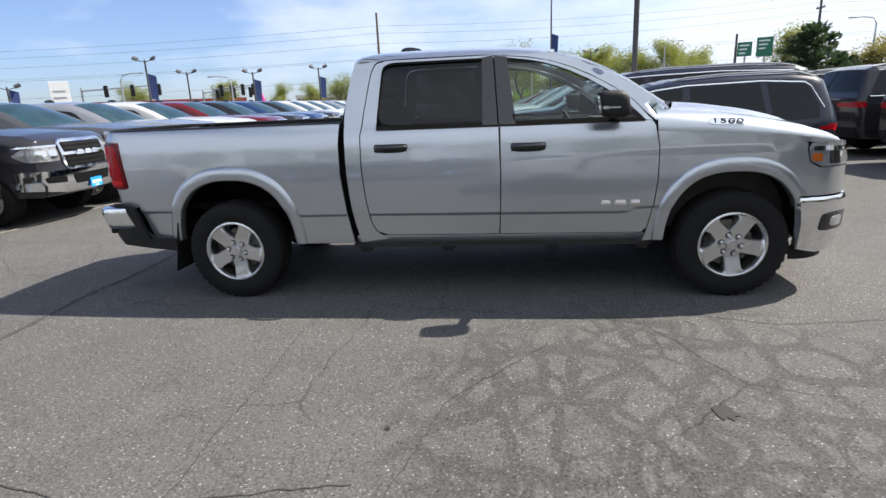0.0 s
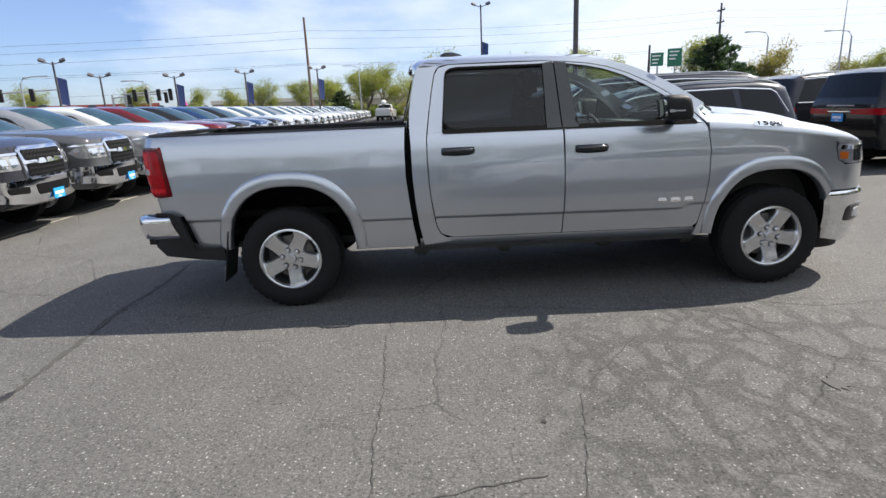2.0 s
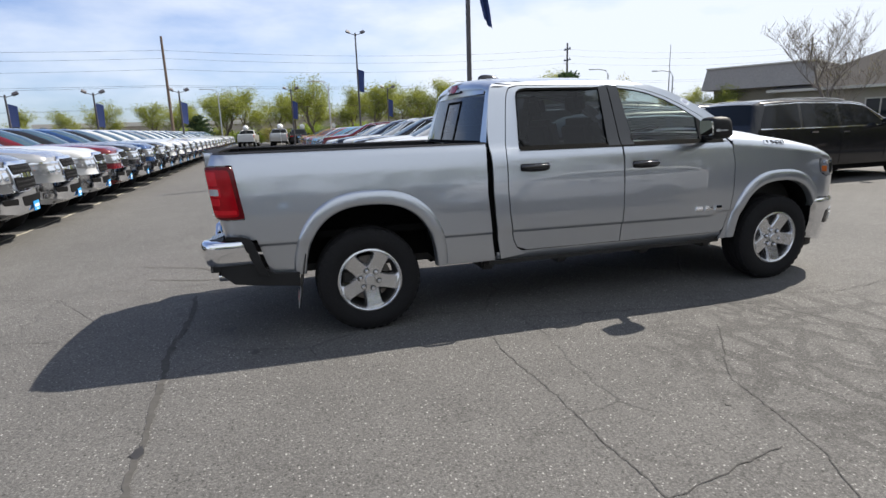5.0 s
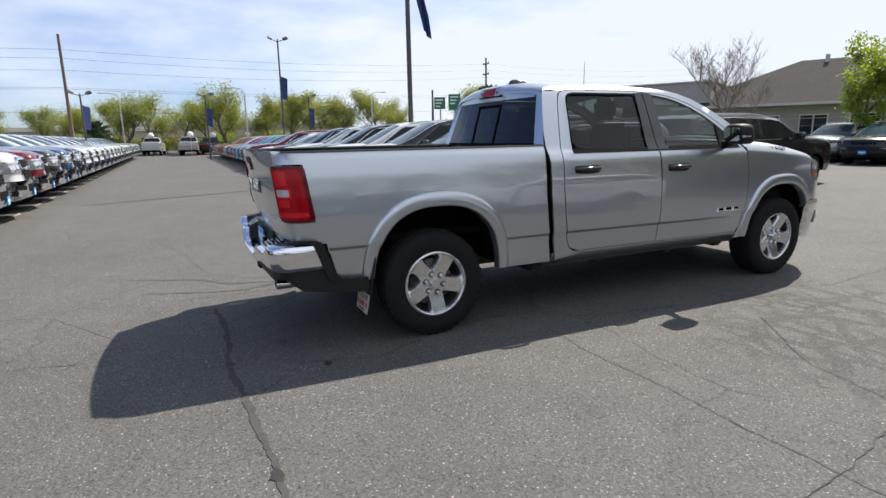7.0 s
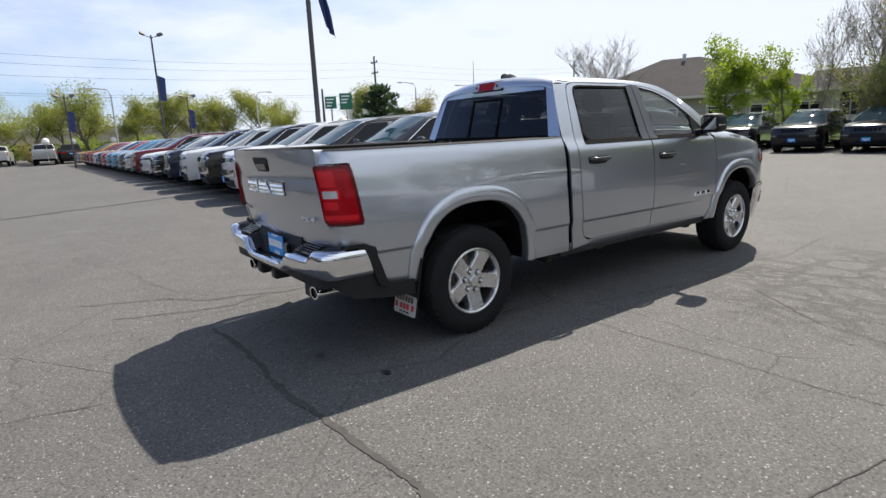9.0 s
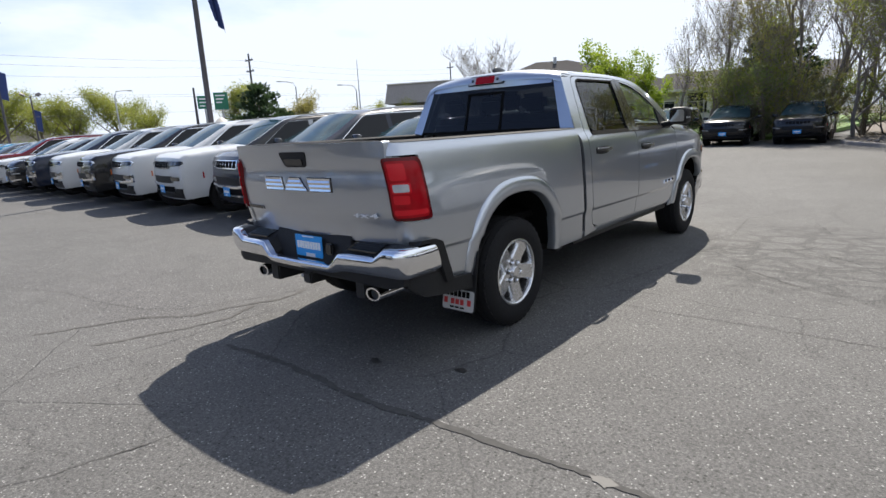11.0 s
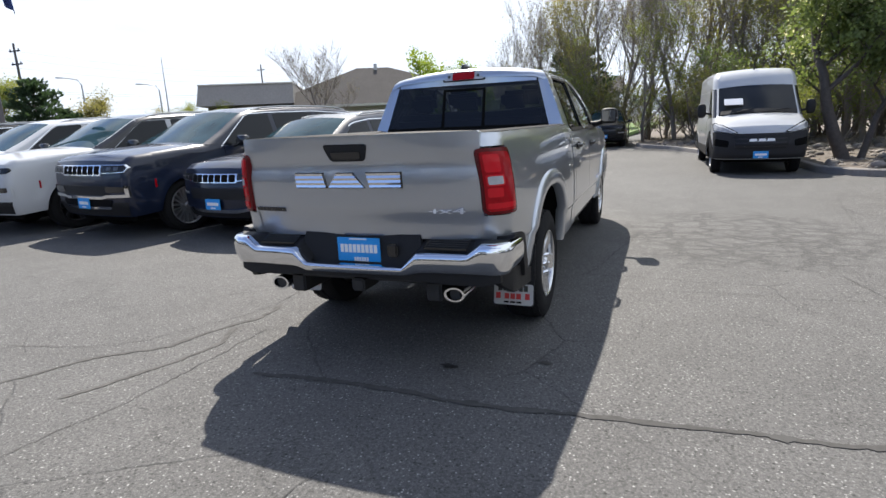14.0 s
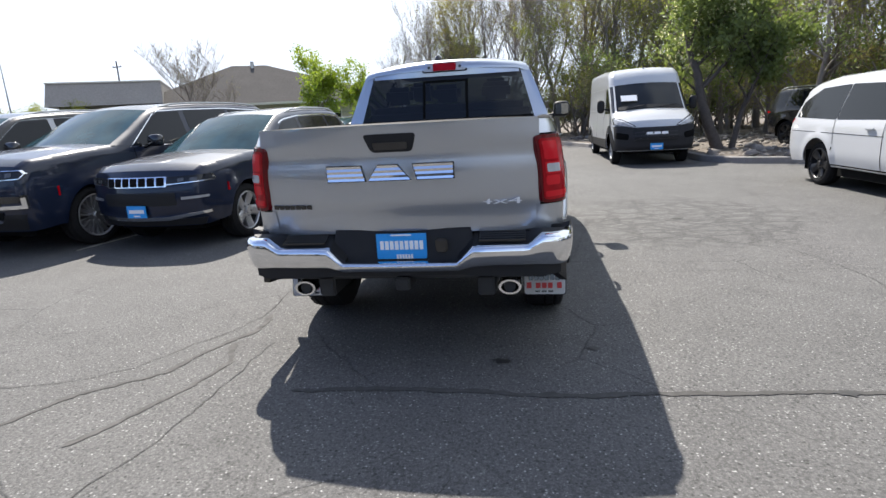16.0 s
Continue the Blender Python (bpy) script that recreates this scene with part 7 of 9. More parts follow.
# the row of heavy pickups across the aisle
ROW_B = 6.0
first = stand(heavy_pickup("dark grey heavy pickup with chrome grille", P_CHARCOAL), -4.45, 3.1, ROW_B, 4.99)
paints = [(P_GREY, "grey"), (P_SILVER, "silver"), (P_WHITE, "white"), (P_MAROON, "dark red"), (P_BLACK, "black"), (P_BLUE, "blue"), (P_BLACK, "black"), (P_WHITE, "white"), (P_WHITE, "white"), (P_WHITE, "white"), (P_SILVER, "silver"), (P_WHITE, "white"), (P_WHITE, "white"), (P_WHITE, "white"), (P_WHITE, "white"), (P_SILVER, "silver"),
          (P_WHITE, "white"), (P_WHITE, "white"), (P_WHITE, "white"), (P_GREY, "grey"), (P_WHITE, "white"), (P_WHITE, "white"), (P_SILVER, "silver"), (P_WHITE, "white"), (P_WHITE, "white")]
row_b = [first, place_copy(first, -4.60, 0.95, ROW_B, 4.99, P_BLACK, "black heavy pickup with chrome grille")]
for k, (paint, word) in enumerate(paints):
    row_b.append(place_copy(first, -4.45 - 0.016 * k, 5.2 + 2.11 * k, ROW_B, 4.99, paint, word + " heavy pickup with chrome grille in the row"))
for t in row_b:
    t.matrix_basis = t.matrix_basis @ Matrix.Diagonal((1.0, 0.97, 0.945, 1))
# the row that closes the lot behind the camera, mirrored in the truck's side
for k, (x, paint, word) in enumerate(((-10.2, P_WHITE, "white"), (-7.5, P_NAVY, "dark blue"), (-4.8, P_BLACK, "black"), (-2.1, P_CHARCOAL, "charcoal"), (0.6, P_BLACK, "black"), (3.3, P_NAVY, "dark blue"))):
    place_copy(big_far, x, -12.4, 91, 4.4, paint, word + " large SUV in the row across the aisle")
# vehicles at the far end of the aisle
for x, y, paint, word in ((-4.2, 66.0, P_WHITE, "white"), (-0.5, 62.0, P_SILVER, "silver")):
    place_copy(first, x, y, 86, 0, paint, word + " pickup far down the aisle, tail this way")
place_copy(big_far, 1.75, 64.0, 88, 0, P_BLACK, "black SUV far down the aisle, tail this way")


# ---- ground ----
bm = bmesh.new()
box(bm, -900, 900, -900, 900, -0.2, 0.0)
tagged(part("ground", bm, ASPHALT, None, "grey worn asphalt of a car park", smooth=False), "", "ground", "", "structure")


def seam(name, pts, width, mat, label, z=0.003, seed=1, parent=None):
    """A thin line of tar or an open crack along the ground, with a wandering edge."""
    rnd = random.Random(seed)
    c = resample([(x, y) for x, y in pts], max(6, int(sum((Vector(b) - Vector(a)).length for a, b in zip(pts, pts[1:])) / 0.035)))
    bm = bmesh.new()
    rows = []
    wob = 0.0
    for i, p in enumerate(c):
        d = (c[min(i + 1, len(c) - 1)] - c[max(i - 1, 0)]).normalized()
        n = Vector((-d.y, d.x))
        wob = wob * 0.8 + rnd.uniform(-1, 1) * 0.010
        w = width * (0.35 + 0.9 * abs(noise.noise(Vector((p.x * 5, p.y * 5, seed)))) + rnd.uniform(0, 0.35)) * (0.4 if i in (0, len(c) - 1) else 1)
        q = p + n * wob
        rows.append((bm.verts.new((q.x - n.x * w, q.y - n.y * w, z)), bm.verts.new((q.x + n.x * w, q.y + n.y * w, z))))
    for a, b in zip(rows, rows[1:]):
        bm.faces.new((a[0], a[1], b[1], b[0]))
    ob = part(name, bm, mat, parent, label, smooth=False)
    return tagged(ob, "", "crack", "", "structure")


CRACK = material("open_crack", (0.046, 0.044, 0.042), 0.95, grain=0.4, grain_scale=30)
seam("tar_seam", [(-1.49, 0.6), (-1.46, -0.1), (-1.5, -0.8), (-1.44, -1.5), (-1.40, -2.1), (-1.40, -2.5), (-1.28, -3.1), (-1.2, -4.2)], 0.028, TAR, "dark tar-filled seam across the asphalt", 0.004, 3)
for k, pts in enumerate(([(0.9, 1.36), (0.41, 1.40), (-0.32, 1.33), (-0.56, 1.39), (-1.24, 1.76), (-1.45, 2.03), (-1.6, 2.6), (-1.7, 3.5), (-2.2, 5.0)], [(0.82, -1.2), (0.79, -2.0), (0.84, -2.5), (0.83, -3.05), (0.86, -3.6)], [(7.8, -5.0), (6.8, -4.5), (5.1, -4.17), (3.7, -4.0), (2.9, -4.1)],
                         [(1.6, -3.25), (0.6, -3.44), (-0.3, -3.3), (-1.2, -3.45)], [(-4.4, 1.2), (-3.45, 1.11), (-2.8, 1.2), (-2.02, 1.06), (-1.4, 1.02), (-0.8, 1.01)], [(2.5, -1.8), (1.9, -2.6), (1.75, -3.3), (1.4, -4.0)], [(-2.2, -0.4), (-2.9, -0.2), (-3.6, 0.4), (-4.6, 0.6)],
                         [(3.0, -1.1), (4.0, -1.5), (5.2, -1.4), (6.5, -1.9)], [(5.0, -2.6), (6.4, -2.2), (8.0, -2.6), (9.4, -1.9)])):
    seam("crack", pts, 0.0038, CRACK, "open crack wandering over the asphalt", 0.004, 10 + k)
SMEAR = material("old_sealant", (0.090, 0.087, 0.083), 0.95, spec=0.15, grain=0.5, grain_scale=14, bump=0.3)
for k, pts in enumerate(([(-0.30, 1.28), (-0.62, 1.22), (-1.0, 1.42), (-1.3, 1.50), (-1.6, 1.85), (-2.3, 2.2)], [(-0.85, 1.30), (-1.15, 1.16), (-1.5, 1.22), (-2.1, 1.5)])):
    seam("tar_smear", pts, 0.026, SMEAR, "dull old sealant smeared along a crack", 0.0035, 60 + k)
OIL = material("oil_spot", (0.02, 0.019, 0.018), 0.6, grain=0.3, grain_scale=20)
for k, (x, y, r) in enumerate(((-0.88, -1.105, 0.035), (-1.08, -0.554, 0.05), (1.66, -2.835, 0.018), (3.3, -2.62, 0.07), (-1.4, -2.265, 0.05))):
    rnd = random.Random(k)
    bm = bmesh.new()
    ring = [bm.verts.new((x + math.cos(a) * r * rnd.uniform(0.5, 1.5) * 0.7, y + math.sin(a) * r * rnd.uniform(0.6, 1.6), 0.0045)) for a in [2 * math.pi * i / 14 for i in range(14)]]
    bm.faces.new(ring)
    tagged(part("oil_spot", bm, OIL, None, "small dark oil spot on the asphalt", smooth=False), "", "stain", "", "structure")
# painted line along the pickup row, worn through in places
seam("painted_line", [(-4.95, 0.2), (-4.92, 3.0), (-4.92, 8.0), (-5.0, 14.0), (-5.2, 30.0)], 0.035, LINE, "worn pale painted line along the row", 0.004, 77)
for k in range(14):
    x, y = 2.6, 5.05 + 2.36 * k
    seam("painted_line", [(x - 0.5, y + 0.08), (x + 3.8, y - 0.60)], 0.04, LINE, "pale painted bay line", 0.004, 90 + k)

# ---- planted bed with kerb ----
EDGE = [(24.4, -0.65), (22.9, -1.0), (21.0, -2.1), (19.4, -2.65), (18.0, -3.05), (17.2, -4.3), (16.6, -4.95), (13.0, -5.0), (10.9, -5.05), (9.95, -5.6), (9.45, -6.7), (9.35, -8.5), (9.8, -14.0), (10.5, -30.0)]
bed = tagged(new("planting_bed"), "bed of pale rocks behind a concrete kerb", "planting bed", "", "structure")
bm = bmesh.new()
poly = [(x + 0.10, y - 0.08) for x, y in EDGE] + [(60, -30), (60, -0.65)]
vs = [bm.verts.new((x, y, 0.13)) for x, y in poly]
bm.faces.new(vs)
bmesh.ops.triangulate(bm, faces=bm.faces[:])
shell(bm, (0, 0, -0.13))
part("soil", bm, SOIL, bed, smooth=False)
ec = resample(EDGE, 120)
for k in range(0, 120, 6):
    bm = bmesh.new()
    seg = ec[k:k + 7]
    rows = []
    for i, p in enumerate(seg):
        d = (seg[min(i + 1, 6)] - seg[max(i - 1, 0)]).normalized()
        n = Vector((d.y, -d.x)) * -1
        if i in (0, 6):
            p = p + d * (0.004 if i == 0 else -0.004)
        rows.append([bm.verts.new((p.x + n.x * o, p.y + n.y * o, h)) for o, h in ((0.0, 0.0), (0.015, 0.13), (0.035, 0.15), (0.15, 0.152), (0.15, 0.0))])
    for a, b in zip(rows, rows[1:]):
        for j in range(4):
            bm.faces.new((a[j], b[j], b[j + 1], a[j + 1]))
    bm.faces.new(rows[0])
    bm.faces.new(rows[-1])
    bmesh.ops.recalc_face_normals(bm, faces=bm.faces[:])
    part("kerb_stone", bm, CONCRETE, bed, smooth=False)
# rocks
rnd = random.Random(5)
ROCKS = []
for k in range(7):
    bm = bmesh.new()
    bmesh.ops.create_icosphere(bm, subdivisions=2, radius=1)
    for v in bm.verts:
        q = v.co.copy()
        v.co = Vector((q.x * 1.0, q.y * 0.75, q.z * 0.5)) * (1 + 0.35 * noise.noise(q * 1.3 + Vector((k * 7.0, 0, 0))))
    me = bpy.data.meshes.new("rock")
    bm.to_mesh(me)
    bm.free()
    me.polygons.foreach_set("use_smooth", [True] * len(me.polygons))
    me.materials.append(ROCK)
    ROCKS.append(me)


def in_bed(x, y):
    inside, pts = False, EDGE + [(60, -30), (60, -0.65)]
    for (xa, ya), (xb, yb) in zip(pts, pts[1:] + pts[:1]):
        if (ya > y) != (yb > y) and x < (xb - xa) * (y - ya) / (yb - ya) + xa:
            inside = not inside
    return inside


count = 0
while count < 290:
    x, y = rnd.uniform(9.7, 24.0), rnd.uniform(-13.0, -1.0)
    if not in_bed(x - 0.35, y) or not in_bed(x, y + 0.35) or (abs(x - 15.2) < 2.7 and -5.0 < y):
        continue
    if rnd.random() > 1.3 - (x - 9) / 20:
        continue
    r = rnd.choice((0.07, 0.09, 0.11, 0.14, 0.19))
    o = new("rock", rnd.choice(ROCKS))
    o.parent = bed
    o.matrix_basis = pose(x, y, 0.13 + r * 0.22, rnd.uniform(-15, 15), rnd.uniform(-15, 15), rnd.uniform(0, 360)) @ Matrix.Diagonal((r, r, r, 1))
    count += 1


def scatter_mesh(name, places, base, mat, parent=None):
    """One joined mesh of many small copies of a little mesh: base is (verts, faces), places is a list of matrices."""
    bv, bf = np.array(base[0]), base[1]
    verts, faces = [], []
    for k, m in enumerate(places):
        a = np.array(m)
        verts.append(bv @ a[:3, :3].T + a[:3, 3])
        o = k * len(bv)
        faces += [tuple(i + o for i in f) for f in bf]
    me = bpy.data.meshes.new(name)
    me.from_pydata(np.concatenate(verts).tolist(), [], faces)
    me.materials.append(mat)
    return part_mesh(name, me, mat, parent, "", smooth=False)


places = []
while len(places) < 3200:
    x, y = rnd.uniform(9.7, 30.0), rnd.uniform(-18.0, -1.0)
    if in_bed(x - 0.25, y) and in_bed(x, y + 0.25):
        r = rnd.uniform(0.04, 0.10)
        places.append(pose(x, y, 0.135 + r * 0.2, rnd.uniform(-20, 20), 0, rnd.uniform(0, 360)) @ Matrix.Diagonal((r, r * 0.8, r * 0.5, 1)))
OCT = ([(1, 0, 0), (0.4, 0.9, 0.1), (-0.8, 0.5, 0), (-0.7, -0.7, 0.1), (0.5, -0.8, 0), (0.1, 0.0, 0.9)], [(0, 1, 5), (1, 2, 5), (2, 3, 5), (3, 4, 5), (4, 0, 5)])
tagged(scatter_mesh("small_rocks", places, OCT, ROCK), "loose pale small rocks over dry soil", "rocks", "", "stuff")

# lawn strip beyond the fence
LAWN = material("lawn", (0.10, 0.17, 0.035), 0.9, grain=0.4, grain_scale=4, blotch=0.3, blotch_scale=0.4, bump=0.6)
bm = bmesh.new()
vs = [bm.verts.new(c) for c in ((29.0, 1.0, 0.16), (28.0, 13.5, 0.16), (60, 30, 0.5), (66, -2, 0.6))]
bm.faces.new(vs)
shell(bm, (0, 0, -0.2))
tagged(part("lawn", bm, LAWN, None, "green lawn rising behind the fence", smooth=False), "", "lawn", "", "structure")


# ---- trees ----
def grow(seed, height, spread, trunk_r, levels=3, fork=4, up=0.55, first=0.3, lean=(0, 0), wild=0.25, stems=1):
    """Limbs of a tree: a list of (points, radii), and the tips of the thin ones."""
    rnd = random.Random(seed)
    limbs, tips = [], []

    def limb(p, d, length, r, level):
        n = 5
        pts, rad = [p.copy()], [r]
        for i in range(n):
            d = (d + Vector((rnd.uniform(-1, 1), rnd.uniform(-1, 1), rnd.uniform(-0.5, 1) * up)) * wild).normalized()
            p = p + d * (length / n)
            pts.append(p.copy())
            rad.append(r * (1 - 0.75 * (i + 1) / n) if level else r * (1 - 0.6 * (i + 1) / n))
        limbs.append((pts, rad, level))
        if level >= levels:
            tips.append(pts)
            return
        k = fork + rnd.randint(-1, 1)
        for i in range(k):
            f = (first if level == 0 else 0.25) + (1 - (first if level == 0 else 0.25)) * (i + rnd.random()) / k
            j = min(n - 1, int(f * n))
            q = pts[j].lerp(pts[j + 1], f * n - j)
            a = rnd.uniform(0, 2 * math.pi)
            side = Vector((math.cos(a) * spread, math.sin(a) * spread, 0.35 + up * rnd.random()))
            limb(q, (side + d * 0.45).normalized(), length * rnd.uniform(0.45, 0.72) * (1.15 - 0.4 * f if level == 0 else 1), max(0.009, rad[j] * 0.55), level + 1)
        tips.append(pts[-2:])
    for sidx in range(stems):
        a = 2 * math.pi * sidx / max(1, stems)
        limb(Vector((0.12 * math.cos(a), 0.12 * math.sin(a), -0.05)) * (stems > 1) + Vector((0, 0, -0.05)), Vector((lean[0] + 0.35 * math.cos(a) * (stems > 1), lean[1] + 0.35 * math.sin(a) * (stems > 1), 1)).normalized(), height * 0.72, trunk_r, 0)
    top = max(p.z for l in limbs for p in l[0])
    k = height / top
    for pts, rad, _ in limbs:
        for p in pts:
            p *= k
    return limbs, tips


def limb_mesh(limbs, mat, sides=(8, 5, 4, 3, 3)):
    verts, faces = [], []
    for pts, rad, level in limbs:
        if level >= 2 and len(pts) == 6:
            keep = (0, 2, 5) if level > 2 else (0, 1, 3, 5)
            pts, rad = [pts[i] for i in keep], [rad[i] for i in keep]
        n = sides[min(level, 4)]
        start = len(verts)
        for i, p in enumerate(pts):
            d = (pts[min(i + 1, len(pts) - 1)] - pts[max(i - 1, 0)]).normalized()
            s = d.cross(Vector((0.3, 0.9, 0.1))).normalized()
            u = s.cross(d)
            for k in range(n):
                a = 2 * math.pi * k / n
                verts.append(tuple(p + (s * math.cos(a) + u * math.sin(a)) * rad[i]))
        for i in range(len(pts) - 1):
            for k in range(n):
                a, b = start + i * n + k, start + i * n + (k + 1) % n
                faces.append((a, b, b + n, a + n))
    me = bpy.data.meshes.new("trunk")
    me.from_pydata(verts, [], faces)
    me.materials.append(mat)
    me.polygons.foreach_set("use_smooth", [True] * len(me.polygons))
    return me


def leaf_mesh(tips, count, size, scatter, mat, seed, droop=0.0, clumps=0):
    """Small leaves about the twigs; clumps: how many tufts they gather in."""
    r = np.random.RandomState(seed)
    pts = np.array([tuple(p) for t in tips for p in t])
    if clumps:
        pts = pts[r.randint(0, len(pts), clumps)]
    idx = r.randint(0, len(pts), count)
    c = pts[idx] + r.normal(0, scatter, (count, 3)) - np.array([0, 0, droop]) * r.rand(count, 1)
    c[:, 2] = np.maximum(c[:, 2], 0.3)
    a = r.normal(0, 1, (count, 3))
    a /= np.linalg.norm(a, axis=1)[:, None]
    b = np.cross(a, r.normal(0, 1, (count, 3)))
    b /= np.linalg.norm(b, axis=1)[:, None]
    s = size * r.uniform(0.6, 1.4, (count, 1))
    v = np.stack([c - a * s, c + b * s * 0.5, c + a * s, c - b * s * 0.5], 1).reshape(-1, 3)
    f = np.arange(count * 4).reshape(-1, 4)
    me = bpy.data.meshes.new("crown")
    me.from_pydata(v.tolist(), [], f.tolist())
    me.materials.append(mat)
    return me


def tree(label, category, trunk_me, crown_me, m, group="trees"):
    t = thing("tree", label, category, group)
    o = new("trunk", trunk_me)
    o.parent = t
    if crown_me:
        o = new("crown", crown_me)
        o.parent = t
    t.matrix_basis = m
    return t


def kind_of_tree(seed, height, spread, trunk_r, leaves, size, scatter, mat, bark=BARK, droop=0.0, clumps=0, **kw):
    limbs, tips = grow(seed, height, spread, trunk_r, **kw)
    return limb_mesh(limbs, bark), leaf_mesh(tips, leaves, size, scatter, mat, seed, droop, clumps) if leaves else None


rnd = random.Random(11)
# budding trees along the far end of the lot
far_kinds = [kind_of_tree(21 + k, 5.6, 1.0, 0.16, 8000, 0.062, 0.26, LEAF_SPRING, first=0.25, fork=5, levels=3, up=0.5) for k in range(3)]
for k, (x, y, s) in enumerate(((-13.5, 64, 0.8), (-6.2, 57.5, 0.95), (-3.4, 58.2, 0.98), (1.2, 58.5, 0.85), (3.6, 57.2, 1.1), (7.2, 56.8, 0.95), (10.0, 56.4, 0.98), (12.8, 56.0, 1.0), (15.3, 55.4, 0.93), (18.6, 54.2, 1.02), (-20, 70, 0.9), (-28, 68, 0.8), (-34, 64, 0.85), (-42, 58, 0.85), (-24.5, 72, 0.8), (-9.5, 66, 0.8), (-1.5, 84, 1.15), (5.5, 86, 1.2), (11.0, 85, 1.1), (16.0, 84, 1.2), (21.0, 80, 1.15), (-8.0, 82, 1.1), (-15.0, 80, 1.0), (25.5, 70, 1.1))):
    if 50 < y < 60:
        x, y, s = x * 1.22, y + 14, s * 1.2
    tr, cr = far_kinds[k % 3]
    tree("budding spring tree with pale green crown beyond the lot", "tree", tr, cr, pose(x, y, 0, 0, 0, k * 67) @ Matrix.Diagonal((s * 1.25, s * 1.25, s * 1.12, 1)))
# low green shrubs and hedges below them
shrub_kinds = [kind_of_tree(40 + k, 1.9, 1.3, 0.04, 2600, 0.07, 0.22, m, first=0.1, fork=5, levels=2, stems=4, wild=0.35) for k, m in enumerate((LEAF_BRIGHT, LEAF_OLIVE, LEAF_DARK))]
for k in range(26):
    x = -16 + k * 1.5 + rnd.uniform(-0.5, 0.5)
    tr, cr = shrub_kinds[(0, 0, 1, 2)[k % 4]]
    s = rnd.uniform(0.8, 1.35)
    tree("low leafy shrub at the far end of the lot", "shrub", tr, cr, pose(x * 1.2, 75.5 + rnd.uniform(-1, 2), 0, 0, 0, k * 49) @ Matrix.Diagonal((s * 1.4, s * 1.4, s, 1)), "shrubs")
# evergreens
def conifer(seed, height, radius):
    """Boughs set round a stem, each a spray of needle tufts that thins towards its tip."""
    r = np.random.RandomState(seed)
    cs, ds = [], []
    for k in range(150):
        h = (k + r.rand()) / 150
        a = k * 2.4 + r.uniform(-0.3, 0.3)
        reach = radius * min(1.0, 1.12 * (1.03 - h) ** 0.6) * min(1.0, 0.6 + h * 3) * r.uniform(0.62, 1.08)
        rise = r.uniform(0.05, 0.45) * (0.4 + h)
        n = int(40 + 75 * reach / radius)
        u = r.rand(n) ** 0.65
        side = r.normal(0, 0.16, n) * (1.15 - u) * reach * 0.8
        x, y = np.cos(a) * u * reach - np.sin(a) * side, np.sin(a) * u * reach + np.cos(a) * side
        z = 0.3 + h * (height - 0.5) + u * reach * rise + r.normal(0, 0.09, n)
        cs.append(np.stack([x, y, z], 1))
        d = np.stack([np.cos(a) + r.normal(0, 0.5, n), np.sin(a) + r.normal(0, 0.5, n), rise + r.normal(0.2, 0.4, n)], 1)
        ds.append(d / np.linalg.norm(d, axis=1)[:, None] * 0.19)
    c, d = np.concatenate(cs), np.concatenate(ds)
    w = r.normal(0, 0.045, c.shape)
    v = np.stack([c - d * 0.3, c + w, c + d, c - w], 1).reshape(-1, 3)
    me = bpy.data.meshes.new("crown")
    me.from_pydata(v.tolist(), [], np.arange(len(c) * 4).reshape(-1, 4).tolist())
    me.materials.append(NEEDLES)
    limbs = [([Vector((0, 0, -0.05)), Vector((0, 0, height * 0.5)), Vector((0, 0, height * 0.97))], [0.16, 0.09, 0.02], 0)]
    return limb_mesh(limbs, DARKBARK), me


con = conifer(2, 5.9, 3.3)
for x, y, s, h in ((24.3, 40.8, 1.0, 0), (26.1, 39.9, 0.62, 90), (-8.8, 62.0, 0.62, 10), (33.0, 3.5, 1.0, 20)):
    tree("dark green evergreen tree with dense needles", "tree", con[0], con[1], pose(x, y, 0, 0, 0, h) @ Matrix.Diagonal((s, s, s, 1)))
wil = kind_of_tree(61, 5.3, 1.1, 0.15, 9000, 0.08, 0.34, LEAF_OLIVE, first=0.15, fork=5, levels=3)
tree("yellow-green rounded tree in bud", "tree", *wil, pose(29.6, 42.0, 0))
tree("yellow-green rounded tree in bud", "tree", *wil, pose(33.0, 38.0, 0, 0, 0, 100) @ Matrix.Diagonal((0.75, 0.75, 0.72, 1)))
tree("green roadside tree in young leaf", "tree", far_kinds[0][0], far_kinds[0][1], pose(24.3, 45.6, 0, 0, 0, 50) @ Matrix.Diagonal((1.05, 1.05, 1.12, 1)))
tree("budding tree beside the road signs", "tree", far_kinds[1][0], far_kinds[1][1], pose(17.6, 50.2, 0, 0, 0, 20) @ Matrix.Diagonal((0.9, 0.9, 0.9, 1)))
for x, y, k in ((33.0, 33.5, 0.72), (31.3, 30.2, 0.5)):
    tree("round green tree near the offices", "tree", far_kinds[1][0], far_kinds[1][1], pose(x, y, 0, 0, 0, x * 9) @ Matrix.Diagonal((k * 1.2, k * 1.2, k, 1)))
tree("round green tree near the offices", "tree", far_kinds[2][0], far_kinds[2][1], pose(33.5, 36.5, 0, 0, 0, 20) @ Matrix.Diagonal((0.85, 0.85, 0.75, 1)))
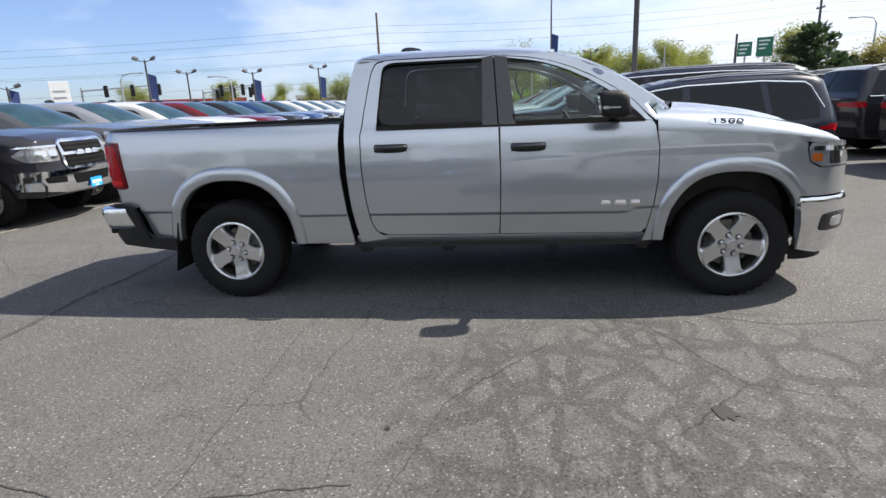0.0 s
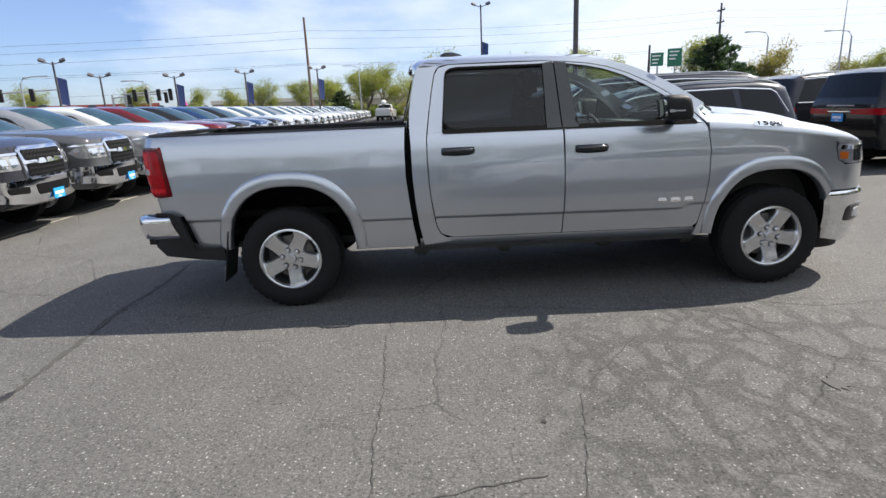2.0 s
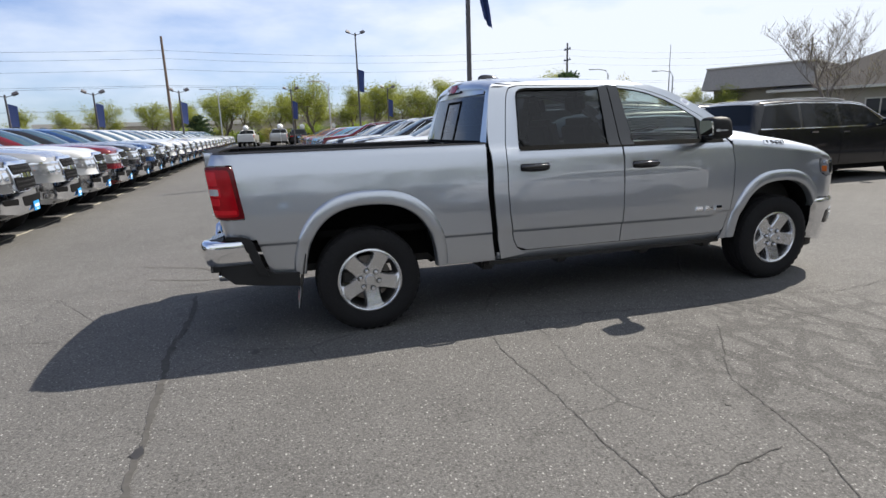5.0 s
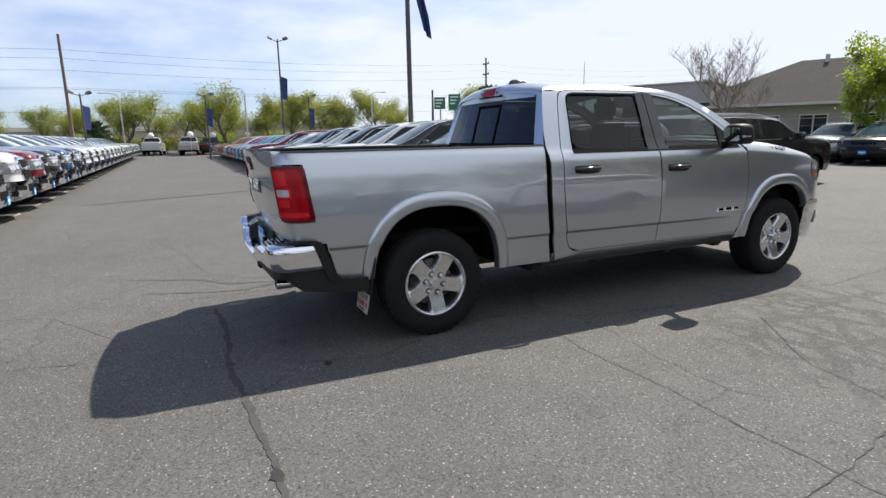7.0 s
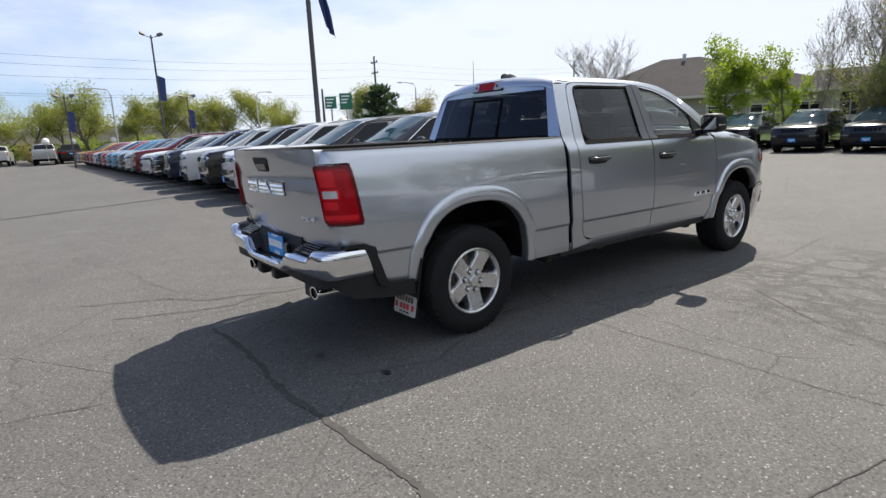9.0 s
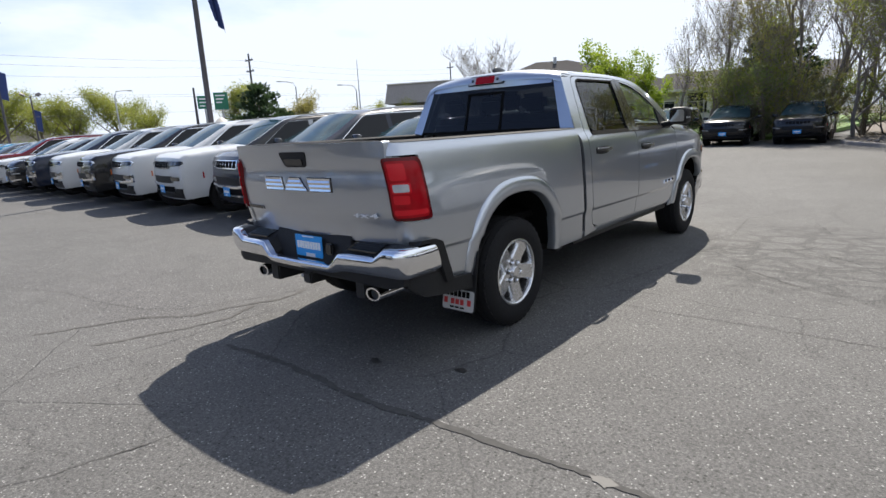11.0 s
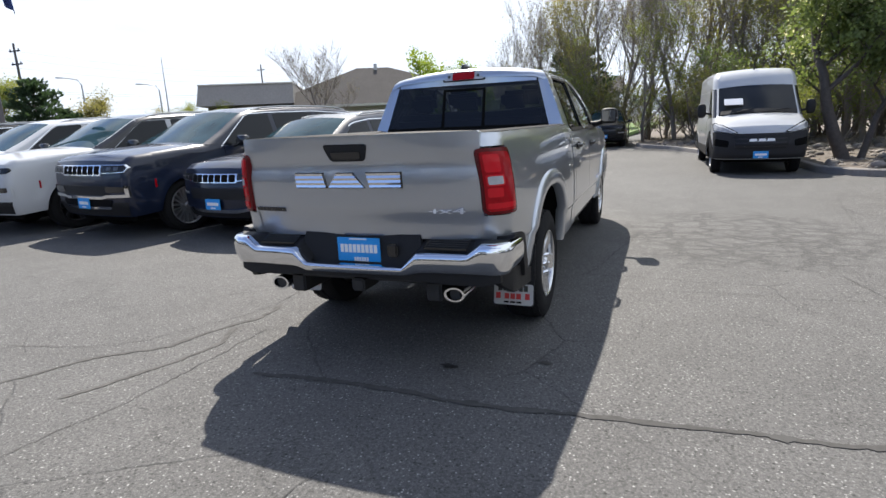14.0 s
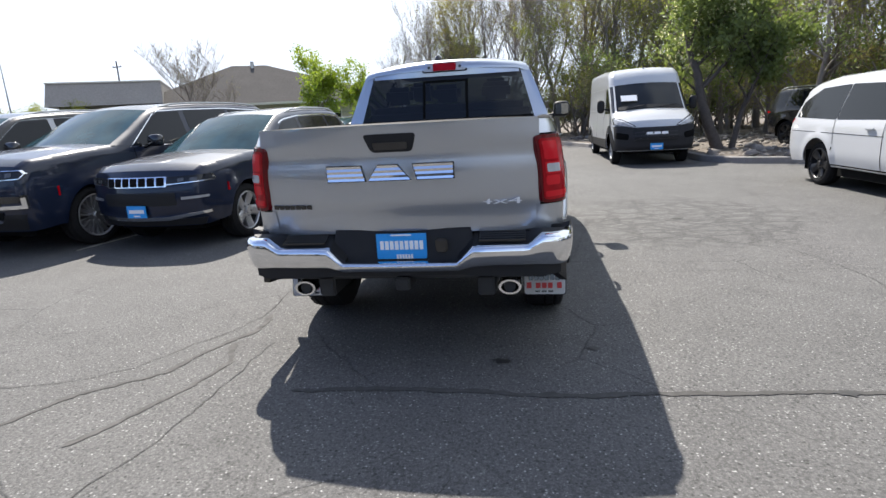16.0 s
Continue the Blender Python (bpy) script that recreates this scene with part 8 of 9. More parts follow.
# bare tree and bright green tree before the offices
bare = kind_of_tree(76, 7.2, 0.85, 0.12, 900, 0.03, 0.12, LEAF_OLIVE, DARKBARK, first=0.15, fork=6, levels=4, up=0.78, wild=0.17)
tree("leafless spreading tree before the office building", "tree", *bare, pose(28.4, 18.8, 0, 0, 0, 30))
green = kind_of_tree(74, 6.3, 0.85, 0.11, 6500, 0.085, 0.20, LEAF_BRIGHT, clumps=170, first=0.2, fork=5, levels=3, up=0.6)
tree("bright green tree in fresh leaf by the fence", "tree", *green, pose(28.4, 11.8, 0, 0, 0, 0))
tree("smaller bright green tree by the fence", "tree", *green, pose(29.5, 8.8, 0, 0, 0, 120) @ Matrix.Diagonal((0.65, 0.65, 0.82, 1)))
# tall thin trees of the thicket
tall_kinds = [kind_of_tree(81 + k, 11.0, 0.5, 0.15, 3800, 0.055, 0.30, m, DARKBARK, first=0.2, fork=7, levels=3, up=0.9, wild=0.14) for k, m in enumerate((LEAF_OLIVE, LEAF_OLIVE, LEAF_SPRING))]
TWIG = material("pale_twigs", (0.24, 0.21, 0.185), 0.95, grain=0.3, grain_scale=14)
tall_kinds.append(kind_of_tree(87, 11.0, 0.55, 0.12, 900, 0.05, 0.25, LEAF_OLIVE, TWIG, first=0.15, fork=5, levels=4, up=0.85, wild=0.18))
tall_kinds.append(kind_of_tree(95, 9.5, 1.0, 0.12, 3600, 0.06, 0.20, LEAF_SPRING, TWIG, clumps=190, droop=0.5, first=0.15, fork=5, levels=4, up=0.5, wild=0.26))
bush_kinds = [kind_of_tree(91 + k, 6.0, 0.95, 0.07, lv, 0.075, 0.22, m, DARKBARK, first=0.12, fork=5, levels=3, stems=3, wild=0.3) for k, (m, lv) in enumerate(((LEAF_SPRING, 2600), (LEAF_OLIVE, 1400), (LEAF_DARK, 3000)))]
spots = [(28.2, 7.0, 0.62, 3), (28.6, 5.6, 0.75, 3), (28.2, 4.3, 0.82, 3), (28.0, 2.8, 0.8, 1), (29.0, 1.6, 0.95, 3), (27.6, 0.4, 1.0, 3), (29.0, -1.0, 1.1, 3), (27.0, -2.4, 1.05, 3), (28.4, -3.8, 1.1, 0), (26.6, -5.2, 1.0, 1), (28.0, -6.6, 1.1, 2), (26.0, -8.2, 1.0, 0),
         (27.5, -9.8, 1.1, 1), (24.6, -11.4, 1.0, 2), (26.2, -13.0, 1.1, 0), (23.0, -14.5, 1.0, 1), (24.5, -16.5, 1.1, 0), (21.0, -17.5, 1.0, 2), (19.0, -19.5, 1.1, 1), (16.5, -21.0, 1.0, 0), (31.5, 2.5, 1.05, 0), (32.0, -4.5, 1.1, 1), (30.5, -11.0, 1.1, 0), (33.5, 0.5, 1.0, 3), (34.5, -2.0, 1.05, 3), (33.0, -6.8, 1.0, 2), (35.0, -9.0, 1.1, 1), (31.0, -8.5, 1.0, 0), (33.0, -13.5, 1.1, 2), (29.0, -15.5, 1.0, 0), (27.0, -19.0, 1.1, 1), (30.0, -19.0, 1.0, 2), (24.0, -20.5, 1.1, 0), (22.0, -22.0, 1.0, 2), (22.5, -8.5, 0.9, 2), (20.5, -12.5, 0.95, 0), (15.5, -11.8, 0.95, 2), (13.5, -15.0, 1.0, 0), (17.5, -13.8, 1.0, 1), (12.6, -19.0, 1.0, 2), (15.0, -18.5, 1.05, 0), (11.9, -23.0, 1.0, 1), (14.5, -23.0, 1.1, 2), (18.2, -17.2, 1.0, 0), (26.4, -0.9, 0.75, 4), (25.4, -4.2, 0.9, 4), (24.2, -6.8, 0.8, 4), (23.0, -9.6, 0.95, 4), (20.6, -8.6, 0.8, 4), (19.2, -11.2, 0.9, 4), (17.0, -10.2, 0.85, 4), (27.4, 2.2, 0.7, 4)]
for k, (x, y, s, kd) in enumerate(spots):
    tr, cr = tall_kinds[kd]
    tree("tall thin tree in bud within the thicket", "tree", tr, cr, pose(x, y, 0.1, 0, 0, k * 77) @ Matrix.Diagonal((s, s, s, 1)), "thicket trees")
for k in range(30):
    t01 = k / 29
    x, y = 27.5 - 10 * max(0, t01 - 0.45) + rnd.uniform(-0.8, 1.2), 5.0 - 25 * t01 + rnd.uniform(-0.5, 0.5)
    tr, cr = bush_kinds[(0, 1, 2, 0, 1)[k % 5]]
    s = rnd.uniform(0.38, 0.7)
    tree("tangled undergrowth bush in early leaf", "bush", tr, cr, pose(x, y, 0.1, 0, 0, k * 131) @ Matrix.Diagonal((s, s, s, 1)), "undergrowth")
for k, (x, y, s, kd) in enumerate(((22.5, -4.4, 0.55, 1), (21.0, -5.8, 0.6, 0), (23.8, -5.0, 0.75, 2), (19.6, -7.6, 0.6, 2), (18.2, -9.6, 0.6, 1), (16.4, -13.0, 0.75, 2), (18.5, -6.2, 0.45, 0), (24.8, -3.4, 0.7, 0), (20.4, -10.2, 0.75, 0), (17.6, -15.5, 0.85, 2), (14.5, -16.5, 0.9, 0))):
    tr, cr = bush_kinds[kd]
    tree("tangled undergrowth bush in early leaf", "bush", tr, cr, pose(x, y, 0.12, 0, 0, k * 91 + 20) @ Matrix.Diagonal((s, s, s, 1)), "undergrowth")
for k in range(34):
    x, y = rnd.uniform(20.5, 31), rnd.uniform(-21, -4)
    if in_bed(x - 1.2, y) and in_bed(x, y + 1.2):
        tr, cr = bush_kinds[(1, 2, 1, 0)[k % 4]]
        s = rnd.uniform(0.45, 0.8)
        tree("tangled undergrowth bush in early leaf", "bush", tr, cr, pose(x, y, 0.1, 0, 0, k * 53 + 9) @ Matrix.Diagonal((s * 1.3, s * 1.3, s, 1)), "undergrowth")
for k in range(22):
    x, y = 29.6 + rnd.uniform(0, 1.6) - 0.25 * max(0, k - 9), 3.5 - 1.15 * k + rnd.uniform(-0.3, 0.3)
    tr, cr = bush_kinds[(2, 1, 2)[k % 3]]
    s = rnd.uniform(0.30, 0.46)
    tree("low tangled shrub behind the fence", "bush", tr, cr, pose(x, y, 0.1, 0, 0, k * 71) @ Matrix.Diagonal((s * 1.9, s * 1.9, s, 1)), "undergrowth")
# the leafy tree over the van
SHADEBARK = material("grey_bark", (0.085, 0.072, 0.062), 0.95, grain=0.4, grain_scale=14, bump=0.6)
near = grow(103, 5.9, 1.15, 0.17, levels=3, fork=6, up=0.45, first=0.3, lean=(0.05, 0.38), wild=0.2)
near_crown = leaf_mesh([t for t in near[1] if max(p.z for p in t) > 1.7], 13500, 0.060, 0.14, LEAF_DARK, 9, 0.12, 480)
nt_ob = tree("leaning dark-leaved tree with white blossom on the rock bed", "tree", limb_mesh(near[0], SHADEBARK), near_crown, pose(12.9, -6.1, 0.1))
BLOSSOM = leaf_material("white_blossom", (0.62, 0.62, 0.52))
o = new("blossom", leaf_mesh([t for t in near[1] if max(p.z for p in t) > 1.7], 1300, 0.055, 0.11, BLOSSOM, 12, 0.0, 80))
o.parent = nt_ob
near2 = grow(105, 4.6, 0.9, 0.09, levels=3, fork=5, up=0.5, first=0.3, lean=(0.1, -0.25), wild=0.2)
tree("slender dark-leaved tree on the rock bed", "tree", limb_mesh(near2[0], SHADEBARK), leaf_mesh([t for t in near2[1] if max(p.z for p in t) > 1.6], 7000, 0.062, 0.18, LEAF_DARK, 10, 0.1, 130), pose(13.15, -6.5, 0.1))

# the trees that close the lot behind the camera
for k in range(16):
    tr, cr = (bush_kinds[2], tall_kinds[2], far_kinds[0])[k % 3]
    s = rnd.uniform(0.9, 1.2) * (0.75 if k % 3 == 1 else 1.1)
    tree("leafy tree along the far edge of the lot", "tree", tr, cr, pose(14 - 4.2 * k + rnd.uniform(-1, 1), -27 + rnd.uniform(-2, 2) + 0.9 * max(0, k - 9), 0, 0, 0, k * 57) @ Matrix.Diagonal((s * 1.2, s * 1.2, s, 1)), "edge trees")
# ---- fence ----
fence = thing("wire_fence", "grey wire fence on steel posts before the thicket", "fence")
pts = [(29.4, 16.5), (29.5, 13.0), (29.5, 9.5), (29.4, 6.0), (29.2, 2.5), (28.9, -1.0), (28.3, -4.5), (27.2, -8.0), (25.4, -11.5)]
for x, y in pts:
    bm = bmesh.new()
    tube(bm, [(x, y, 0), (x, y, 2.15), (x + 0.0, y, 2.2)], [0.035, 0.035, 0.015], 8)
    part("post", bm, GALV, fence)
bm = bmesh.new()
tube(bm, [(x, y, 2.1) for x, y in pts], 0.022, 6)
part("top_rail", bm, GALV, fence)
for z in (0.25, 0.7, 1.2, 1.7):
    bm = bmesh.new()
    tube(bm, [(x, y, z) for x, y in pts], 0.004, 4)
    part("wire", bm, GALV, fence)

# ---- office building ----
BRICKISH = material("beige_wall", (0.33, 0.30, 0.25), 0.9, grain=0.12, grain_scale=12, blotch=0.12, blotch_scale=0.8)
SHINGLE = material("grey_shingle", (0.085, 0.08, 0.076), 1.0, spec=0.05, grain=0.35, grain_scale=9, blotch=0.15, blotch_scale=0.7, bump=0.5)
TRIMW = material("cream_trim", (0.55, 0.52, 0.46), 0.7, grain=0.1)
office = thing("office_building", "low beige office building with grey hipped roof", "building")
office.matrix_basis = pose(38, 24, 0, 0, 0, -61)
bm = bmesh.new()
box(bm, -5.5, 15, 0.6, 13, 0, 3.4)
part("wall", bm, BRICKISH, office, smooth=False)
bm = bmesh.new()
vs = [bm.verts.new(c) for c in ((-6.3, -0.2, 3.4), (15.8, -0.2, 3.4), (15.8, 13.8, 3.4), (-6.3, 13.8, 3.4), (2.0, 6.5, 6.95), (5.0, 6.5, 6.95))]
for f in ((0, 1, 5, 4), (1, 2, 5), (2, 3, 4, 5), (3, 0, 4), (3, 2, 1, 0)):
    bm.faces.new([vs[i] for i in f])
rf = part("roof", bm, SHINGLE, office, smooth=False)
bm = bmesh.new()
box(bm, 3.6, 3.9, 6.0, 6.3, 6.6, 7.25)
part("vent_pipe", bm, GALV, rf, smooth=False)
bm = bmesh.new()
box(bm, -6.35, 15.85, -0.25, 13.85, 3.25, 3.42)
part("eaves_trim", bm, TRIMW, office, smooth=False)
for k in range(6):
    w = part("window", (lambda b: (box(b, -3.4 + k * 3.0, -1.6 + k * 3.0, 0.5, 0.62, 1.0, 2.6), b)[1])(bmesh.new()), TRIMW, office, smooth=False)
    for j in range(2):
        bm = bmesh.new()
        box(bm, -3.3 + k * 3.0 + j * 0.85, -2.55 + k * 3.0 + j * 0.85, 0.46, 0.52, 1.1, 2.5)
        part("pane", bm, CAR_GLASS, w, smooth=False)
annex = thing("flat_annex", "flat-topped annex with grey mansard fascia", "building")
annex.matrix_basis = pose(38, 24, 0, 0, 0, -61)
bm = bmesh.new()
box(bm, -10.6, -4.0, 1.2, 10, 0, 3.7)
part("wall", bm, BRICKISH, annex, smooth=False)
bm = bmesh.new()
vs = [bm.verts.new(c) for c in ((-11.2, 0.0, 3.7), (-3.4, 0.0, 3.7), (-3.4, 10.5, 3.7), (-11.2, 10.5, 3.7), (-11.0, 0.5, 5.35), (-3.4, 0.5, 5.35), (-3.4, 10.2, 5.35), (-11.0, 10.2, 5.35))]
for f in ((0, 1, 5, 4), (1, 2, 6, 5), (2, 3, 7, 6), (3, 0, 4, 7), (4, 5, 6, 7), (3, 2, 1, 0)):
    bm.faces.new([vs[i] for i in f])
part("roof", bm, material("brown_fascia", (0.31, 0.29, 0.27), 1.0, spec=0.05, grain=0.2, grain_scale=9, blotch=0.12, blotch_scale=0.7), annex, smooth=False)
bm = bmesh.new()
box(bm, -11.05, -3.38, 0.4, 10.3, 5.35, 5.45)
part("coping", bm, TRIMW, annex, smooth=False)
house = thing("house", "pale house half hidden behind the thicket", "house")
house.matrix_basis = pose(46, 7.5, 0.3, 0, 0, -80)
bm = bmesh.new()
box(bm, -6, 6, 0, 8, 0, 3.1)
part("wall", bm, TRIMW, house, smooth=False)
bm = bmesh.new()
vs = [bm.verts.new(c) for c in ((-6.6, -0.6, 3.1), (6.6, -0.6, 3.1), (6.6, 8.6, 3.1), (-6.6, 8.6, 3.1), (-6.6, 4, 4.7), (6.6, 4, 4.7))]
for f in ((0, 1, 5, 4), (1, 2, 5), (2, 3, 4, 5), (3, 0, 4), (3, 2, 1, 0)):
    bm.faces.new([vs[i] for i in f])
part("roof", bm, SHINGLE, house, smooth=False)
for x in (-3.5, 0, 3.5):
    bm = bmesh.new()
    box(bm, x - 0.7, x + 0.7, -0.06, 0.05, 1.2, 2.8)
    part("window", bm, CAR_GLASS, house, smooth=False)

# low shops across the street
def shop(x, y, w, d, h, turn, wall, band, label):
    t = thing("shop_building", label, "building")
    t.matrix_basis = pose(x, y, 0, 0, 0, turn)
    bm = bmesh.new()
    box(bm, -w / 2, w / 2, 0, d, 0, h - 0.7)
    part("wall", bm, wall, t, smooth=False)
    bm = bmesh.new()
    box(bm, -w / 2 - 0.15, w / 2 + 0.15, -0.3, d + 0.1, h - 0.7, h)
    part("roof", bm, band, t, smooth=False)
    for k in range(int(w / 4)):
        bm = bmesh.new()
        box(bm, -w / 2 + 0.8 + k * 4, -w / 2 + 3.4 + k * 4, -0.05, 0.04, 0.5, 2.3)
        part("window", bm, CAR_GLASS, t, smooth=False)


shop(-44, 62, 26, 10, 3.4, 36, TRIMW, material("red_band", (0.22, 0.03, 0.03), 0.7, grain=0.1), "low pale shop with a red roof band across the street")
shop(-22, 108, 36, 12, 4.2, 8, BRICKISH, TRIMW, "long beige building far behind the lot")
shop(-70, 40, 24, 12, 4.0, 58, GALV, TRIMW, "grey shed far off to the side")
shop(8, 112, 40, 14, 4.6, 0, BRICKISH, BRICKISH, "long tan building beyond the trees")

# distant ridge
HILL = material("dry_ridge", (0.21, 0.19, 0.16), 0.95, grain=0.2, grain_scale=0.05, blotch=0.2, blotch_scale=0.01)
bm = bmesh.new()
low, high = [], []
for k in range(61):
    a = radians(35 + 120 * k / 60)
    x, y = 640 * math.cos(a), 640 * math.sin(a)
    h = 9 + 5 * noise.noise(Vector((k * 0.23, 1.0, 0))) + 2 * noise.noise(Vector((k * 0.9, 4.0, 0)))
    low.append((x, y, -0.1))
    high.append((x * 1.06, y * 1.06, h))
ribbon(bm, low, high, 60, 2)
tagged(part("backdrop_ridge", bm, HILL, None, "low dry ridge on the horizon"), "", "ridge", "", "structure")


# ---- poles, lamps, signs, wires ----
def pole(bm, h, r0, r1):
    tube(bm, [(0, 0, 0), (0, 0, h * 0.5), (0, 0, h)], [r0, (r0 + r1) / 2, r1], 10)


def lot_lamp(x, y, h, turn, banner=True, heads=2):
    t = thing("lot_lamp", "dark steel lot lamp with twin floodlights" + (" and a blue banner" if banner else ""), "lamp post", "lot lamps")
    t.matrix_basis = pose(x, y, 0, 0, 0, turn)
    bm = bmesh.new()
    pole(bm, h, 0.075, 0.05)
    part("pole", bm, STEEL, t)
    bm = bmesh.new()
    tube(bm, [(-0.45, 0, h + 0.0), (0, 0, h - 0.15), (0.45, 0, h + 0.0)], 0.025, 6)
    part("crossarm", bm, STEEL, t)
    for s in (-1, 1):
        bm = bmesh.new()
        box(bm, -0.16, 0.16, -0.15, 0.15, -0.05, 0.06, 0.025, pose(s * 0.50, -0.05, h + 0.06, 32, -s * 24, 0))
        part("floodlight", bm, STEEL, t)
    if banner:
        bm = bmesh.new()
        b0 = h * 0.52
        ribbon(bm, [(0.06, 0, b0 + 1.5), (0.5, 0.1, b0 + 1.35)], [(0.06, 0, b0), (0.42, 0.15, b0 - 0.1)], 6, 8, None, (0, 0.01, 0))
        part("banner", bm, NAVY_CLOTH, t, "navy blue banner")
    return t


lot_lamp(5.15, 35.6, 8.1, 0)
lot_lamp(0.8, 46.2, 5.2, 0)
lot_lamp(-7.0, 38.8, 4.65, 20)
lot_lamp(-11.8, 36.8, 4.45, 20)
lot_lamp(-15.3, 33.2, 4.15, 20)
lot_lamp(-19.7, 32.5, 4.3, 20, False)
lot_lamp(-19.8, 28.2, 4.85, 20)
lot_lamp(-25.4, 23.9, 3.4, 40)
lot_lamp(9.2, 46.0, 5.2, 0)
flag = thing("flagpole", "tall dark flagpole with a hanging navy flag", "flagpole")
flag.matrix_basis = pose(6.6, 15.75, 0)
bm = bmesh.new()
pole(bm, 13.0, 0.10, 0.07)
part("pole", bm, STEEL, flag)
bm = bmesh.new()
fold = bmesh.new()
rows = []
for i in range(17):
    v = i / 16
    row = []
    for j in range(13):
        u = j / 12
        x = 0.08 + v * 0.55 + u * (0.42 - 0.10 * v)
        z = 7.75 - v * 2.3 - u * 0.42
        row.append(fold.verts.new((x, 0.09 * math.sin(u * 9 + v * 3.5) * (0.4 + u), z - 0.10 * math.sin(v * 6) * u)))
    rows.append(row)
for a, b in zip(rows, rows[1:]):
    for j in range(12):
        fold.faces.new((a[j], a[j + 1], b[j + 1], b[j]))
merge(bm, fold)
part("flag", bm, NAVY_CLOTH, flag, "drooping navy blue flag", angle=80)


def street_light(x, y, h, turn, label="grey street light with a curved arm"):
    t = thing("street_light", label, "street light", "street lights")
    t.matrix_basis = pose(x, y, 0, 0, 0, turn)
    bm = bmesh.new()
    tube(bm, [(0, 0, 0), (0, 0, h * 0.6), (0, 0, h - 0.5), (0.25, 0, h - 0.1), (0.9, 0, h), (1.5, 0, h)], [0.09, 0.07, 0.055, 0.045, 0.04, 0.035], 8)
    part("pole", bm, GALV, t)
    bm = bmesh.new()
    box(bm, 1.35, 1.85, -0.09, 0.09, h - 0.05, h + 0.04, 0.03)
    part("lamp_head", bm, GALV, t)


for x, y, h, turn in ((4.4, 50.8, 6.2, 180), (16.3, 50.0, 6.0, 20), (29.3, 42.2, 6.3, 170), (33.5, 38.5, 5.8, 160), (-27.2, 36.0, 4.7, 10), (-20.6, 40.5, 4.4, 190), (-6.5, 62.0, 6.4, 180)):
    street_light(x, y, h, turn)


def utility_pole(x, y, h, mat, label, arms):
    t = thing("utility_pole", label, "utility pole", "utility poles")
    t.matrix_basis = pose(x, y, 0)
    bm = bmesh.new()
    pole(bm, h, 0.12 if mat is WOODPOLE else 0.15, 0.08)
    part("pole", bm, mat, t)
    for z in arms:
        bm = bmesh.new()
        box(bm, -0.06, 0.06, -0.6, 0.6, z - 0.05, z + 0.05)
        part("crossarm", bm, mat, t)
        for s in (-0.5, 0.5):
            bm = bmesh.new()
            lathe(bm, [(0, 0), (0.05, 0), (0.06, 0.08), (0.03, 0.14), (0, 0.14)], 8, Matrix.Translation((0, s, z + 0.05)) @ pose(0, 0, 0, 90))
            part("insulator", bm, GALV, t)


utility_pole(-7.95, 40.5, 8.5, WOODPOLE, "weathered wooden utility pole carrying wires", ())
utility_pole(27.4, 46.5, 9.2, STEEL, "dark utility pole with short crossarms", (8.6, 7.6))
utility_pole(20.0, 43.4, 5.7, STEEL, "dark post beside the road signs", ())
utility_pole(62.0, 50.0, 10.5, STEEL, "distant utility pole with crossarms", (9.8,))
utility_pole(-62.0, 36.0, 9.0, WOODPOLE, "distant wooden utility pole", ())
aerial = thing("radio_mast", "thin pale mast behind the offices", "mast")
aerial.matrix_basis = pose(28.4, 32.4, 0)
bm = bmesh.new()
tube(bm, [(0, 0, 0), (0, 0, 3.5), (0, 0, 7.1)], [0.06, 0.05, 0.02], 6)
part("pole", bm, GALV, aerial)
WIRE = material("black_wire", (0.03, 0.03, 0.032), 0.6)
for z0, z1, sag in ((7.55, 8.6, 0.5), (7.0, 8.0, 0.5), (6.25, 7.3, 0.5), (5.15, 5.6, 0.3), (5.05, 5.45, 0.35), (3.6, 4.2, 0.3)):
    bm = bmesh.new()
    stops = [(-62, 36, z0), (-7.95, 40.5, z0), (27.4, 46.5, z1), (62, 50, z1 + 1.0), (130, 58, z1 + 1.0)]
    pts = []
    for (xa, ya, za), (xb, yb, zb) in zip(stops, stops[1:]):
        for k in range(10):
            u = k / 10
            pts.append((xa + (xb - xa) * u, ya + (yb - ya) * u, za + (zb - za) * u - sag * 4 * u * (1 - u)))
    tube(bm, pts, 0.008, 4)
    tagged(part("power_line", bm, WIRE, None, "thin black overhead wire between the poles"), "", "wire", "overhead wires")

# road signs
signs = thing("road_sign", "pair of green road signs on posts", "road sign")
for x, y, z0, z1, w in ((20.35, 42.6, 3.95, 5.0, 1.0), (21.6, 42.1, 3.85, 5.25, 1.1)):
    bm = bmesh.new()
    box(bm, -w / 2, w / 2, -0.03, 0.03, z0, z1, 0.01, pose(x, y, 0, 0, 0, -25))
    p = part("sign_panel", bm, SIGN_GREEN, signs, "green sign panel with pale bars")
    bm = bmesh.new()
    for k in range(3):
        box(bm, -w * 0.36, w * (0.30 - 0.12 * k), -0.04, -0.031, z1 - 0.3 - k * 0.28, z1 - 0.2 - k * 0.28, 0, pose(x, y, 0, 0, 0, -25))
    part("sign_bar", bm, WHITEPAINT, p, smooth=False)
    bm = bmesh.new()
    tube(bm, [(x + 0.1, y + 0.1, 0), (x + 0.1, y + 0.1, z1)], 0.07, 6)
    part("post", bm, GALV, signs)
board = thing("dealer_sign", "white upright dealer sign with grey bars", "sign")
board.matrix_basis = pose(-30.0, 33.1, 0, 0, 0, 40)
bm = bmesh.new()
box(bm, -0.62, 0.62, -0.12, 0.12, 0, 4.2, 0.02)
part("sign_body", bm, material("sign_white", (0.72, 0.73, 0.74), 0.4, grain=0.05), board)
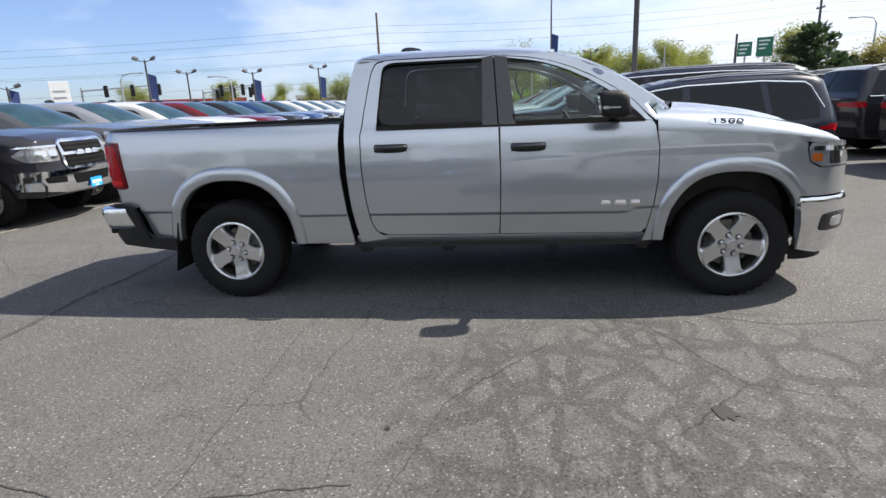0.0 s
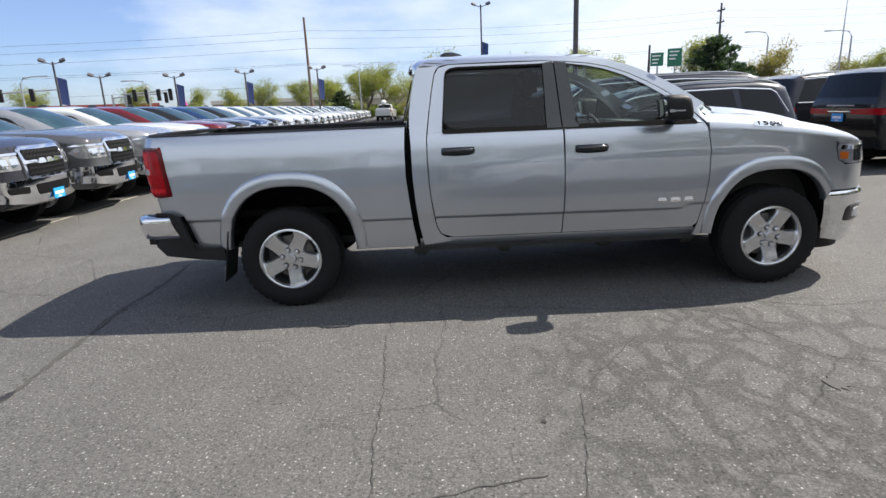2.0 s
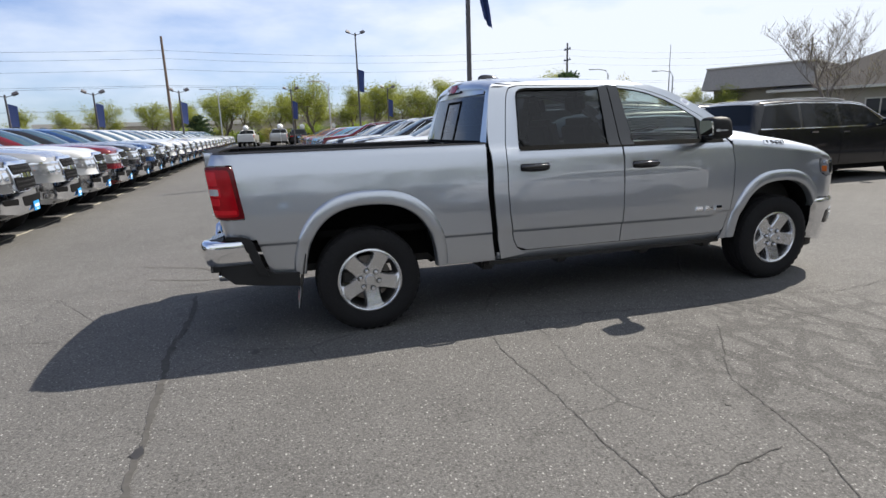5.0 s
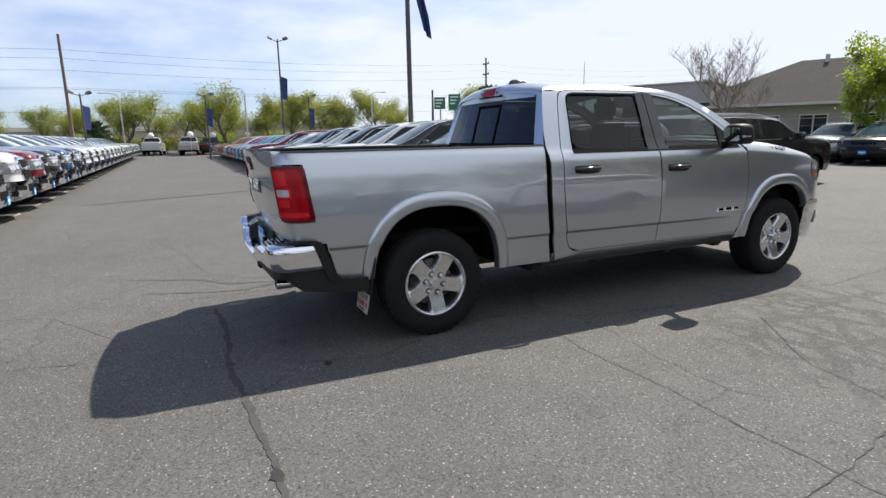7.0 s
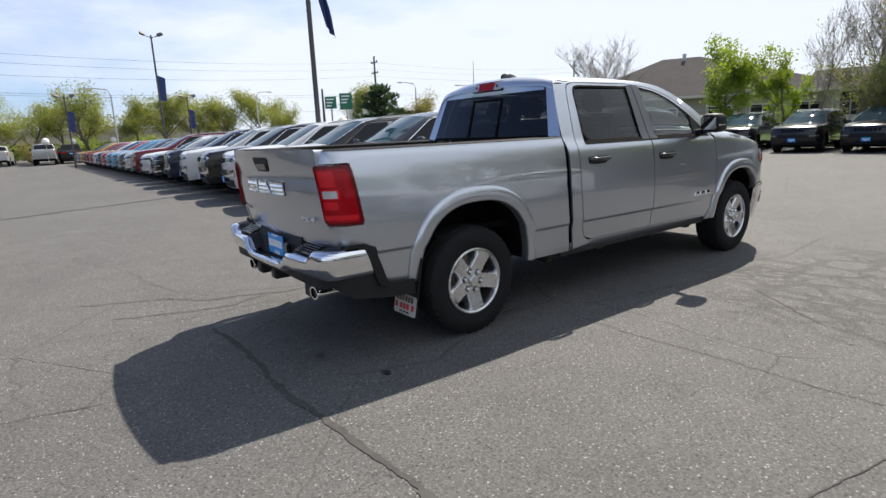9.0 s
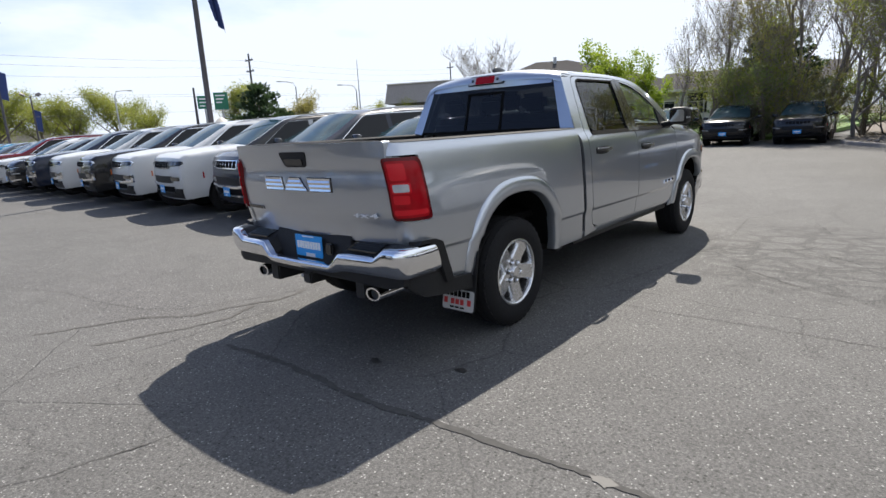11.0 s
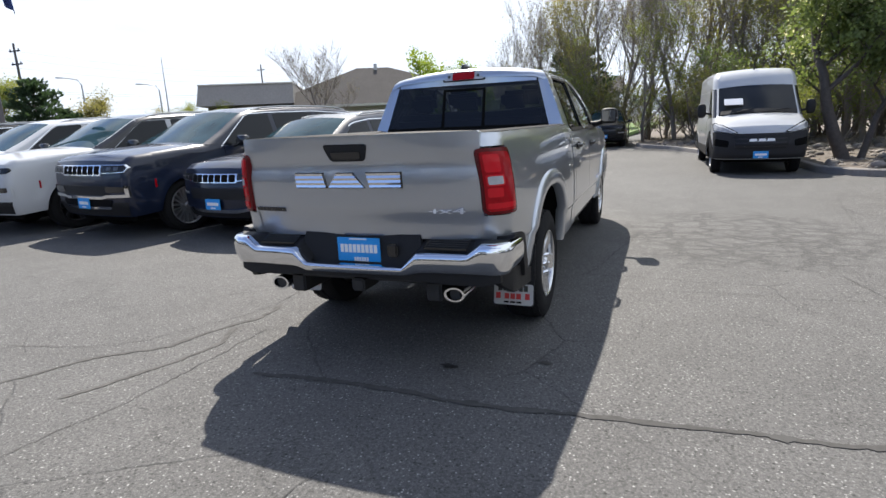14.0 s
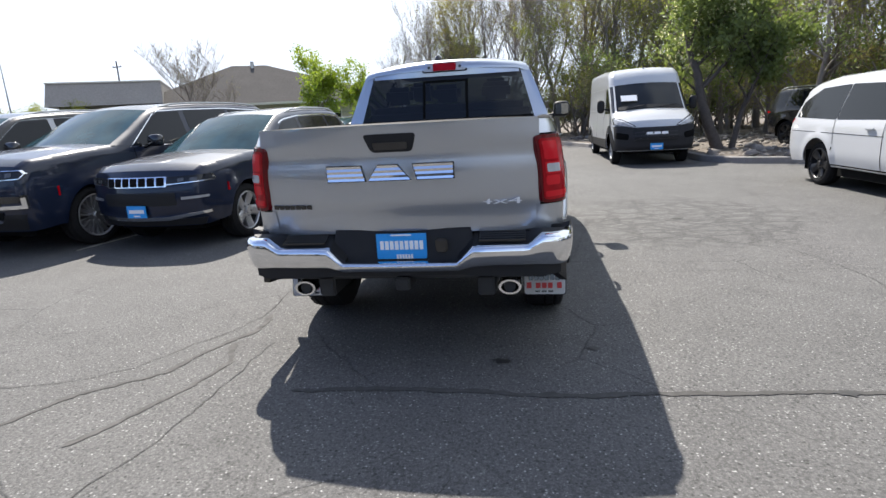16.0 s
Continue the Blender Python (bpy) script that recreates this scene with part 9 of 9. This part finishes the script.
for k in range(4):
    bm = bmesh.new()
    box(bm, -0.42, 0.36, -0.135, -0.121, 2.1 + k * 0.45, 2.22 + k * 0.45)
    part("sign_bar", bm, GALV, board, smooth=False)


def signal_mast(x, y, h, arm, turn, n):
    t = thing("traffic_signal", "grey traffic signal mast with black lamp heads", "traffic signal", "traffic signals")
    t.matrix_basis = pose(x, y, 0, 0, 0, turn)
    bm = bmesh.new()
    tube(bm, [(0, 0, 0), (0, 0, h)], [0.12, 0.09], 8)
    part("post", bm, GALV, t)
    bm = bmesh.new()
    tube(bm, [(0, 0, h - 0.3), (arm, 0, h)], [0.08, 0.05], 8)
    part("mast_arm", bm, GALV, t)
    for k in range(n):
        bm = bmesh.new()
        xx = arm * (k + 1) / n - 0.2
        box(bm, xx - 0.16, xx + 0.16, -0.15, 0.15, h - 0.95, h + 0.1, 0.03)
        part("signal_head", bm, BLACK, t)


signal_mast(-26.2, 47.8, 4.0, 4.0, 15, 4)
signal_mast(-37.0, 44.0, 4.3, 7.0, 15, 3)
signal_mast(-29.6, 52.0, 3.9, 5.0, 15, 3)
bm = bmesh.new()
tube(bm, [(-16.2, 36.0, 0), (-16.3, 36.0, 1.6), (-16.0, 36.0, 2.2), (-16.2, 36.0, 2.9)], [0.28, 0.22, 0.18, 0.12], 10)
tagged(part("inflatable_tube", bm, material("pink_fabric", (0.62, 0.04, 0.32), 0.6, grain=0.1), None, "tall pink inflatable tube beside the row"), "", "inflatable")
for x, y in ((-4.2, 66.0), (-0.3, 60.5), (2.4, 68.5), (6.4, 70.0), (-8.0, 64.5)):
    t = thing("balloon", "white round balloon on a thin stick", "balloon", "white balloons")
    t.matrix_basis = pose(x, y, 0)
    bm = bmesh.new()
    bmesh.ops.create_uvsphere(bm, u_segments=12, v_segments=8, radius=0.32, matrix=Matrix.Translation((0, 0, 2.2)))
    part("globe", bm, WHITEPAINT, t)
    bm = bmesh.new()
    tube(bm, [(0, 0, 0), (0, 0, 1.9)], 0.02, 5)
    part("stick", bm, GALV, t)
gate = thing("gate_pillar", "cream masonry pillar with a pointed cap", "pillar")
gate.matrix_basis = pose(17.6, 35.2, 0)
bm = bmesh.new()
box(bm, -0.5, 0.5, -0.4, 0.4, 0, 2.5, 0.02)
part("shaft", bm, TRIMW, gate)
bm = bmesh.new()
box(bm, -0.6, 0.6, -0.5, 0.5, 2.5, 2.62, 0.02)
tube(bm, [(0, 0, 2.6), (0, 0, 2.8), (0, 0, 2.95)], [0.5, 0.3, 0.1], 8)
part("cap", bm, TRIMW, gate)
